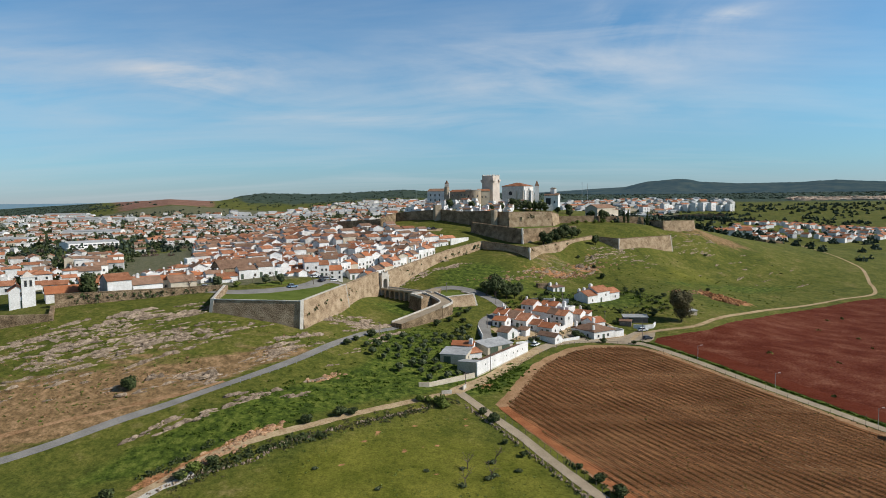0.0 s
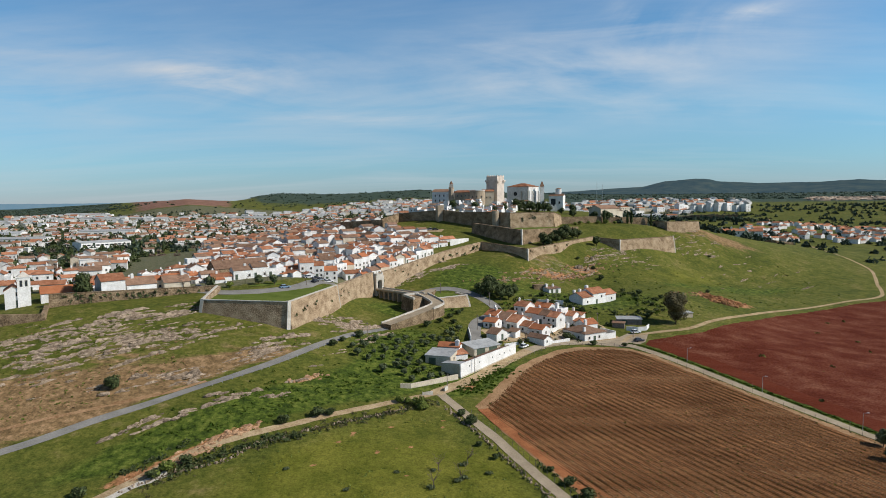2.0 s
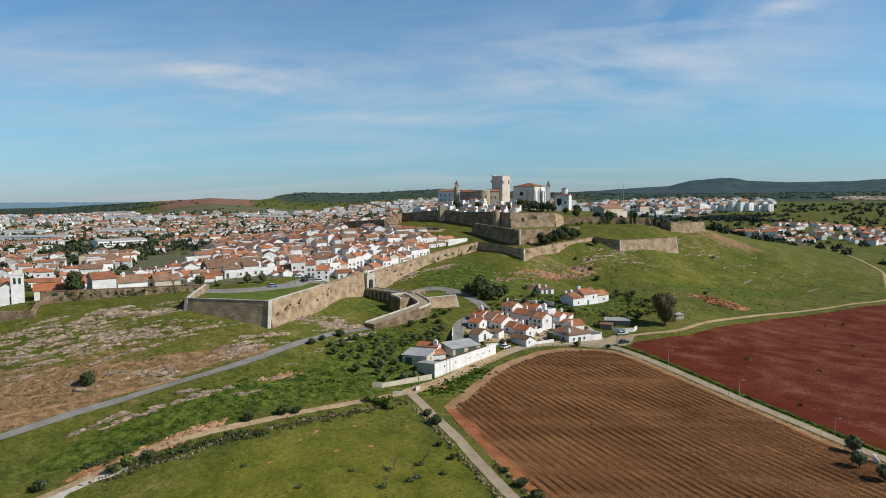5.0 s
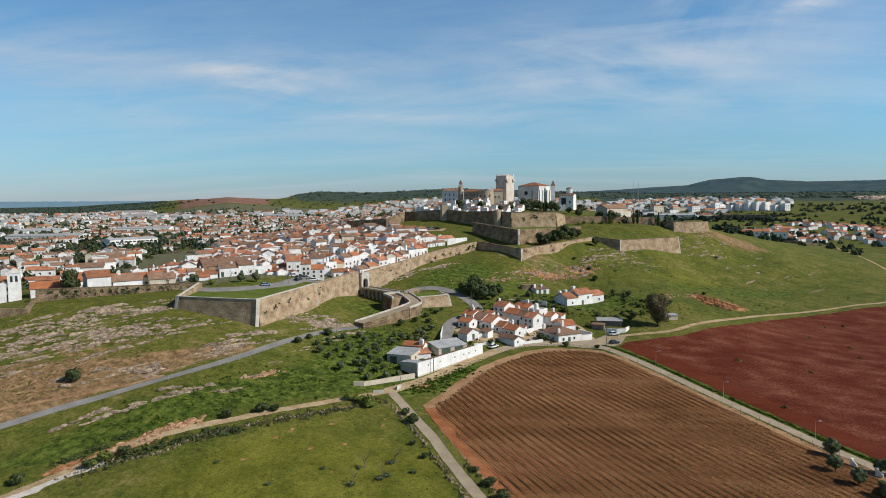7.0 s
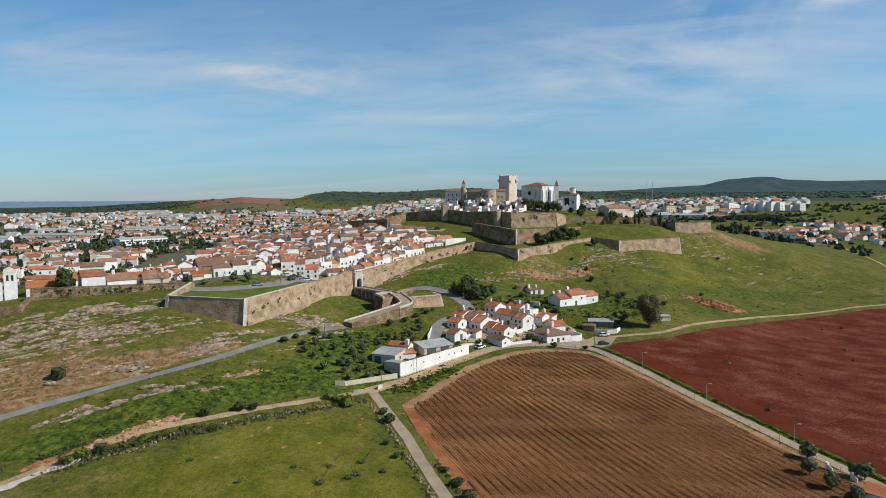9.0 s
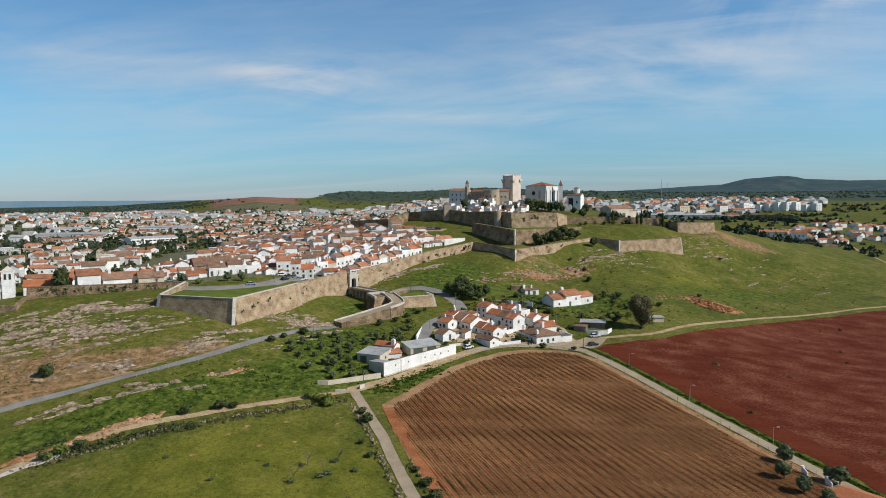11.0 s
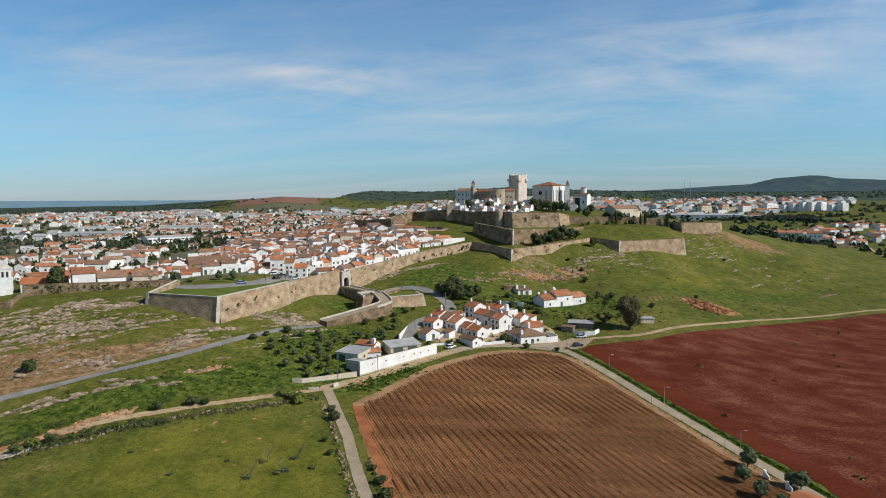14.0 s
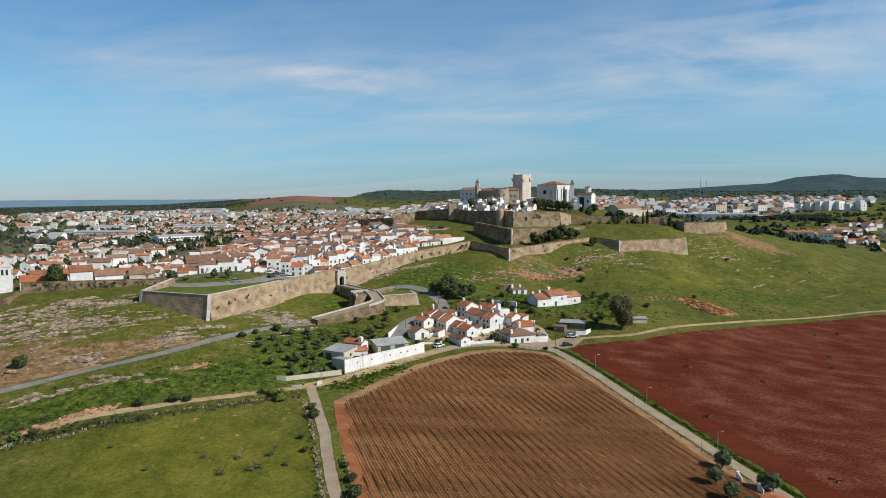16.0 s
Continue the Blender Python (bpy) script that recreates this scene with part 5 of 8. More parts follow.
part("cap", hull(bmesh.new(), [(-1.7, -1.7, 18.4), (1.7, -1.7, 18.4), (1.7, 1.7, 18.4), (-1.7, 1.7, 18.4)], [(-0.1, -0.1, 23), (0.1, -0.1, 23), (0.1, 0.1, 23), (-0.1, 0.1, 23)]), OLDTILE, spire)
ch = house("chapel", pose(92.5, 546, 55, 0, 0, -22), 11.5, 9, 11.4, "white chapel with a tall dark arch", roof="x", rise=1.6, wall=WHITE, tiles=OLDTILE, category="chapel", openings=[("front", 3.6, 0, 3.8, 9.2), ("front", 8.6, 5, 1.2, 2)])
part("turret", tube(bmesh.new(), (6.5, 6, 6), (6.5, 6, 17.0), 2.5, 2.5, 16), WHITE, ch, "round white turret")
part("cap", tube(bmesh.new(), (6.5, 6, 17.0), (6.5, 6, 17.8), 2.7, 1.2, 16), OLDTILE, ch)
house("convent", pose(64, 528, 55, 0, 0, -4), 10, 7, 7.4, "plain white convent block before the church", roof="x", rise=0.8, tiles=OLDTILE, category="house", openings=[("front", 3, 3, 1, 1.4), ("front", 7, 3, 1, 1.4)])
cv = house("convent", pose(80, 522, 53, 0, 0, -6), 15, 5, 5.2, "low white terrace with a stepped parapet", roof="flat", category="house", openings=[("front", 4, 1, 1, 1.6), ("front", 9, 1, 1, 1.6)])
for u in range(6):
    part("merlon", box(bmesh.new(), 0.2 + u * 2.6, 0, 5.7, 1.4 + u * 2.6, 0.4, 6.7), WHITE, cv)
house("palace_wing", pose(-2.5, 551, 56.8, 0, 0, -28), 16, 9, 14, "white palace wing with a brown tiled roof", roof="x", rise=2.0, tiles=OLDTILE, category="palace", openings=[("front", u, z, 1.0, 1.6) for u in (3, 7, 11) for z in (6, 10)])
tw = thing("palace_turret", pose(13.2, 541.5, 56.6), "slim stone clock turret with a pointed cap", "tower")
part("shaft", tube(bmesh.new(), (0, 0, 0), (0, 0, 17.6), 2.3, 2.0, 8), PALESTONE, tw)
part("belfry", box(bmesh.new(), -1.6, -1.6, 17.6, 1.6, 1.6, 20.0), QUOIN, tw)
part("cap", tube(bmesh.new(), (0, 0, 20.0), (0, 0, 22.8), 1.7, 0.1, 8), OLDTILE, tw)
house("palace_wing", pose(15.5, 540, 56.6, 0, 0, -36), 17, 9, 13.4, "brown stone palace wing with small white dormers", roof="x", rise=1.6, wall=PALESTONE, tiles=TILE, category="palace", openings=[("front", u, z, 0.9, 1.4) for u in (3, 7, 11, 14.5) for z in (6, 10)])
rt = thing("round_tower", pose(33.5, 527, 55.2), "broad round ochre stone tower of the palace", "tower")
part("drum", tube(bmesh.new(), (0, 0, 0), (0, 0, 15.6), 6.4, 6.0, 28), PALESTONE, rt)
part("rim", tube(bmesh.new(), (0, 0, 15.6), (0, 0, 16.2), 6.2, 6.2, 28), QUOIN, rt)
for a in (-130, -95, -60):
    part("window", box(bmesh.new(), -0.4, -6.35, 10.5, 0.4, -6.0, 11.9, Matrix.Rotation(radians(a + 90), 4, "Z")), GLASS, rt)
house("palace_wing", pose(38, 533, 56, 0, 0, 2), 9, 8, 14.6, "low palace block joining the keep", roof="x", rise=1.4, wall=CREAM, tiles=TILE, category="palace", openings=[("front", 3, 9, 0.9, 1.4), ("front", 6, 9, 0.9, 1.4)])
house("old_barracks", pose(112.2, 485, 47.5, 0, 0, -50), 10.5, 22, 9.4, "long stone barracks with open arches and brown roof", roof="y", rise=2.4, wall=CREAM, tiles=OLDTILE, category="barracks", openings=[("right", u, 0.4, 3.2, 5.6, "door") for u in (6.5, 12.5)] + [("front", 5, 4, 1.2, 1.6)])
house("old_barracks", pose(133.5, 489.5, 48, 0, 0, 40), 7, 8, 7.4, "pale stone end block of the barracks", roof="hip", wall=CREAM, tiles=OLDTILE, category="barracks")
bt = thing("wall_tower", pose(4.6, 470.2, 40, 0, 0, 20), "square brown stone tower on the inner wall", "tower")
part("shaft", box(bmesh.new(), -2.3, -2.3, 0, 2.3, 2.3, 20.6), PALESTONE, bt)
ct = thing("wall_tower", pose(41.5, 441.5, 42), "round brown stone turret on the inner wall", "tower")
part("drum", tube(bmesh.new(), (0, 0, 0), (0, 0, 15.0), 2.6, 2.4, 16), PALESTONE, ct)
house("garden_hut", pose(124, 441, 39.5, 0, 0, 12), 4, 3, 3.0, "little pink-grey stone hut on the grass", roof="flat", wall=CREAM, category="hut", openings=[("front", 2, 0, *DOOR, "door")])

# the chapel outside the wall
cb = thing("bell_tower", pose(-147.2, 241.2, 27.4, 0, 0, 33) @ Matrix.Diagonal((0.86, 0.86, 1.0, 1.0)), "square whitewashed bell tower with a pyramid cap", "tower")
part("shaft", box(bmesh.new(), 0, 0, -1, 4.9, 4.6, 10.8), WHITE, cb)
part("cornice", box(bmesh.new(), -0.2, -0.2, 10.8, 5.1, 4.8, 11.1), WHITE, cb)
part("cap", hull(bmesh.new(), [(0, 0, 11.1), (4.9, 0, 11.1), (4.9, 4.6, 11.1), (0, 4.6, 11.1)], [(2.4, 2.2, 13), (2.5, 2.2, 13), (2.5, 2.4, 13), (2.4, 2.4, 13)]), QUOIN, cb)
for side, us in (("front", (1.5, 3.4)), ("right", (1.4, 3.2))):
    for u in us:
        opening(cb, side, u, 7.6, 0.9, 2.2, 4.9, 4.6)
house("chapel_nave", pose(-141.0, 245.0, 27.4, 0, 0, 33), 17, 9, 4.4, "low white chapel nave with an orange tiled roof", roof="x", rise=2.2, tiles=BRIGHTTILE, category="chapel", openings=[("front", 4, 2, 0.9, 1.2), ("front", 10, 2, 0.9, 1.2)])
house("chapel_porch", pose(-150.8, 239.4, 27.4, 0, 0, 33), 5.2, 8, 6.2, "white chapel front with a sloped roof", roof="y", rise=1.8, tiles=TILE, category="chapel", openings=[("front", 4.2, 0, 1.2, 2.6, "door"), ("front", 4.0, 4.2, 0.9, 1.4)])


# ---- the walled town ----
rng = np.random.default_rng(7)
T = "town houses"
house("town_house", pose(-121.0, 250.2, 28.2, 0, 0, 42), 8.6, 9, 7.4, "big plain white house with an orange roof", tiles=TILE, group=T, openings=[("right", 3, 4, *WIN), ("front", 5, 1, *WIN)])
house("town_house", pose(-114.5, 257, 28.6, 0, 0, 40), 11, 9, 4.6, "white house with a broad brown roof", tiles=OLDTILE, group=T, chimneys=[(3, 4.5, 6.4, 1.8, 1.1)], openings=[("front", 3, 1, *WIN), ("front", 7.5, 1, *WIN)])
house("town_house", pose(-103, 264, 28.8, 0, 0, 36), 10, 9, 4.4, "cream house with brown tiles and a chimney", tiles=OLDTILE, wall=CREAM, group=T, chimneys=[(8, 4.5, 6.2, 1.8, 1.1)], openings=[("front", 5, 0, *DOOR, "door")])
house("storehouse", pose(-98, 298, 29.2, 0, 0, -48), 9, 18, 6.4, "tall brown gabled storehouse with a long tile roof", roof="y", rise=3.2, wall=STONE, tiles=OLDTILE, category="storehouse", openings=[("front", 4, 0, 2, 3, "door"), ("front", 4, 5, 1, 1.2)])
house("sports_hall", pose(-361, 673, 14.0, 0, 0, 49), 50, 24, 9.5, "long white hall with a grey sheet roof and window band", roof="x", rise=1.6, tiles=SHEET, category="hall", openings=[("front", 3 + 4.4 * i, 6.4, 3.4, 1.4) for i in range(11)])
house("sports_hall_annex", pose(-352, 659, 14.0, 0, 0, 49), 34, 14, 5.0, "low white annex with tall windows", roof="flat", category="hall", openings=[("front", 8 + 4.0 * i, 0.6, 3.0, 3.4) for i in range(6)])
house("town_house", pose(5.5, 404, 37.4, 0, 0, 34), 11, 6, 3.4, "white house with a blue-edged yard wall on the hill", tiles=TILE, group=T, chimneys=[(1.5, 2, 4, 1.4), (3, 2.5, 4, 1.4)], openings=[("front", 3, 1, *WIN)])
house_on("yard_wall", (11.5, 397.4), (22.8, 409.4), 0.4, 3.0, "whitewashed yard wall above the rampart", roof="none", category="wall")

labels = ("white town house with an orange tiled roof", "white town house with a weathered brown roof", "low white terraced house with faded tiles", "two-storey white house with dark windows",
          "white house with bright new roof tiles", "cream rendered town house with old tiles", "narrow white house with a tall gable", "long low white house with a brown roof", "flat-roofed white town house with a parapet", "white house with a hipped orange roof")
plans = ((8, 6, 4.6, "x", WHITE, TILE), (8.5, 6.2, 5.6, "x", WHITE, OLDTILE), (9, 5.6, 3.2, "x", WHITE, TILE), (7.5, 6.5, 6.8, "x", WHITE, OLDTILE), (6.4, 8, 5.2, "y", WHITE, BRIGHTTILE),
         (8, 6.5, 5.0, "x", CREAM, OLDTILE), (5.4, 8, 6.4, "y", WHITE, TILE), (10, 6, 4.0, "x", WHITE, OLDTILE), (7, 6.5, 5.8, "flat", WHITE, TILE), (8, 7, 5.4, "hip", WHITE, TILE))
models = []
for k, (w, d, h, r, wm, tm) in enumerate(plans):
    ops = [("front", 1.8, 0, *DOOR, "door"), ("front", w - 2.2, 1.0, *WIN), ("right", d / 2, 1.0 if h < 5 else 3.4, *WIN)]
    if h > 4.7:
        ops += [("front", 1.8, 3.2, *WIN), ("front", w - 2.2, 3.2, *WIN)]
    models.append((house("town_house", pose(0, 0, -60), w, d, h, labels[k], roof=r, wall=wm, tiles=tm, chimneys=[(w * 0.7, d * 0.55, h + 0.8, 1.4, 0.8)] if k != 8 else (), openings=ops, group=T, down=3), w, d))
    home, side = models[-1][0], 0.0 if k % 2 else w * 0.45
    wd_, dd_, hh_ = w * 0.55, 3.2 + 0.4 * (k % 3), h * (0.5 if h > 4.7 else 0.72)
    wing = part("wing", box(bmesh.new(), side, d, -3, side + wd_, d + dd_, hh_), wm, home)
    if k % 3:
        ring = [(side - 0.2, d + 0.01, hh_ + 0.75), (side + wd_ + 0.2, d + 0.01, hh_ + 0.75), (side + wd_ + 0.2, d + dd_ + 0.25, hh_ + 0.02), (side - 0.2, d + dd_ + 0.25, hh_ + 0.02)]
        bm = hull(bmesh.new(), ring, [(x, y, z + 0.15) for x, y, z in ring])
        bmesh.ops.recalc_face_normals(bm, faces=bm.faces)
        part("wing_roof", bm, (TILE, OLDTILE, BRIGHTTILE)[(k * 2 + 1) % 3], wing)
    else:
        part("parapet", box(bmesh.new(), side, d + dd_ - 0.2, hh_, side + wd_, d + dd_, hh_ + 0.8), wm, wing)
    part("yard_wall", box(bmesh.new(), side - 0.6 if side else side + wd_, d + 0.02, -3, side if side else side + wd_ + 0.6, d + dd_ + 1.2, 1.9), wm, home)

OLD_TOWN = [(-108, 274), (-84, 284), (-58, 290), (-34, 312), (-24, 332), (-6, 360), (8, 392), (4, 412), (-30, 450), (-62, 440), (-70, 520), (-20, 640), (-60, 760), (-260, 760), (-195, 560), (-150, 440), (-126, 350), (-128, 285)]
spots = []


def district(poly, gap_x, gap_y, turn, fill, keep_out=()):
    """House plots in crooked rows over an area."""
    xs, ys = [q[0] for q in poly], [q[1] for q in poly]
    cx, cy = (min(xs) + max(xs)) / 2, (min(ys) + max(ys)) / 2
    reach = math.hypot(max(xs) - min(xs), max(ys) - min(ys)) / 2
    c, s = math.cos(radians(turn)), math.sin(radians(turn))
    got = []
    j = 0
    v = -reach
    while v < reach:
        u = -reach + rng.uniform(0, gap_x)
        while u < reach:
            x, y = cx + u * c - v * s, cy + u * s + v * c
            bend = 14 * noise.noise((x / 90, y / 90, 3))
            got.append((x + rng.normal(0, 0.6) + bend * 0.4, y + rng.normal(0, 0.6) + bend * 0.4, turn + bend + rng.choice([0, 0, 180, 90, 270]) + rng.normal(0, 7)))
            u += gap_x * rng.uniform(0.86, 1.2)
        v += gap_y * (1 if j % 2 else 1.28) * rng.uniform(0.95, 1.05)
        j += 1
    got = np.array(got)
    ok = inside(poly, got[:, 0], got[:, 1]) & (rng.random(len(got)) < fill)
    for ex, ey, er in keep_out:
        ok &= np.hypot(got[:, 0] - ex, got[:, 1] - ey) > er
    return got[ok].tolist()


spots += district(OLD_TOWN, 7.0, 6.8, 38, 0.92, [(-86, 304, 13), (-340, 700, 60), (-71, 292, 9), (-80, 286, 7), (-50, 311, 8), (-43, 313, 6), (-22, 332, 7), (-28, 324, 6), (-17, 341, 6), (-6, 360, 7), (0, 368, 6), (-36, 335, 9)])
spots.sort(key=lambda q: math.hypot(q[0] - 43, q[1]))
WEST = [(-150, 262), (-118, 268), (-114, 274), (-150, 330), (-190, 420), (-240, 560), (-330, 500), (-300, 360), (-230, 290)]
west = district(WEST, 12.5, 12.5, 30, 0.5, [(-145, 250, 18), (-140, 300, 12)])
CASTLE_YARD = [(-16, 484), (4, 480), (22, 470), (44, 462), (56, 470), (62, 500), (58, 518), (40, 512), (24, 522), (6, 534), (-8, 540), (-20, 510)]
NEAR_ROWS = 165
yard_spots = district(CASTLE_YARD, 7.2, 7.4, -25, 0.88)
near_spots = spots[:NEAR_ROWS] + west[:24] + yard_spots
for i, (x, y, t) in enumerate(near_spots):
    k = int(rng.integers(0, len(models)))
    if i >= len(near_spots) - len(yard_spots):
        k = int(rng.choice([1, 2, 3, 7, 8, 8]))
    elif i >= NEAR_ROWS:
        k = int(rng.choice([0, 2, 7, 9]))
    ob, w, d = models[k]
    sc = rng.uniform(0.6, 0.98) * (1.25 if NEAR_ROWS <= i < NEAR_ROWS + 24 else 1.0) * (0.74 if i >= len(near_spots) - len(yard_spots) else 1.0)
    z = min(ground(x + a, y + b) for a in (-3, 3) for b in (-3, 3))
    m = pose(x, y, z + (rng.uniform(-0.6, 1.4) if i < len(near_spots) - len(yard_spots) else rng.uniform(0.5, 2.6)), 0, 0, t) @ Matrix.Scale(sc, 4) @ pose(-w / 2, -d / 2, 0)
    copy_thing(ob, m)
ROW_LABELS = ("white terraced house standing above the rampart", "tall white terraced house with a tiled roof", "white terraced house with old brown tiles")


def terrace_row(a, b, seed, low=3.2, high=6.2):
    """Joined houses of uneven width and height along a line, fronts to its right."""
    g = np.random.default_rng(seed)
    a, b = Vector(a), Vector(b)
    d, total, s = (b - a).normalized(), (b - a).length, 0.0
    while s < total - 3:
        w = min(g.uniform(4.5, 8.5), total - s)
        h, k = g.uniform(low, high), int(g.integers(0, 3))
        p, q = a + d * s, a + d * (s + w - 0.02)
        ops = [("front", 1.3, 0.1, 0.9, 2.0, "door"), ("front", w - 1.4, 1.0, 0.8, 1.0)] + ([("front", 1.3, 3.2, 0.8, 1.0), ("front", w - 1.4, 3.2, 0.8, 1.0)] if h > 4.8 else [])
        house_on("town_house", tuple(p), tuple(q), g.uniform(6, 8), h, ROW_LABELS[k], roof="x" if g.random() < 0.85 else "flat", wall=WHITE if g.random() < 0.85 else CREAM, tiles=(TILE, BRIGHTTILE, OLDTILE)[k], chimneys=[(g.uniform(0.8, w - 0.8), 4.2, h + 1.0, g.uniform(1.0, 2.0), g.uniform(0.7, 1.1))], openings=ops, group=T, down=3.0, over=0.15)
        s += w


terrace_row((-58, 305), (-40.5, 310.5), 1, 4.4, 6.4)
terrace_row((-30, 319), (-13, 346), 2)
terrace_row((-12, 348.5), (2, 371), 3, 2.8, 4.6)
terrace_row((-82, 285), (-61, 299), 4, 3.0, 4.6)
terrace_row((-120, 262), (-98, 271), 5, 3.0, 4.4)
terrace_row((-44, 324), (-26, 347), 6, 4.6, 7.4)
for ob, w, d in models:
    for o in (*ob.children_recursive, ob):
        bpy.data.objects.remove(o)


def crowd(name, places, label, mats, size=(7, 12), height=(3, 7), flat=0.12):
    """Far houses, past counting, in one mesh."""
    v, f, slot, done = [], [], [], []
    zs = land([q[0] for q in places], [q[1] for q in places])
    for x, y, t in places:
        w, d, h = rng.uniform(*size), rng.uniform(*size) * 0.7, rng.uniform(*height)
        z, rise = zs[len(done)] - 1, 0.0 if rng.random() < flat else 0.24 * d
        done.append(1)
        c, s = math.cos(radians(t)), math.sin(radians(t))

        def put(a, b, e):
            v.append((x + a * c - b * s, y + a * s + b * c, z + e))
        o = len(v)
        for a, b in ((-w / 2, -d / 2), (w / 2, -d / 2), (w / 2, d / 2), (-w / 2, d / 2)):
            put(a, b, 0)
        for a, b in ((-w / 2, -d / 2), (w / 2, -d / 2), (w / 2, d / 2), (-w / 2, d / 2)):
            put(a, b, h + 1)
        put(-w / 2, 0, h + 1 + rise)
        put(w / 2, 0, h + 1 + rise)
        wall = 0 if rng.random() < 0.8 else 3
        f += [(o, o + 1, o + 5, o + 4), (o + 1, o + 2, o + 6, o + 9, o + 5), (o + 2, o + 3, o + 7, o + 6), (o + 3, o, o + 4, o + 8, o + 7)]
        slot += [wall] * 4
        o2 = len(v)
        e = 0.3
        for a, b, q in ((-w / 2 - e, -d / 2 - e, h + 0.95), (w / 2 + e, -d / 2 - e, h + 0.95), (w / 2 + e, 0, h + 1.12 + rise), (-w / 2 - e, 0, h + 1.12 + rise), (w / 2 + e, d / 2 + e, h + 0.95), (-w / 2 - e, d / 2 + e, h + 0.95)):
            put(a, b, q)
        f += [(o2, o2 + 1, o2 + 2, o2 + 3), (o2 + 3, o2 + 2, o2 + 4, o2 + 5)]
        r = 0 if rise == 0 else int(rng.choice([1, 2]))
        slot += [r, r]
        if rng.random() < 0.7:
            for k in range(int(rng.integers(1, 3))):
                o3, u = len(v), rng.uniform(-w / 2 + 1, w / 2 - 1)
                for a, b in ((-0.5, -0.06), (0.5, -0.06)):
                    put(u + a * 0.9, -d / 2 + b, h * 0.45 + 1)
                for a, b in ((0.5, -0.06), (-0.5, -0.06)):
                    put(u + a * 0.9, -d / 2 + b, h * 0.45 + 2.1)
                f.append((o3, o3 + 1, o3 + 2, o3 + 3))
                slot.append(4)
    me = mesh_of(name, v, f, mats[0])
    for mt in mats[1:]:
        me.materials.append(mt)
    me.polygons.foreach_set("material_index", slot)
    return tagged(new(name, me), label, "houses", kind="stuff")


MATS = (OFFWHITE, TILE, OLDTILE, CREAM, GLASS)
MID_TOWN = [(-60, 760), (-20, 640), (30, 640), (60, 800), (20, 1150), (-150, 1500), (-520, 1500), (-760, 1100), (-560, 800), (-420, 560), (-340, 500), (-240, 560), (-260, 760)]
FAR_TOWN = [(-520, 1500), (-150, 1500), (20, 1150), (200, 1500), (100, 1750), (-500, 1800), (-1000, 1700), (-1400, 1400), (-1300, 900), (-900, 620), (-560, 640), (-560, 800), (-760, 1100)]
crowd("old_town_roofs", spots[NEAR_ROWS:] + west[24:], "crowded white houses with orange roofs", MATS, (6, 10), (3, 6.5), 0.18)
park = [(-340, 700, 62), (-290, 600, 55), (-250, 520, 40), (-420, 690, 40), (-400, 860, 50)]
crowd("middle_town_roofs", district(MID_TOWN, 15, 15, 30, 0.44, park + [(-545, 835, 62), (-500, 1000, 45), (-640, 1000, 45)]), "white houses with orange roofs across the plain", MATS, (7, 14), (2.8, 6), 0.2)
crowd("north_town_roofs", district([(20, 1150), (200, 1200), (330, 1600), (270, 2250), (-330, 2300), (-540, 1850), (-150, 1500)], 25, 31, 20, 0.66), "white and grey houses far across the plain", (OFFWHITE, TILE, SHEET, CREAM, GLASS), (9, 26), (3, 7), 0.25)
crowd("far_town_roofs", district(FAR_TOWN, 26, 32, 15, 0.3), "far white houses and sheds on the plain", (OFFWHITE, TILE, SHEET, CREAM, GLASS), (9, 24), (3, 7), 0.15)
OUTSKIRTS = [(-540, 1480), (-640, 1620), (-900, 1800), (-1060, 2040), (-1426, 2022), (-1496, 1709), (-961, 1115), (-807, 1400)]
crowd("outskirts_roofs", district(OUTSKIRTS, 27, 30, 12, 0.36), "far white houses under the red hill", (OFFWHITE, TILE, SHEET, CREAM, GLASS), (10, 26), (3, 8), 0.3)
crowd("hamlet_roofs", district([(312, 740), (338, 680), (420, 672), (540, 730), (760, 860), (760, 1000), (570, 960), (440, 860), (360, 800)], 12, 14, 25, 0.55), "white hamlet houses with red roofs", (WHITE, TILE, TILE, OFFWHITE, GLASS), (6.5, 11), (2.6, 4.6), 0.06)
crowd("east_town_roofs", district([(260, 1250), (420, 1250), (760, 1650), (900, 2000), (700, 2250), (330, 1900)], 27, 36, 20, 0.55), "white houses and sheds beyond the castle", (OFFWHITE, TILE, SHEET, CREAM, GLASS), (9, 24), (3, 7), 0.2)

for x, y, t, w, d, h, lab in ((-585, 815, 8, 92, 34, 7, "long white factory hall with a pale sheet roof"), (-545, 1000, 12, 80, 30, 7, "broad white store with a sheet roof"), (-690, 985, 14, 60, 30, 6, "pale warehouse with a shallow sheet roof"), (-800, 1470, 10, 90, 40, 9, "big white works building far out on the plain"), (-1110, 1950, 12, 110, 50, 10, "big white works building far out on the plain"), (-1010, 1850, 16, 80, 40, 8, "pale warehouse with a shallow sheet roof"), (-690, 1500, 10, 110, 40, 7, "long white factory hall with a pale sheet roof"), (-480, 1500, 14, 90, 36, 7, "broad white store with a sheet roof"), (303, 1180, -10, 84, 30, 9, "long white factory hall with a pale sheet roof"), (255, 1205, -8, 60, 26, 8, "white factory hall with a low grey roof")):
    house("factory_hall", pose(x, y, ground(x, y), 0, 0, t), w, d, h, lab, roof="x", rise=2.0, wall=OFFWHITE, tiles=SHEET, category="hall", group="factory halls", openings=[("front", 6 + 9 * i, 2.5, 4, 1.6) for i in range(int((w - 8) / 9))])

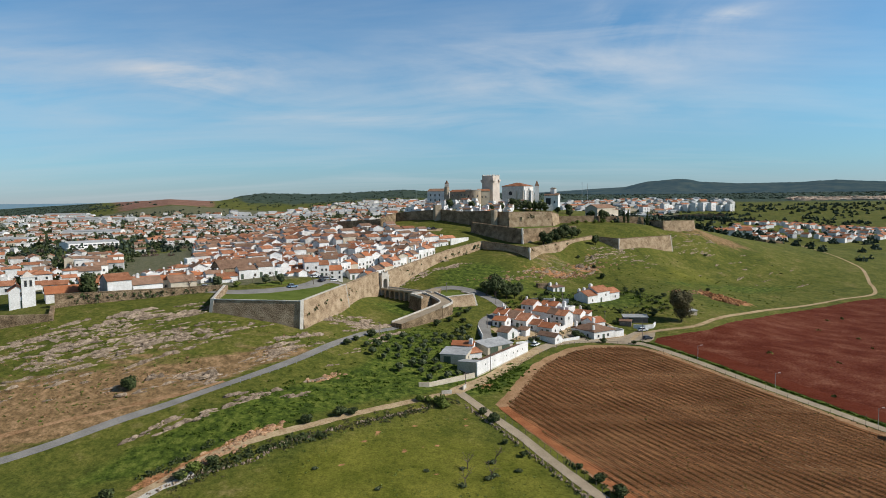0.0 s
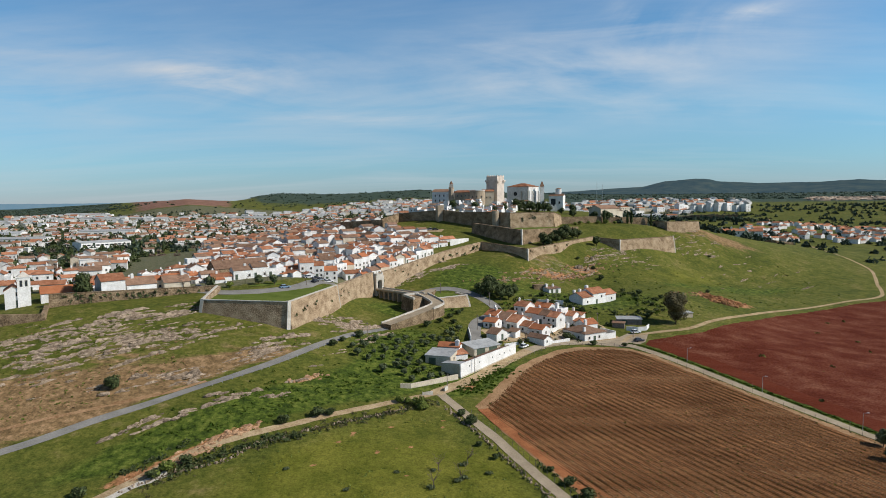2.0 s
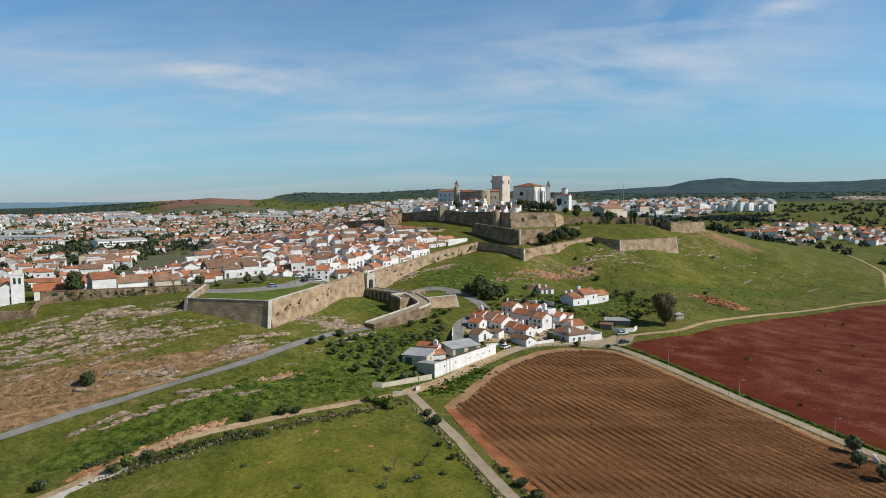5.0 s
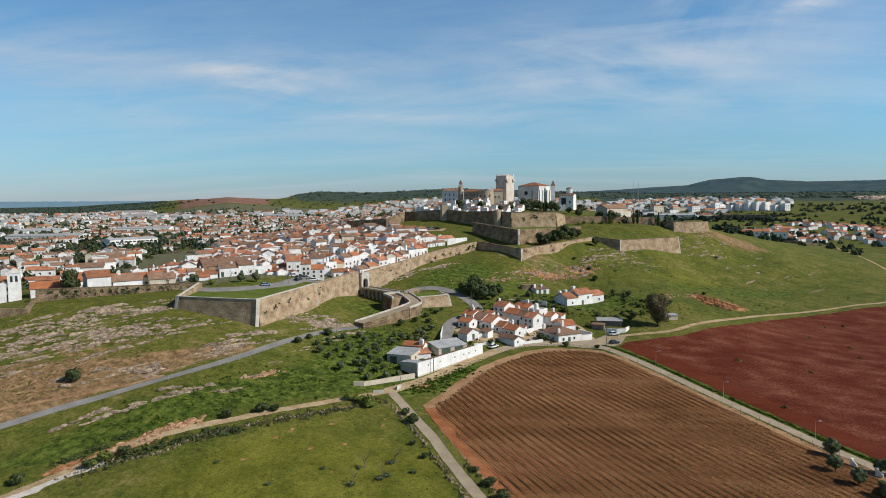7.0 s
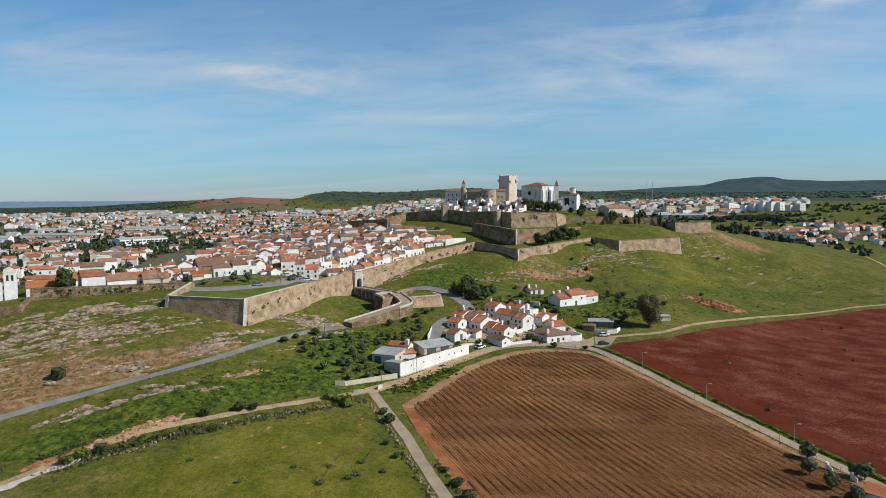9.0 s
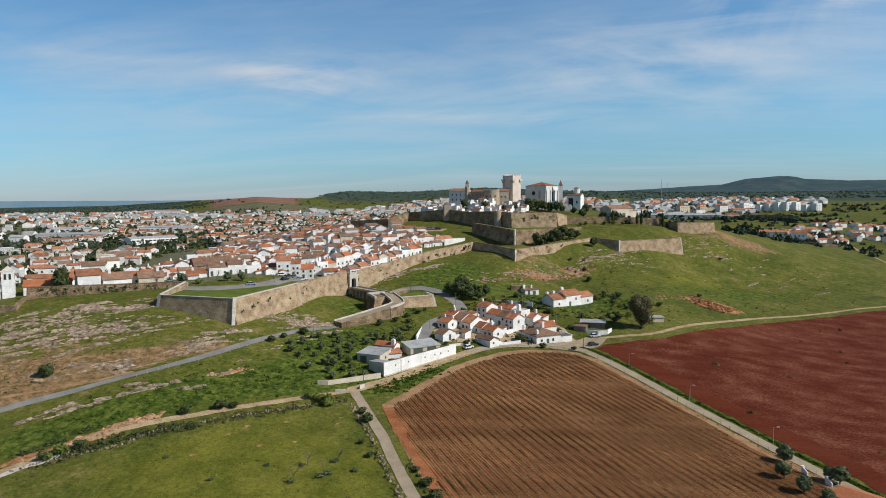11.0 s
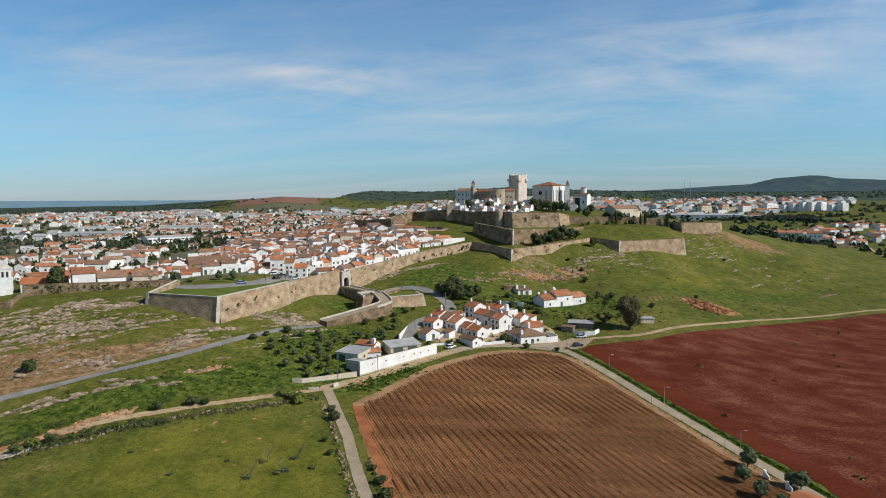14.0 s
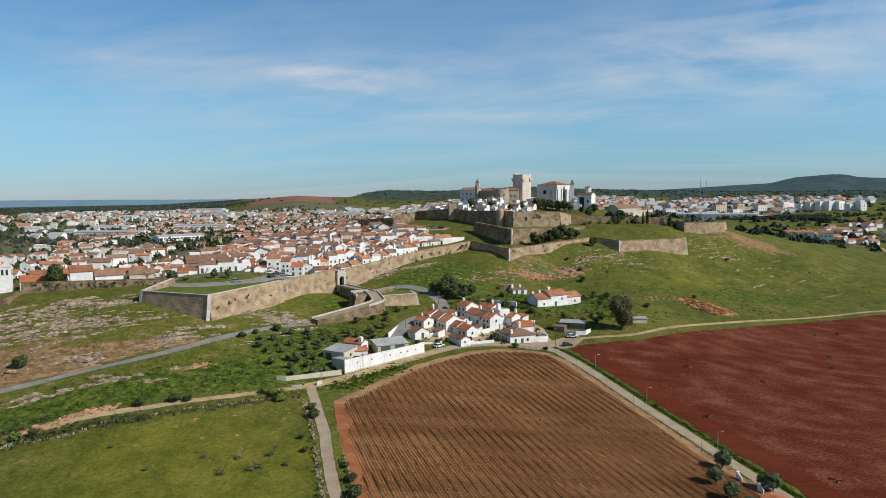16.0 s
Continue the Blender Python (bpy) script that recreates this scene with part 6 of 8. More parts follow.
# apartment blocks at the edge of the town
for i in range(9):
    x, y = 500 + i * 15.5 + rng.normal(0, 2), 1436 - i * 5.6 + rng.normal(0, 5)
    h = rng.uniform(12, 18.5)
    w = rng.uniform(13, 19)
    house("apartment_block", pose(x, y, ground(x, y), 0, 0, rng.normal(36, 5)), w, 12, h, "white apartment block with rows of dark windows", roof="flat", category="apartment block", group="apartment blocks", openings=[("front", 3 + 5.4 * k, 1.4 + 3.2 * j, 1.3, 1.3) for k in range(int(w / 5.4)) for j in range(int(h / 3.4))])
for x, y, w, h, wm in ((372, 1405, 26, 15, CREAM), (415, 1420, 18, 11, CREAM), (455, 1425, 22, 12, WHITE)):
    house("apartment_block", pose(x, y, ground(x, y), 0, 0, 30), w, 12, h, "broad apartment block with rows of windows", roof="hip", wall=wm, category="apartment block", group="apartment blocks", openings=[("front", 3 + 5.2 * k, 1.4 + 3.2 * j, 1.3, 1.3) for k in range(int(w / 5.2)) for j in range(int(h / 3.4))])
rampart("rampart_outer_fort", [(330, 934, 36), (352, 925, 39), (402, 908, 39)], 4.0, "dark stone wall of an outer fort among trees", 0.08, cap=False)
for x0, x1 in ((347, 353), (359, 365)):
    rampart("rampart_outer_ramp", [(x0 + 4, 925, 33), (x1, 850, 22.5)], 3.0, "stone-edged earth ramp of the outer fort", 0.1, cap=False)
house("hamlet_house", pose(310, 668, ground(310, 668), 0, 0, -14), 13, 9, 8.6, "large white house at the edge of the hamlet", roof="x", tiles=TILE, chimneys=[(3, 4, 9.6, 2.2, 1.2)], group="hamlet houses", openings=[("front", 3, 1, 1, 1.4), ("front", 6.5, 1, 1, 1.4), ("front", 10, 1, 1, 1.4), ("front", 3, 5, 1, 1.4), ("front", 6.5, 5, 1, 1.4), ("front", 10, 5, 1, 1.4)])
house("hamlet_house", pose(284, 676, ground(284, 676), 0, 0, -12), 24, 9, 5.6, "long white house with orange tiles and chimneys", roof="x", tiles=TILE, chimneys=[(3, 4, 6.8, 2.6, 1.4), (12, 4, 6.8, 2.6, 1.4), (20, 4, 6.8, 2.2, 1.4)], group="hamlet houses", openings=[("front", 3 + 5 * k, 3, 1, 1.4) for k in range(4)])
rampart("rampart_hamlet_ruin", [(300, 634, 23.2), (318, 628, 22.8), (336, 632, 20.5)], 1.2, "brown ruined wall with an arch below the hamlet", 0.04, cap=False)
rampart("rampart_outer_ruin", [(x, y, ground(x, y) + 4.5) for x, y in ((470, 1066), (530, 1130), (585, 1200))], 3.0, "long brown ruined outer wall far beyond the town", 0.05, cap=False)


# ---- plants ----
def crown_mesh(name, rx, rz, base, leaves, size, mat, lumps=13, seed=0):
    """A crown of many small leaf clumps round some centres, with gaps."""
    g = np.random.default_rng(seed)
    cs = []
    for _ in range(lumps):
        a, e = g.uniform(0, 2 * np.pi), g.uniform(-0.9, 0.9)
        q = math.sqrt(max(0, 1 - e * e)) * g.uniform(0.2, 0.62)
        cs.append((rx * q * math.cos(a), rx * q * math.sin(a), base + rz * (1 + e * 0.62), g.uniform(0.36, 0.56)))
    v, f = [], []
    for i in range(leaves):
        cx, cy, cz, cr = cs[i % lumps]
        d = g.normal(0, 1, 3)
        d /= np.linalg.norm(d)
        p = np.array((cx, cy, cz)) + d * (rx, rx, rz) * cr * g.uniform(0.6, 1.05) * (1, 1, 0.9)
        u = np.cross(d + g.normal(0, 0.5, 3), g.normal(0, 1, 3))
        u /= np.linalg.norm(u)
        w = np.cross(d, u)
        s = size * g.uniform(0.6, 1.3)
        o = len(v)
        v += [p - u * s - w * s * 0.6, p + u * s - w * s * 0.6, p + u * s * 0.7 + w * s * 0.7 + d * s * 0.3, p - u * s * 0.7 + w * s * 0.7 + d * s * 0.3]
        f.append((o, o + 1, o + 2, o + 3))
    return mesh_of(name, v, f, mat)


def tree(name, m, label, category, h, r, mat, leaves=260, size=0.4, trunk=0.3, clear=0.3, seed=0, group=""):
    ob = thing(name, m, label, category, group)
    g = np.random.default_rng(seed + 50)
    bm = bmesh.new()
    tube(bm, (0, 0, -0.5), (0.1, 0, h * clear), trunk * 0.5, trunk * 0.36, 7)
    for k in range(4):
        a = k * 1.6 + g.uniform(0, 0.8)
        tube(bm, (0.1, 0, h * clear * 0.95), (r * 0.5 * math.cos(a), r * 0.5 * math.sin(a), h * (clear + 0.32)), trunk * 0.26, trunk * 0.08, 5)
    part("trunk", bm, BARK, ob)
    c = new("crown", crown_mesh("crown", r, h * (1 - clear) / 2, h * clear, int(leaves * 1.6), size, mat, seed=seed))
    c.parent = ob
    return ob


def cypress(m, h, r, seed):
    ob = thing("cypress", m, "dark narrow cypress tree", "tree", "cypresses")
    part("trunk", tube(bmesh.new(), (0, 0, -0.5), (0, 0, h * 0.3), 0.2, 0.12, 6), BARK, ob)
    g = np.random.default_rng(seed)
    v, f = [], []
    for i in range(260):
        t = g.uniform(0.06, 1)
        rad = r * (1 - t) ** 0.55 * min(1, t * 5) * g.uniform(0.7, 1.05)
        a = g.uniform(0, 6.283)
        p = np.array((rad * math.cos(a), rad * math.sin(a), h * t))
        u = np.array((-math.sin(a), math.cos(a), 0)) * r * 0.3
        w = np.array((math.cos(a) * 0.1, math.sin(a) * 0.1, h * 0.055))
        o = len(v)
        v += [p - u - w, p + u - w, p + w * 1.3]
        f.append((o, o + 1, o + 2))
    c = new("crown", mesh_of("crown", v, f, LEAF))
    c.parent = ob
    return ob


def bare(m, h, r, seed, group="bare trees"):
    ob = thing("bare_tree", m, "bare grey-brown tree without leaves", "tree", group)
    g = np.random.default_rng(seed)
    bm = bmesh.new()
    tube(bm, (0, 0, -0.4), (0, 0, h * 0.35), 0.14, 0.1, 6)
    for k in range(7):
        a, e = g.uniform(0, 6.283), g.uniform(0.3, 0.9)
        q = (r * 0.7 * math.cos(a), r * 0.7 * math.sin(a), h * (0.4 + 0.5 * e))
        tube(bm, (0, 0, h * 0.33), q, 0.07, 0.025, 4)
        for _ in range(4):
            b = g.normal(0, r * 0.3, 3)
            tube(bm, q, (q[0] + b[0], q[1] + b[1], q[2] + abs(b[2])), 0.03, 0.012, 3)
    part("crown", bm, TWIG, ob)
    return ob


def scatter(models, places, low=0.8, high=1.2, sink=0.0):
    """Copies of the models at places, each turned and sized by chance."""
    for x, y in places:
        ob = models[int(rng.integers(0, len(models)))]
        copy_thing(ob, pose(x, y, ground(x, y) - sink, 0, 0, rng.uniform(0, 360)) @ Matrix.Scale(rng.uniform(low, high), 4))
    for ob in models:
        for o in (*ob.children_recursive, ob):
            bpy.data.objects.remove(o)


# olive grove between the road and the village
grove = []
for i in range(17):
    for j in range(14):
        x, y = -32 + 5.0 * i * 0.72 + 5.2 * j * 0.55 + rng.normal(0, 0.9), 222 + 5.0 * i * 0.55 - 5.2 * j * 0.75 + rng.normal(0, 0.9)
        grove.append((x, y))
gq = np.array(grove)
ok = inside([(-24, 222), (-9, 204), (0, 201), (11, 211), (2, 216), (0, 230), (8, 236), (17, 240), (19, 258), (20, 274), (10, 276), (3, 268), (-8, 255), (-17, 243), (-20, 236)], gq[:, 0], gq[:, 1])
ok &= (near_line(VILLAGE_ROAD, gq[:, 0], gq[:, 1]) > 4.5) & (near_line(MAIN_ROAD, gq[:, 0], gq[:, 1]) > 4.2) & (rng.random(len(gq)) < 0.78)
scatter([tree("olive_tree", pose(0, 0, -50), "grey-green olive tree in long grass", "olive tree", 3.4, 2.0, OLIVE, 420, 0.24, 0.35, 0.2, k, "olive grove") for k in range(5)], gq[ok].tolist(), 0.5, 0.9)
# dark bushes and oaks, each where it stands
dark = [tree("bush", pose(0, 0, -50), "round dark green bush", "bush", 2.6, 1.9, LEAF, 620, 0.18, 0.3, 0.08, 20 + k, "bushes") for k in range(4)]
scatter(dark, [(13.5, 181.5), (16, 176.5), (-51.5, 151.5), (66, 255.5), (77.5, 253.8), (104, 327), (98, 336), (108, 318), (113, 322), (85, 385), (100, 296), (29.5, 247.5), (20, 246), (37, 250), (13.8, 222), (0, 211), (148, 354),
               (22, 244.5), (97.5, 292), (-26.5, 228.5), (-22, 236.5), (-29, 222.5), (39, 293), (41.5, 296), (88, 292), (73.5, 279), (78, 283), (55, 318), (66, 303), (182, 440), (105.3, 310.4), (92.5, 293), (121.4, 319.2), (93.3, 362), (92, 376), (96, 300), (84, 296), (62, 300), (70, 298), (46, 298), (52, 300), (28, 258), (25, 270), (57, 263), (62, 276), (48, 258), (36, 262), (3.3, 272.6), (7.7, 275.9), (11.7, 283), (1.6, 260.4), (6.6, 266), (10.5, 272.3), (14, 279), (16, 286), (12, 266), (45.5, 300), (58, 304), (50, 306), (33.5, 152), (37, 146), (40, 140), (43, 133), (17.5, 164), (21, 157.5), (-25, 174), (-22, 175.5), (-33, 169), (-57, 146), (-70, 139), (59, 262), (57, 261), (40, 253.5)], 0.55, 1.15)
big = [tree("holm_oak", pose(0, 0, -50), "large dark evergreen oak", "tree", 8.5, 4.2, LEAF, 900, 0.36, 0.7, 0.15, 40 + k, "oaks") for k in range(3)]
scatter(big, [(29, 307), (33, 309), (37, 311), (30, 313), (25, 306.5), (34, 304.5), (41, 313), (27, 311), (38, 306),  (100, 405), (80, 404), (75, 398), (70, 395), (66, 392), (86, 408), (72, 400), (77, 402), (82, 409), (69, 390), (66, 510), (72, 507), (76, 511), (69, 504), (74, 503), (79, 506), (83, 504), (64, 505), (87, 506), (30, 492), (44, 488), (14, 500), (52, 492), (95, 500), (104, 505), (125, 500), (100, 480), (90, 412), (62, 506), (113, 470), (120, 466), (-255, 520), (-245, 530), (-262, 545), (-200, 640), (-215, 655)], 0.6, 1.05)
tree("holm_oak", pose(-127.0, 249.6, ground(-127.0, 249.6)), "tall dark evergreen oak beside the chapel", "tree", 10.5, 4.4, LEAF, 1700, 0.36, 0.7, 0.08, 47, "oaks")
tree("bush", pose(-83.4, 182.2, ground(-83.4, 182.2)), "large round dark green bush on the dry slope", "bush", 4.2, 2.6, LEAF, 1500, 0.2, 0.3, 0.04, 33, "bushes")
tree("eucalyptus", pose(107.5, 284.8, ground(107.5, 284.8)), "tall dense olive-brown evergreen tree", "tree", 14.0, 6.0, BROWNLEAF, 4200, 0.34, 0.7, 0.05, 61)
scatter([tree("garden_tree", pose(0, 0, -50), "bushy tree beside the lane", "tree", 4.6, 2.3, OLIVE, 1300, 0.2, 0.35, 0.14, 70 + k, "lane trees") for k in range(3)], [(122.8, 170.2), (119.4, 161), (121, 154), (129.6, 161.4), (131.5, 160.4), (124, 149), (-62, 275), (-68, 273.5), (-86, 268)], 0.85, 1.1)
scatter([tree("fresh_shrub", pose(0, 0, -50), "bright yellow-green flowering shrub", "shrub", 2.6, 2.2, FRESH, 360, 0.24, 0.2, 0.05, 80 + k, "shrubs") for k in range(3)], [(-1.5, 187.5), (1.5, 186), (-4, 187), (3, 184), (-54.5, 148.5), (-56.5, 146), (100, 455), (106, 457), (112, 456), (118, 458), (124, 457), (96, 452), (-78, 268)], 0.7, 1.2)
scatter([tree("low_shrub", pose(0, 0, -50), "low sprawling grey-green shrub in the pasture", "shrub", 0.9, 1.5, OLIVE, 130, 0.16, 0.12, 0.04, 90 + k, "pasture shrubs") for k in range(3)], [(6.4, 150.7), (11.9, 146.5), (19.2, 150.2), (13.4, 153.9), (-12.6, 141.9), (-27.6, 149.6), (13.2, 147.5), (5.8, 143.3), (-2.2, 149.5)], 0.6, 1.0)
models_c = [cypress(pose(0, 0, -50), 9, 1.3, k) for k in range(3)]
scatter(models_c, [(-265, 560), (-258, 566), (-246, 574), (-238, 580), (-190, 590), (-285, 640), (134, 462), (137, 463), (118, 462), (77, 503), (78, 504.5), (152, 468)], 0.8, 1.15)
scatter([bare(pose(0, 0, -50), 4.5, 2.0, k) for k in range(4)], [(-66, 280), (-50, 281), (-74, 276), (-45, 292), (40, 258), (7.4, 151.2), (12.6, 147.2), (14.2, 154.2), (6.4, 144.0), (-88, 268), (-97, 268)], 0.6, 1.2)


def brush(name, places, size, height, mat, label, category="bushes", per=14):
    """Low growth past counting: clumps of leaf blades."""
    g = np.random.default_rng(len(places))
    v, f = [], []
    for (x, y, s), z in zip(places, land([q[0] for q in places], [q[1] for q in places])):
        for _ in range(per):
            a, q = g.uniform(0, 6.283), math.sqrt(g.random())
            p = np.array((x + s * q * math.cos(a), y + s * q * math.sin(a), z + height * s * g.uniform(0.0, 1.0) * (1.1 - q)))
            u = g.normal(0, 1, 3)
            u /= np.linalg.norm(u)
            w = np.cross(u, g.normal(0, 1, 3))
            w /= np.linalg.norm(w) + 1e-6
            k = size * s * g.uniform(0.6, 1.3)
            o = len(v)
            v += [p - u * k, p + w * k, p + u * k, p - w * k * 0.7 + (0, 0, k * 0.5)]
            f.append((o, o + 1, o + 2, o + 3))
    return tagged(new(name, mesh_of(name, v, f, mat)), label, category, kind="stuff")


def along(points, step, off, jitter, size):
    p = smooth_line(points, step)
    d = np.gradient(p, axis=0)
    d /= np.linalg.norm(d, axis=1)[:, None]
    q = p + np.stack([-d[:, 1], d[:, 0]], 1) * off + rng.normal(0, jitter, p.shape)
    return [(x, y, size * rng.uniform(0.5, 1.4)) for x, y in q]


brush("hedge_track", along(LOWER_TRACK[3:7], 0.5, -5.0, 1.0, 1.0) + along(LOWER_TRACK[6:-1], 0.8, -6.0, 0.8, 0.6) + along(LOWER_TRACK[2:-2], 1.2, -4.0, 1.0, 0.5) + along(LOWER_TRACK[2:5], 0.9, 4.4, 1.0, 0.9), 0.26, 1.1, LEAF, "dark scrub along the dirt track", per=26)
brush("bank_scrub", along(LOWER_TRACK[2:-1], 0.35, -5.2, 1.5, 0.6), 0.26, 1.0, BROWNLEAF, "olive-brown scrub between track and pasture", per=18)
brush("hedge_lane", along(DOWN_ROAD[1:-1], 1.2, -3.4, 0.5, 0.55) + along(DOWN_ROAD[3:-1], 1.6, 3.2, 0.4, 0.8), 0.3, 1.2, LEAF, "dark scrub beside the lane", per=20)
brush("verge_red_field", along(RIGHT_ROAD, 0.4, 3.3, 0.35, 0.6), 0.3, 0.6, RANK, "fresh green verge beside the lane", "verge", per=26)
brush("verge_vineyard", along(RIGHT_ROAD, 1.1, -3.0, 0.25, 0.35), 0.3, 0.8, LEAF, "dark weeds along the vineyard fence", "verge", per=10)
brush("reeds", along([(11, 203), (18, 213), (26, 225), (33, 236)], 0.35, -3.0, 0.8, 0.45), 0.3, 1.2, FRESH, "yellow-green reeds along the road", "reeds", per=8)
brush("bank_weeds", along([(13, 198), (20, 210), (28, 223)], 0.16, -1.5, 2.0, 0.6), 0.34, 0.6, RANK, "deep green weeds on the bank", "weeds", per=26)
wx, wy = rng.uniform(-75, 10, 1800), rng.uniform(150, 215, 1800)
ok = (near_line(MAIN_ROAD, wx, wy) > 4) & (near_line(LOWER_TRACK, wx, wy) > 3) & (rng.random(1800) < blob(wx, wy, -35, 184, 45, 10, 38))
brush("meadow_tufts", [(x, y, rng.uniform(0.25, 0.8)) for x, y in zip(wx[ok], wy[ok])], 0.4, 0.6, RANK, "rank green tufts in the meadow", "grass", per=10)
slope = [(30, 292), (60, 297), (80, 295), (104, 296), (114, 312), (104, 330), (84, 336), (56, 322), (42, 316)]
sx, sy = rng.uniform(28, 116, 700), rng.uniform(290, 338, 700)
ok = inside(slope, sx, sy) & (np.hypot(sx - 82, sy - 318) > 15) & (rng.random(700) < 0.75)
pts = [(x, y, rng.uniform(0.35, 1.3)) for x, y in zip(sx[ok], sy[ok])]
brush("slope_scrub", pts[:150], 0.3, 1.2, LEAF, "dark scrub on the slope above the village", per=26)
brush("slope_weeds", pts[150:], 0.4, 0.5, RANK, "rank weeds on the slope above the village", "weeds", per=16)
yx, yy = rng.uniform(22, 80, 260), rng.uniform(250, 296, 260)
ok = inside([(22, 266), (27, 250), (40, 254), (48, 251), (58, 259), (64, 259), (78, 270), (72, 290), (50, 297), (34, 292)], yx, yy) & (rng.random(260) < 0.6)
brush("garden_shrubs", [(x, y, rng.uniform(0.4, 1.1)) for x, y in zip(yx[ok], yy[ok])], 0.3, 1.3, LEAF, "garden shrubs between the village houses", per=22)
# scrub and trees in the middle distance
far = []
for cx, cy, rx, ry, n in ((-270, 600, 60, 70, 40), (-420, 780, 90, 60, 70), (-200, 680, 60, 30, 60), (-600, 900, 160, 120, 120), (-900, 1300, 300, 300, 260), (-330, 560, 60, 60, 30), (-460, 700, 90, 70, 110), (-560, 820, 110, 60, 90), (-300, 860, 120, 40, 70), (-230, 620, 40, 60, 40), (330, 620, 60, 50, 40), (420, 680, 90, 16, 26), (500, 820, 120, 60, 60), (620, 1120, 90, 20, 70), (330, 930, 26, 14, 70), (400, 890, 40, 16, 60), (520, 1000, 60, 14, 60), (480, 1180, 50, 16, 60), (360, 720, 40, 40, 26), (480, 800, 120, 60, 70), (640, 1200, 120, 20, 40), (760, 1400, 120, 20, 50), (300, 1350, 120, 120, 160), (560, 1560, 160, 80, 120), (-1560, 2250, 160, 60, 160), (-1180, 2260, 100, 60, 120), (-800, 1700, 200, 120, 160), (820, 1300, 60, 40, 60), (560, 1300, 40, 20, 40), (900, 1500, 120, 30, 60), (-60, 2000, 300, 200, 200), (300, 1500, 200, 150, 120), (140, 480, 22, 10, 20), (210, 560, 40, 30, 30)):
    far += [(x, y, rng.uniform(2.2, 4.2)) for x, y in zip(rng.normal(cx, rx, n), rng.normal(cy, ry, n))]
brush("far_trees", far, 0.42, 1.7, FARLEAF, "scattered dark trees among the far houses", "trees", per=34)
bare_far = []
for cx, cy, rx, ry, n in ((-420, 820, 110, 50, 60), (-560, 760, 100, 80, 70), (-330, 640, 60, 40, 25), (-700, 1000, 160, 120, 90), (-220, 420, 50, 60, 24), (-300, 480, 60, 60, 16)):
    bare_far += [(x, y, rng.uniform(2.2, 4.0)) for x, y in zip(rng.normal(cx, rx, n), rng.normal(cy, ry, n))]
brush("bare_trees_far", bare_far, 0.4, 1.7, TWIG, "grey-brown leafless trees among the far houses", "trees", per=34)
town_trees = [(x, y, rng.uniform(1.2, 2.6)) for x, y, _ in district(OLD_TOWN, 26, 26, 10, 0.8)] + [(x, y, rng.uniform(2.0, 4.6)) for x, y, _ in district(MID_TOWN, 14, 14, 10, 0.8)] + [(x, y, rng.uniform(2.4, 5.6)) for x, y, _ in district(FAR_TOWN, 26, 26, 10, 0.6)] + [(x, y, rng.uniform(2.2, 5.0)) for x, y, _ in district(OUTSKIRTS, 28, 28, 10, 0.6)] + [(x, y, rng.uniform(1.5, 3.2)) for x, y, _ in district(WEST, 9, 9, 10, 0.6)]
brush("town_trees", town_trees, 0.4, 1.8, LEAF, "dark garden trees among the roofs", "trees", per=40)
wood = []
for _ in range(2600):
    b, d = rng.uniform(-17, 44), rng.uniform(2250, 4200)
    wood.append((43 + d * math.sin(radians(b)), d * math.cos(radians(b)), rng.uniform(4, 9)))
for _ in range(1800):
    b, d = rng.uniform(-48, -26.5), rng.uniform(2350, 4200)
    wood.append((43 + d * math.sin(radians(b)), d * math.cos(radians(b)), rng.uniform(4, 9)))
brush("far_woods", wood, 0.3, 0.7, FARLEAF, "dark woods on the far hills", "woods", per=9)

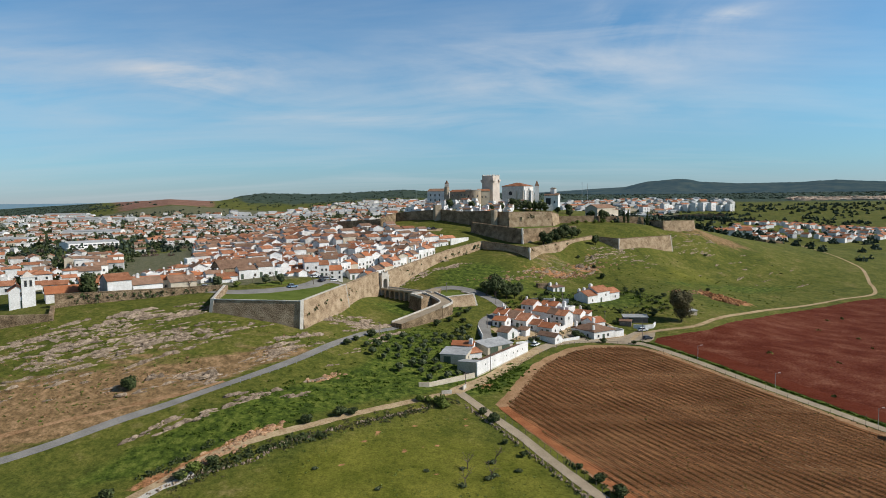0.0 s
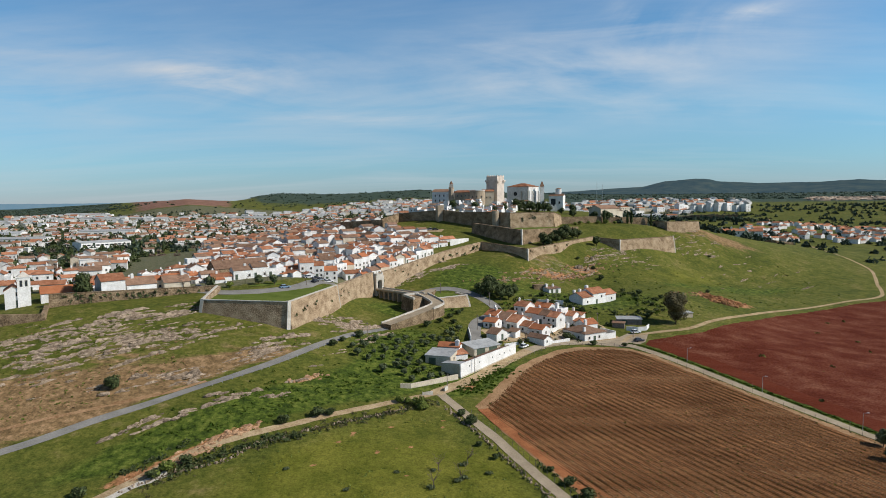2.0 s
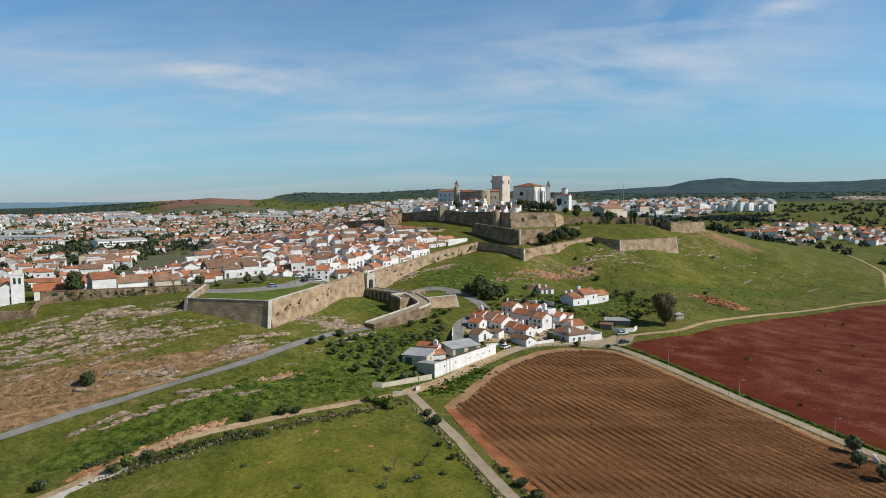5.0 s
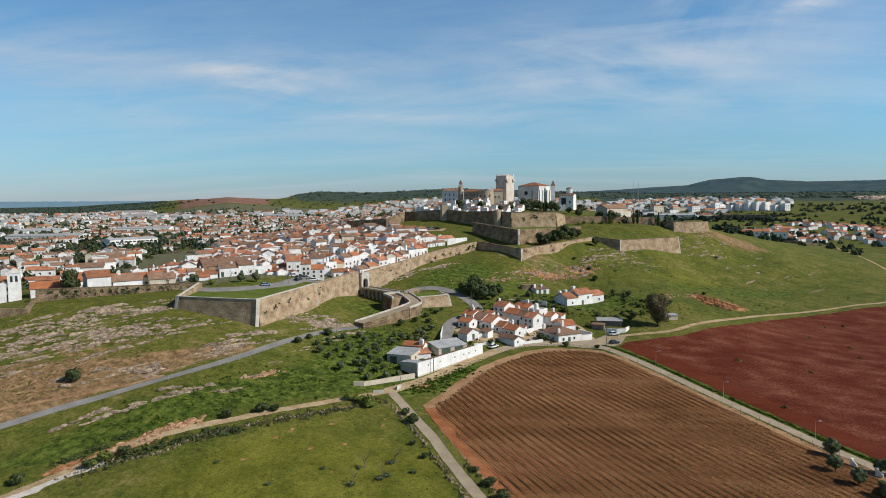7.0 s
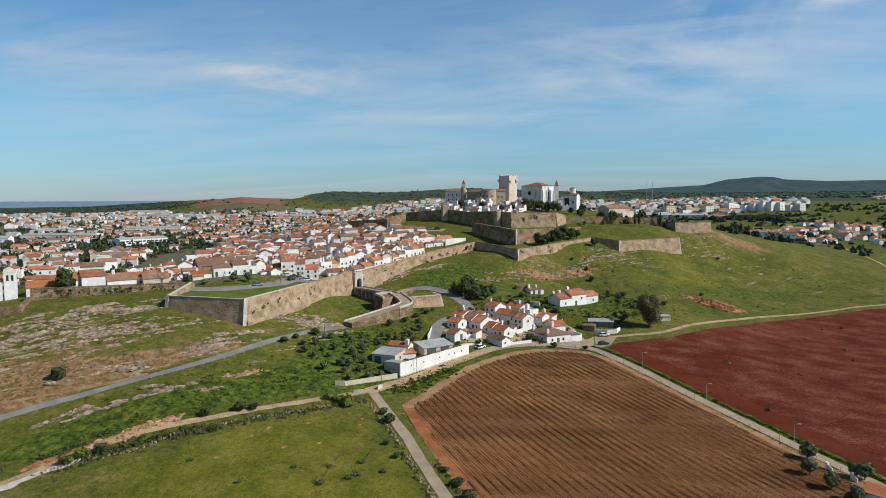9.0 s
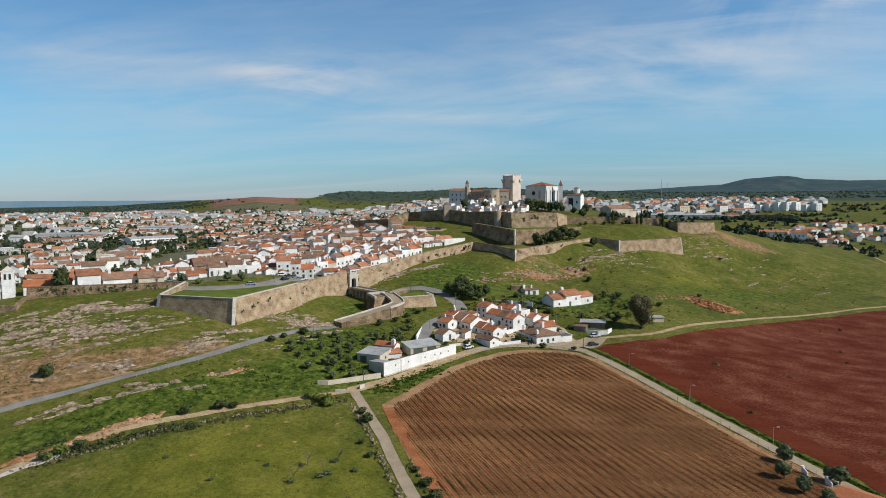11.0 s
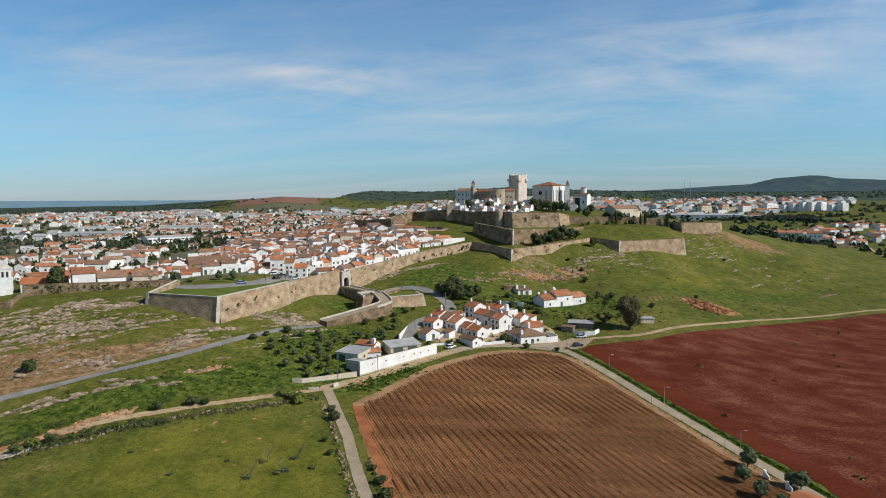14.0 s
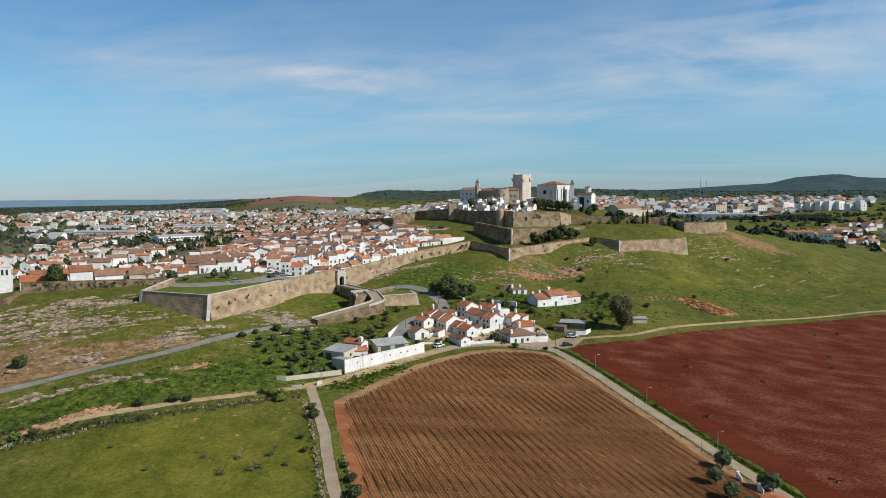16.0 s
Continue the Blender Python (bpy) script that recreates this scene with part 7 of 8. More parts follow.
# ---- vines in rows ----
row_a = radians(-59.5)
rd, rn = np.array((math.cos(row_a), math.sin(row_a))), np.array((-math.sin(row_a), math.cos(row_a)))
v, f, weeds = [], [], []
org = np.array((60.0, 190.0))
ridge_v, ridge_f = [], []
for k in range(-48, 44):
    s = np.arange(-130, 130, 1.15)
    px, py = org[0] + rn[0] * k * 2.3 + rd[0] * s, org[1] + rn[1] * k * 2.3 + rd[1] * s
    ok = inside(VINEYARD, px, py) & (near_line(VINEYARD + VINEYARD[:1], px, py) > 3.2) & (py > 105)
    pz = land(px, py)
    run = []
    for i in range(len(s)):
        if ok[i]:
            run.append(i)
        if ok[i] and rng.random() < 0.97:
            h = rng.uniform(0.25, 0.5)
            c = np.array((px[i], py[i], pz[i])) + (rng.normal(0, 0.06), rng.normal(0, 0.06), 0)
            lean = rng.normal(0, 0.12, 2)
            o = len(v)
            for q, r in ((0.0, 0.06), (h, 0.04)):
                for a in (0, 2.1, 4.2):
                    v.append((c[0] + lean[0] * q + r * math.cos(a), c[1] + lean[1] * q + r * math.sin(a), c[2] + q))
            f += [(o, o + 1, o + 4, o + 3), (o + 1, o + 2, o + 5, o + 4), (o + 2, o, o + 3, o + 5)]
            for sg in (1, -1):
                o = len(v)
                t0 = np.array((c[0] + lean[0] * h, c[1] + lean[1] * h, c[2] + h))
                t1 = t0 + np.array((rd[0], rd[1], 0)) * sg * rng.uniform(0.15, 0.35) + (0, 0, rng.uniform(0, 0.25))
                v += [t0 + (0, 0, 0.05), t0 - (0, 0, 0.06), t1 - (0, 0, 0.05), t1 + (0, 0, 0.03)]
                f.append((o, o + 1, o + 2, o + 3))
            if noise.noise((s[i] / 30, k / 3.1, 9)) + rng.normal(0, 0.25) - (px[i] - 60) / 160 > -0.3:
                weeds.append((px[i] + rng.normal(0, 0.45), py[i] + rng.normal(0, 0.45), rng.uniform(0.2, 0.5)))
        if run and (run[-1] != i or i == len(s) - 1):
            o = len(ridge_v)
            for q in run:
                for off, up in ((-0.4, 0.04), (-0.12, 0.25), (0.12, 0.25), (0.4, 0.04)):
                    j = noise.noise((px[q] * 2, py[q] * 2, off))
                    ridge_v.append((px[q] + rn[0] * (off + 0.12 * j), py[q] + rn[1] * (off + 0.12 * j), pz[q] + 0.06 + up * (1 + 0.5 * j)))
            for q in range(len(run) - 1):
                for e in range(3):
                    a = o + q * 4 + e
                    ridge_f.append((a, a + 4, a + 5, a + 1))
            run = []
# the hoed strips between the rows
v2, f2 = [], []
for k in range(-48, 44):
    s = np.arange(-130, 130, 1.3)
    for half in (0.33, 0.67):
        px, py = org[0] + rn[0] * (k + half) * 2.3 + rd[0] * s, org[1] + rn[1] * (k + half) * 2.3 + rd[1] * s
        ok = inside(VINEYARD, px, py) & (near_line(VINEYARD + VINEYARD[:1], px, py) > 2.6) & (py > 105)
        pz, last = land(px, py), -9
        for i in np.nonzero(ok)[0]:
            j = noise.noise((px[i] / 2, py[i] / 2, half)) + 0.8 * noise.noise((s[i] / 25, k / 2.3, 4))
            o = len(v2)
            for off, up in ((-0.2, 0.05), (0, 0.17 + 0.1 * j), (0.2, 0.05)):
                v2.append((px[i] + rn[0] * (off * (1 + 0.5 * j) + 0.06 * j), py[i] + rn[1] * (off * (1 + 0.5 * j) + 0.06 * j), pz[i] + 0.07 + up))
            if last == i - 1 and j > -0.75:
                f2 += [(o - 3, o - 2, o + 1, o), (o - 2, o - 1, o + 2, o + 1)]
            last = i
tagged(new("vine_furrows", mesh_of("vine_furrows", v2, f2, FURROW, True)), "low hoed furrows between the vine rows", "furrows", kind="stuff")
tagged(new("vines", mesh_of("vines", v, f, TWIG)), "rows of bare pruned vines in brown soil", "vines", kind="stuff")
ridges = new("vine_ridges", mesh_of("vine_ridges", ridge_v, [q[::-1] for q in ridge_f], ROWSOIL, True))
tagged(ridges, "low hoed soil ridges under the vines", "soil ridges", kind="stuff")
brush("vine_weeds", weeds, 0.6, 0.45, WEED, "green weeds along the vine rows", "weeds", per=6)

# ---- rocks ----
def rock_lump(v, f, x, y, z, l, w, h, turn, g):
    n, o, side = 7, len(v), w * g.uniform(-0.25, 0.25)
    c, s = math.cos(turn), math.sin(turn)
    for lev, (k, up) in enumerate(((1.0, -0.4), (0.9, 0.45), (0.45, 1.0))):
        for i in range(n):
            a = 2 * math.pi * i / n + 0.3 * lev
            q = k * g.uniform(0.62, 1.25)
            p, r = l * q * math.cos(a), w * q * math.sin(a)
            r += side * lev
            v.append((x + p * c - r * s, y + p * s + r * c, z + h * up * g.uniform(0.6, 1.3)))
    for lev in range(2):
        for i in range(n):
            a, b = o + lev * n + i, o + lev * n + (i + 1) % n
            f.append((a, b, b + n, a + n))
    f.append([o + 2 * n + i for i in range(n)])


g = np.random.default_rng(5)
v, f = [], []
strata = []
# middle, half length and half width of each stony stretch, how many ledges
for cx, cy, rx, ry, n in ((-85, 216, 50, 8, 95), (-100, 222, 40, 6, 60), (-118, 211, 35, 9, 46), (-62, 196, 30, 4, 26), (-42, 214, 16, 6, 30), (-28, 250, 8, 11, 44), (-112, 186, 25, 8, 18), (-66, 186, 9, 4, 12), (74, 366, 24, 5, 30), (100, 392, 22, 5, 34), (110, 404, 14, 4, 16), (8, 345, 14, 2, 18), (-8, 330, 10, 2, 12), (172, 447, 18, 7, 34), (-50, 178, 16, 2, 7), (-70, 164, 12, 2, 6), (215, 425, 60, 30, 26), (122, 400, 20, 8, 20), (40, 340, 16, 4, 12)):
    a = radians(36)
    for _ in range(n):
        p, q = g.normal(0, rx * 0.6), g.normal(0, ry * 0.75)
        strata.append((cx + p * math.cos(a) - q * math.sin(a), cy + p * math.sin(a) + q * math.cos(a)))
sx, sy = np.array([q[0] for q in strata]), np.array([q[1] for q in strata])
ok = (near_line(MAIN_ROAD, sx, sy) > 3.4) & (near_line(LOWER_TRACK, sx, sy) > 3) & ~inside([(-83, 266), (-80, 233), (-45, 222), (-31, 266), (-33, 285)], sx, sy)
for x, y in zip(sx[ok], sy[ok]):
    s = min(1.4, g.lognormal(-0.5, 0.45)) * (1.0 if x < 0 else 0.8)
    turn, run, bands = radians(38 + g.normal(0, 7)), g.uniform(2.0, 6.5) * s, int(g.integers(1, 4))
    for k in range(bands):
        off, head = (k - bands / 2) * 0.9 * s + g.normal(0, 0.15), g.normal(0, run * 0.3)
        for _ in range(int(g.integers(4, 10))):
            q = head + g.uniform(-run, run)
            xx, yy = x + q * math.cos(turn) - off * math.sin(turn), y + q * math.sin(turn) + off * math.cos(turn)
            k2 = s * g.uniform(0.4, 1.0)
            rock_lump(v, f, xx, yy, ground(xx, yy) + 0.02, k2 * g.uniform(0.9, 2.6), k2 * g.uniform(0.2, 0.5), k2 * g.uniform(0.25, 0.8), turn + g.normal(0, 0.1), g)
tagged(new("rock_outcrops", mesh_of("rock_outcrops", v, f, ROCK)), "weathered grey rock ledges breaking through the turf", "rocks", kind="stuff")
for x, y, l, w, h in ((-65, 192.5, 3.4, 1.6, 1.5), (-72, 191, 1.4, 0.8, 0.9), (-80.5, 188.5, 2.2, 0.8, 1.1), (-78, 190, 1.6, 0.6, 1.0), (-54, 180, 2.6, 0.8, 0.8), (-84, 179.5, 2.0, 1.2, 0.8), (-33.5, 195.0, 3.6, 0.8, 0.5), (0.5, 351, 8.5, 1.3, 1.4), (-38, 246, 3.5, 1.2, 1.4), (-25.5, 256.5, 3.0, 1.1, 1.3), (84, 375, 2.6, 1.1, 2.0), (88, 373.5, 2.0, 1.0, 1.6), (94, 387, 2.8, 1.2, 1.6)):
    rv, rf = [], []
    for k in range(4):
        rock_lump(rv, rf, g.normal(0, l * 0.35), g.normal(0, w * 0.3), 0.1, l * g.uniform(0.4, 0.8), w * g.uniform(0.5, 0.9), h * g.uniform(0.5, 1.0), g.normal(0, 0.25), g)
    ob = new("boulder", mesh_of("boulder", rv, rf, ROCK))
    ob.matrix_world = pose(x, y, ground(x, y), 0, 0, 34)
    tagged(ob, "weathered grey-brown boulder in the turf", "rock", "boulders")

# tufts that grow out of the old walls
g = np.random.default_rng(11)
v, f = [], []
for a, b, n in (((-35, 269.6, 30), (-26.6, 307, 31), 9), ((-21.3, 312, 30.5), (29.6, 392.3, 39), 26), ((-44.5, 228.5, 29), (-35, 269.6, 30), 5), ((54, 367, 37), (100.5, 416, 40), 16), ((50.5, 436, 55), (80, 444.5, 55), 14), ((-130, 240.0, 32.0), (-83, 261.8, 31.2), 150)):
    a, b = np.array(a), np.array(b)
    d = (b - a)[:2] / np.linalg.norm((b - a)[:2])
    out = np.array((d[1], -d[0]))
    for _ in range(n):
        q = a + (b - a) * g.random()
        drop = g.uniform(0.3, 4.5)
        p0 = np.array((q[0] + out[0] * (0.1 * drop + 0.2), q[1] + out[1] * (0.1 * drop + 0.2), q[2] - drop))
        s = g.uniform(0.3, 0.8)
        for _ in range(12):
            p1, u, w = p0 + g.normal(0, s * 0.5, 3), g.normal(0, s * 0.4, 3), g.normal(0, s * 0.4, 3)
            o = len(v)
            v += [p1 - u, p1 + w, p1 + u, p1 - w]
            f.append((o, o + 1, o + 2, o + 3))
tagged(new("wall_weeds", mesh_of("wall_weeds", v, f, LEAF)), "dark tufts growing out of the old walls", "weeds", kind="stuff")

# tufts over the pastures
def tufts(name, poly, n, size, mat, label, blades=7):
    xs, ys = [q[0] for q in poly], [q[1] for q in poly]
    x, y = rng.uniform(min(xs), max(xs), n), rng.uniform(min(ys), max(ys), n)
    k = inside(poly, x, y) & (near_line(MAIN_ROAD, x, y) > 3) & (near_line(RIGHT_TRACK, x, y) > 3) & (near_line(VILLAGE_ROAD, x, y) > 4) & (near_line(LOWER_TRACK, x, y) > 2.5)
    k &= np.array([noise.noise((a / 18, b / 18, size)) > -0.12 for a, b in zip(x, y)])
    brush(name, [(a, b, size * rng.uniform(0.4, 1.5)) for a, b in zip(x[k], y[k])], 0.45, 0.7, mat, label, "grass", per=blades)


HILL = [(45, 300), (65, 350), (120, 400), (160, 428), (230, 470), (270, 430), (230, 380), (160, 332), (115, 290), (70, 295)]
tufts("hill_tufts", HILL, 1600, 0.5, LAWN, "coarse green tufts on the hillside")
tufts("hill_scrub", HILL, 150, 0.7, LEAF, "low dark scrub on the hillside")
STONY = [(-160, 190), (-100, 165), (-40, 210), (-26, 235), (-46, 222), (-80, 232), (-125, 225)]
tufts("stony_tufts", STONY, 1500, 0.4, LAWN, "coarse green tufts between the rocks")
tufts("stony_dry_tufts", STONY, 900, 0.4, MARGIN, "dry brown tufts between the rocks")
tufts("pasture_tufts", [(-50, 148), (-8, 180), (4, 188), (28, 145), (30, 120), (-60, 120)], 900, 0.35, FRESH, "yellow-green tufts in the pasture", 4)
tufts("grove_grass", [(-24, 222), (-9, 204), (11, 211), (20, 274), (-8, 255)], 1100, 0.5, LAWN, "rank green grass under the olives")

# red spoil of an old digging on the slope
v, f = [], []
g = np.random.default_rng(21)
for j in range(6):
    for i in range(13 - j):
        x, y = 143 + i * 1.55 - j * 0.2 + g.normal(0, 0.3), 351 - i * 0.8 - j * 3.3 + i * j * 0.06 + g.normal(0, 0.3)
        rock_lump(v, f, x, y, ground(x, y) + 0.1, g.uniform(0.9, 1.6), g.uniform(0.4, 0.8), g.uniform(0.4, 1.1), radians(-28 + g.normal(0, 8)), g)
ledge_v, ledge_f = [], []
for x, y, rx, ry, n in ((66, 358, 12, 2.6, 60), (88, 375, 9, 3.0, 50), (80, 363, 8, 2.0, 30), (36, 336, 8, 1.6, 26), (131, 340.5, 6, 2.5, 24)):
    for _ in range(n):
        xx, yy = x + g.normal(0, rx) , y + g.normal(0, ry)
        yy += (xx - x) * 0.45
        rock_lump(ledge_v, ledge_f, xx, yy, ground(xx, yy), g.uniform(0.5, 1.5), g.uniform(0.25, 0.6), g.uniform(0.2, 0.8), radians(25 + g.normal(0, 12)), g)
bank_v, bank_f = [], []
for x, y, n in ((-46, 161.5, 90), (-54, 152.5, 36), (-32.3, 196.3, 30)):
    for _ in range(n):
        q = g.normal(0, 5 if n != 30 else 2.6)
        xx, yy = x + q * 0.75 + g.normal(0, 0.7), y + q * 0.66 + g.normal(0, 0.7)
        rock_lump(bank_v, bank_f, xx, yy, ground(xx, yy), g.uniform(0.4, 1.1), g.uniform(0.2, 0.5), g.uniform(0.15, 0.5), radians(41 + g.normal(0, 16)), g)
tagged(new("earth_bank", mesh_of("earth_bank", bank_v, bank_f, BANK)), "eroded pale orange earth bank beside the track", "earth bank", kind="stuff")
tagged(new("slope_ledges", mesh_of("slope_ledges", ledge_v, ledge_f, BROWNROCK)), "rusty brown rock ledges on the grassy slope", "rocks", kind="stuff")
tagged(new("earth_ridges", mesh_of("earth_ridges", v, f, EARTH)), "crumbling banks of orange-red earth", "earth bank", kind="stuff")
tufts("red_field_weeds", [(100, 240), (140, 172), (300, 100), (330, 300), (250, 372), (130, 285)], 110, 0.9, WEED, "scattered weeds in the ploughed field", 9)


# ---- lamps, poles, cars, gateposts ----
def street_lamp(x, y, turn, h=5.0):
    ob = thing("street_lamp", pose(x, y, ground(x, y), 0, 0, turn), "thin grey steel street lamp beside the lane", "street lamp", "street lamps")
    part("post", tube(bmesh.new(), (0, 0, -0.3), (0, 0, h), 0.09, 0.055, 8), METAL, ob)
    part("arm", tube(bmesh.new(), (0, 0, h), (0.9, 0, h + 0.25), 0.04, 0.035, 6), METAL, ob)
    part("lamp_head", hull(bmesh.new(), [(0.7, -0.14, h + 0.18), (1.5, -0.12, h + 0.3), (1.5, 0.12, h + 0.3), (0.7, 0.14, h + 0.18)], [(0.75, -0.09, h + 0.36), (1.45, -0.08, h + 0.42), (1.45, 0.08, h + 0.42), (0.75, 0.09, h + 0.36)]), WHITE, ob)
    return ob


for x, y in ((123.8, 180.6), (109.3, 208.8), (95.2, 236.0)):
    street_lamp(x, y, -28)


def pole(x, y, h=7.5):
    ob = thing("utility_pole", pose(x, y, ground(x, y)), "weathered wooden utility pole", "pole", "utility poles")
    part("post", tube(bmesh.new(), (0, 0, -0.5), (0, 0, h), 0.14, 0.09, 8), POLE, ob)
    part("crossarm", box(bmesh.new(), -0.5, -0.06, h - 0.5, 0.5, 0.06, h - 0.35), POLE, ob)
    return ob


for x, y, h in ((81.3, 255.6, 8.5), (58.2, 296.5, 8), (72, 276, 8), (9.5, 199.5, 5), (28.4, 296.8, 6), (21.5, 262, 6), (-19.5, 240.2, 5), (6.5, 305, 6), (50, 292, 6), (18.5, 214.5, 6)):
    pole(x, y, h)
fence = thing("vineyard_fence", pose(0, 0, 0), "row of grey fence posts along the vineyard", "fence")
p = smooth_line(RIGHT_ROAD[1:-1], 3.4)
d = np.gradient(p, axis=0)
d /= np.linalg.norm(d, axis=1)[:, None]
for i, (q, e) in enumerate(zip(p, d)):
    x, y = q[0] + e[1] * 2.6, q[1] - e[0] * 2.6
    z = ground(x, y)
    h = 3.6 if i % 9 == 4 else 1.2
    part("post", tube(bmesh.new(), (x, y, z - 0.3), (x, y, z + h), 0.05, 0.045, 5), POLE, fence)

lane_fence = thing("lane_fence", pose(0, 0, 0), "row of grey wooden fence posts along the lane", "fence")
p = smooth_line(DOWN_ROAD[1:-1], 2.6)
d = np.gradient(p, axis=0)
d /= np.linalg.norm(d, axis=1)[:, None]
for q, e in zip(p, d):
    for off, h in ((1.9, 1.3), (-2.4, 1.1)):
        x, y = q[0] - e[1] * off, q[1] + e[0] * off
        z = ground(x, y)
        part("post", tube(bmesh.new(), (x, y, z - 0.3), (x, y, z + h), 0.06, 0.05, 5), POLE, lane_fence)
front_fence = thing("front_fence", pose(0, 0, 0), "dark posts and rail between road and vineyard", "fence")
p = smooth_line([(30, 226), (38, 236), (46, 246), (54, 251.8), (64, 255), (74, 255)], 2.4)
posts = [(x, y, ground(x, y)) for x, y in p]
for x, y, z in posts:
    part("post", tube(bmesh.new(), (x, y, z - 0.3), (x, y, z + 1.0), 0.06, 0.05, 5), POLE, front_fence)
for a, b in zip(posts[:-1], posts[1:]):
    part("rail", tube(bmesh.new(), (a[0], a[1], a[2] + 0.85), (b[0], b[1], b[2] + 0.85), 0.035, 0.035, 4), POLE, front_fence)
for x, y in ((125.0, 164.8), (128.4, 160.0)):
    gp = thing("gate_pillar", pose(x, y, ground(x, y), 0, 0, -62) @ Matrix.Scale(0.75, 4), "whitewashed curved gate pillar beside the lane", "gate pillar", "gate pillars")
    part("pillar", box(bmesh.new(), -0.35, -0.35, -0.4, 0.35, 0.35, 2.4), WHITE, gp)
    part("wing", hull(bmesh.new(), [(0.35, -0.15, -0.4), (1.9, -0.15, -0.4), (1.9, 0.15, -0.4), (0.35, 0.15, -0.4)], [(0.35, -0.15, 2.1), (1.9, -0.15, 1.1), (1.9, 0.15, 1.1), (0.35, 0.15, 2.1)]), WHITE, gp)
    part("cap", box(bmesh.new(), -0.45, -0.45, 2.4, 0.45, 0.45, 2.6), WHITE, gp)
house("lane_house", pose(125.2, 149.2, -1.2, 0, 0, -46), 11, 7, 2.7, "low house with a pale orange roof by the lane", roof="x", rise=1.0, tiles=BRIGHTTILE, category="house")
for a, b, s in (((2.2, 193.4), (5.2, 194.2), 1.1), ((8.8, 197.6), (9.8, 199.6), 1.3)):
    house_on("bridge_parapet", a, b, 0.35, s, "short pale stone parapet at the crossroads", roof="none", wall=QUOIN, category="parapet", down=0.6)


def car(x, y, turn, paint, label, z=None):
    ob = thing("car", pose(x, y, z if z is not None else ground(x, y) + 0.1, 0, 0, turn), label, "car", "parked cars")
    bm = hull(bmesh.new(), [(-2.05, -0.82, 0.28), (2.05, -0.82, 0.28), (2.05, 0.82, 0.28), (-2.05, 0.82, 0.28)], [(-2.1, -0.84, 0.78), (2.1, -0.8, 0.72), (2.1, 0.8, 0.72), (-2.1, 0.84, 0.78)])
    part("body", bm, paint, ob)
    part("cabin", hull(bmesh.new(), [(-1.9, -0.78, 0.78), (1.0, -0.78, 0.76), (1.0, 0.78, 0.76), (-1.9, 0.78, 0.78)], [(-1.4, -0.62, 1.4), (0.3, -0.62, 1.42), (0.3, 0.62, 1.42), (-1.4, 0.62, 1.4)]), GLASS, ob)
    part("roof", hull(bmesh.new(), [(-1.4, -0.63, 1.4), (0.3, -0.63, 1.42), (0.3, 0.63, 1.42), (-1.4, 0.63, 1.4)], [(-1.3, -0.55, 1.48), (0.2, -0.55, 1.49), (0.2, 0.55, 1.49), (-1.3, 0.55, 1.48)]), paint, ob)
    for wx in (-1.3, 1.3):
        for wy in (-0.8, 0.8):
            part("wheel", tube(bmesh.new(), (wx, wy - 0.1, 0.31), (wx, wy + 0.1, 0.31), 0.31, 0.31, 12), GLASS, ob)
    return ob


PAINTS = [material("car_white", (0.7, 0.7, 0.7), (0.75, 0.75, 0.75), 5, 0.3), material("car_silver", (0.35, 0.38, 0.42), (0.4, 0.43, 0.47), 5, 0.3, metal=0.4), material("car_dark", (0.03, 0.03, 0.04), (0.05, 0.05, 0.06), 5, 0.3), material("car_blue", (0.2, 0.3, 0.42), (0.25, 0.35, 0.47), 5, 0.3)]
NAMES = ["parked white car", "parked silver car", "parked black car", "parked pale blue car"]
for x, y, t, k in ((87.5, 274.2, 10, 0), (85.6, 262.6, 20, 2), (38.2, 246.6, 50, 0), (-57, 272.5, 35, 3), (-47.5, 287.5, 70, 2), (-90, 266.5, 5, 1), (-52, 296, 30, 0), (-49.5, 297.5, 30, 2), (-47, 299, 30, 1), (-44, 301, 30, 0), (-7, 446, -10, 0), (-4, 445, -10, 1), (-1, 444, -12, 0), (2, 443, -12, 2), (-12, 440, 5, 0)):
    car(x, y, t, PAINTS[k], NAMES[k] + " on worn asphalt")
strip("road_terrace", [(-112, 262), (-96, 264), (-80, 259.5), (-68, 262.5), (-58.5, 269), (-51.5, 278), (-47, 290), (-40, 303)], 6.0, ASPHALT, "grey asphalt street behind the bastion", "road", 0.12)

# ---- masts on the ridge ----
for x, y, h in ((430, 1890, 62), (445, 1890, 56), (-36, 1850, 40)):
    z = ground(x, y)
    ob = thing("radio_mast", pose(x, y, z), "thin lattice radio mast on the ridge", "mast", "masts")
    part("mast", tube(bmesh.new(), (0, 0, -1), (0, 0, h), 0.7, 0.4, 4), METAL, ob)
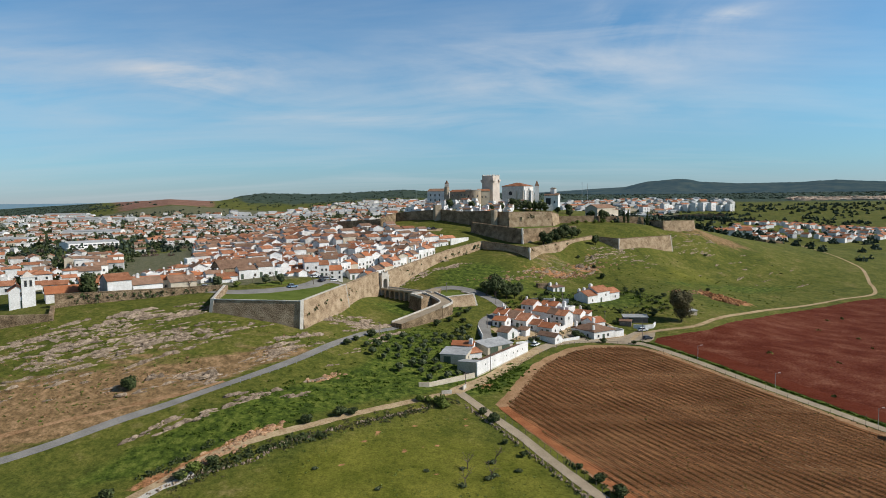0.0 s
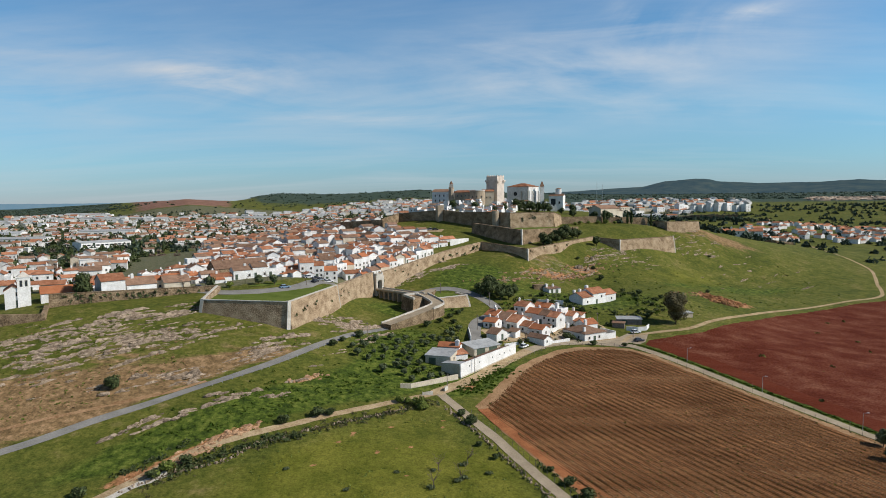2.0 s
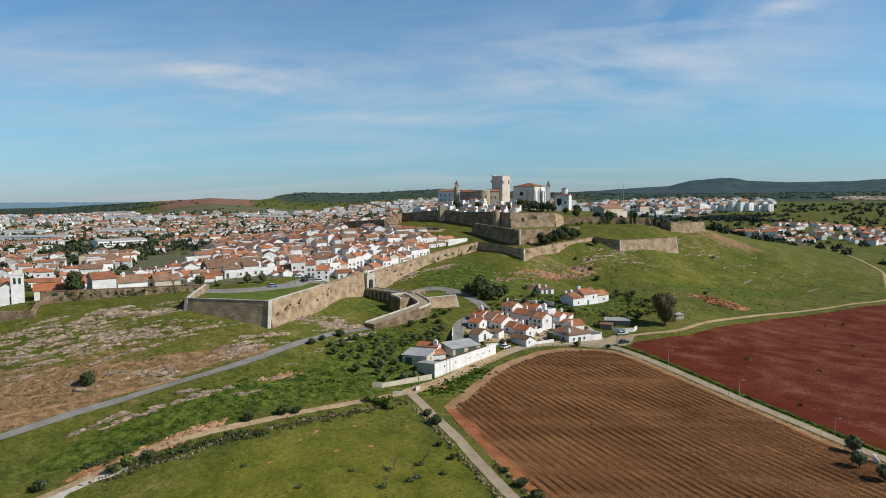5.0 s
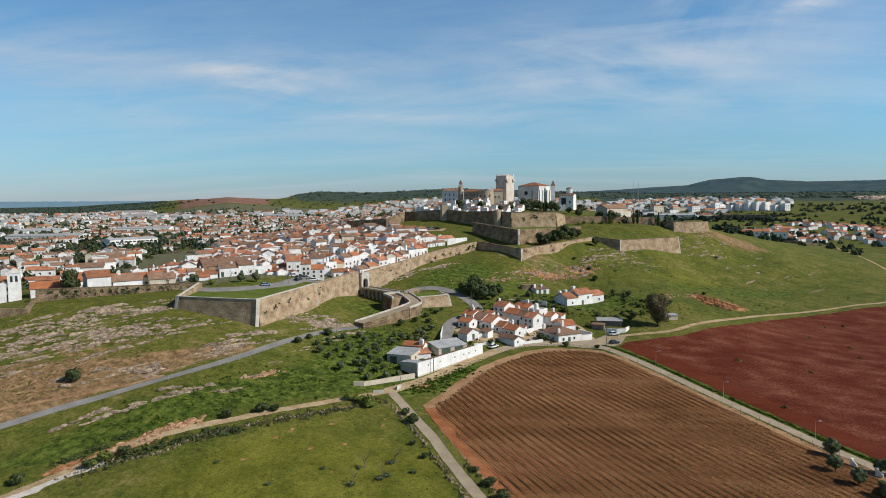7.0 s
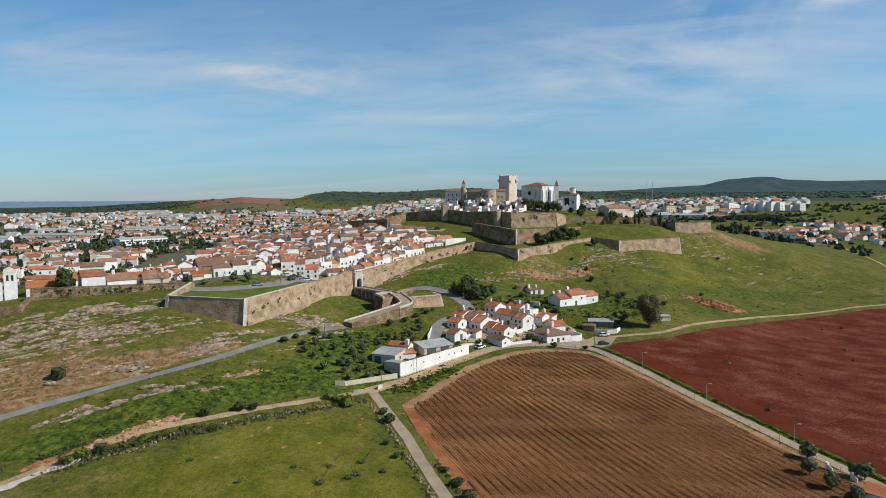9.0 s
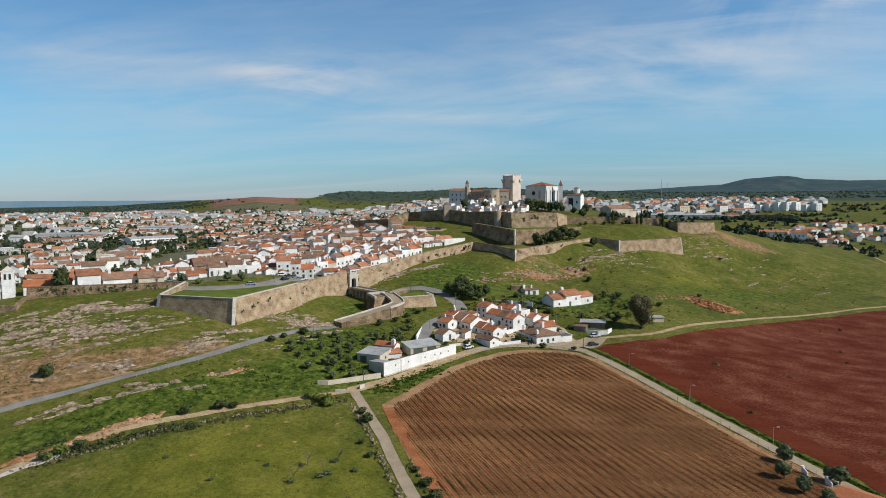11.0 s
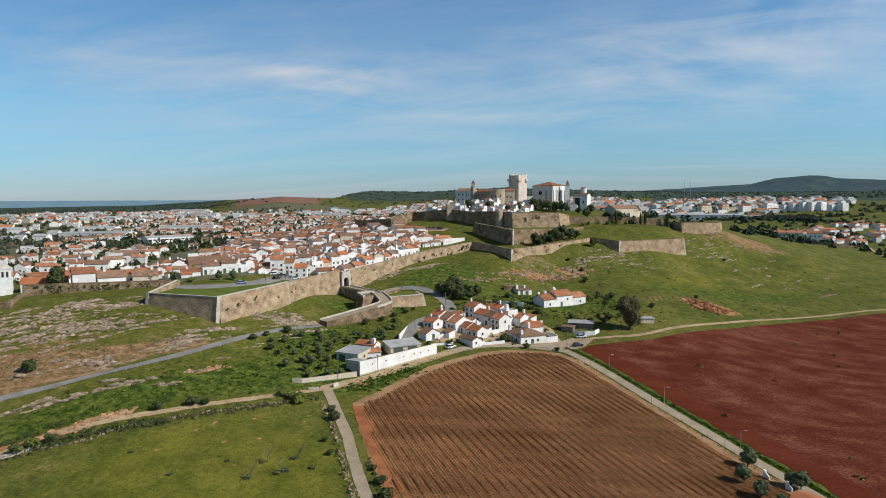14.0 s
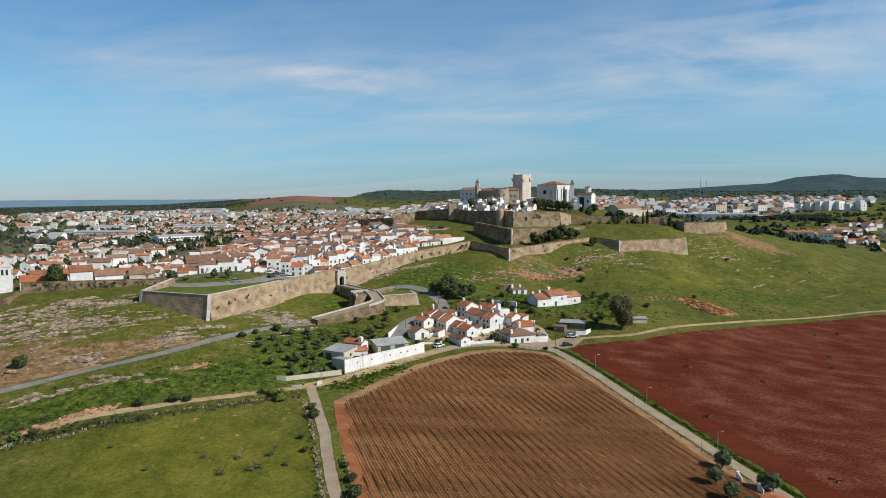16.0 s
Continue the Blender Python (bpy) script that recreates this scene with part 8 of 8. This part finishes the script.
# the quarry
v, f = [], []
SPOIL = material("marble_spoil", (0.2, 0.13, 0.08), (0.5, 0.42, 0.34), 30.0, 0.9, 0.0, 6, 0.3)
for _ in range(300):
    b, d = rng.uniform(27.5, 34), rng.uniform(2050, 2500)
    x, y = 43 + d * math.sin(radians(b)), d * math.cos(radians(b))
    rock_lump(v, f, x, y, ground(x, y) + 1, rng.uniform(6, 24), rng.uniform(5, 12), rng.uniform(1.5, 5), rng.uniform(0, 3), g)
tagged(new("quarry_heaps", mesh_of("quarry_heaps", v, f, SPOIL)), "pale marble spoil heaps of a far quarry", "quarry", kind="stuff")

# the green island in the street behind the bastion
isl = [(-65 + 6.5 * math.cos(a * 0.4) * 0.9 + 2 * math.sin(a * 0.4), 274 + 3.2 * math.sin(a * 0.4) + 3.0 * math.cos(a * 0.4)) for a in range(16)]
sheet("street_island", isl, LAWN, "green island in the street", "lawn", 2.0, 0.2)

strip("parking", [(-15, 440), (-8, 443.5), (0, 442), (7, 440)], 8.0, DIRT, "tan dirt parking strip under the inner wall", "parking", 0.08, 0.3)

# ---- rubble walls and roadside posts ----
g = np.random.default_rng(31)
v, f = [], []
runs = [[(-62, 141), (-53.8, 147.6), (-43.2, 152.3), (-37.1, 159.6), (-30.7, 163.1), (-22.6, 169.6), (-11, 177), (-2, 183.5)], [(9, 186), (12.4, 180), (19, 168), (25, 155), (31, 143), (44.6, 117)]]
for line in runs:
    for x, y in smooth_line(line, 0.4):
        if noise.noise((x / 6, y / 6, 2)) > -0.2:
            xx, yy = x + g.normal(0, 0.35), y + g.normal(0, 0.35)
            rock_lump(v, f, xx, yy, ground(xx, yy), g.uniform(0.2, 0.5), g.uniform(0.15, 0.35), g.uniform(0.2, 0.5), g.uniform(0, 3), g)
tagged(new("rubble_wall", mesh_of("rubble_wall", v, f, ROCK)), "tumbled dry-stone wall round the pasture", "wall", kind="stuff")
rail = thing("roadside_fence", pose(0, 0, 0), "row of thin grey posts beside the road", "fence")
p = smooth_line(MAIN_ROAD[5:12], 3.0)
d = np.gradient(p, axis=0)
d /= np.linalg.norm(d, axis=1)[:, None]
for q, e in zip(p, d):
    x, y = q[0] + e[1] * 1.9, q[1] - e[0] * 1.9
    z = ground(x, y)
    part("post", tube(bmesh.new(), (x, y, z - 0.3), (x, y, z + 0.95), 0.07, 0.06, 5), METAL, rail)
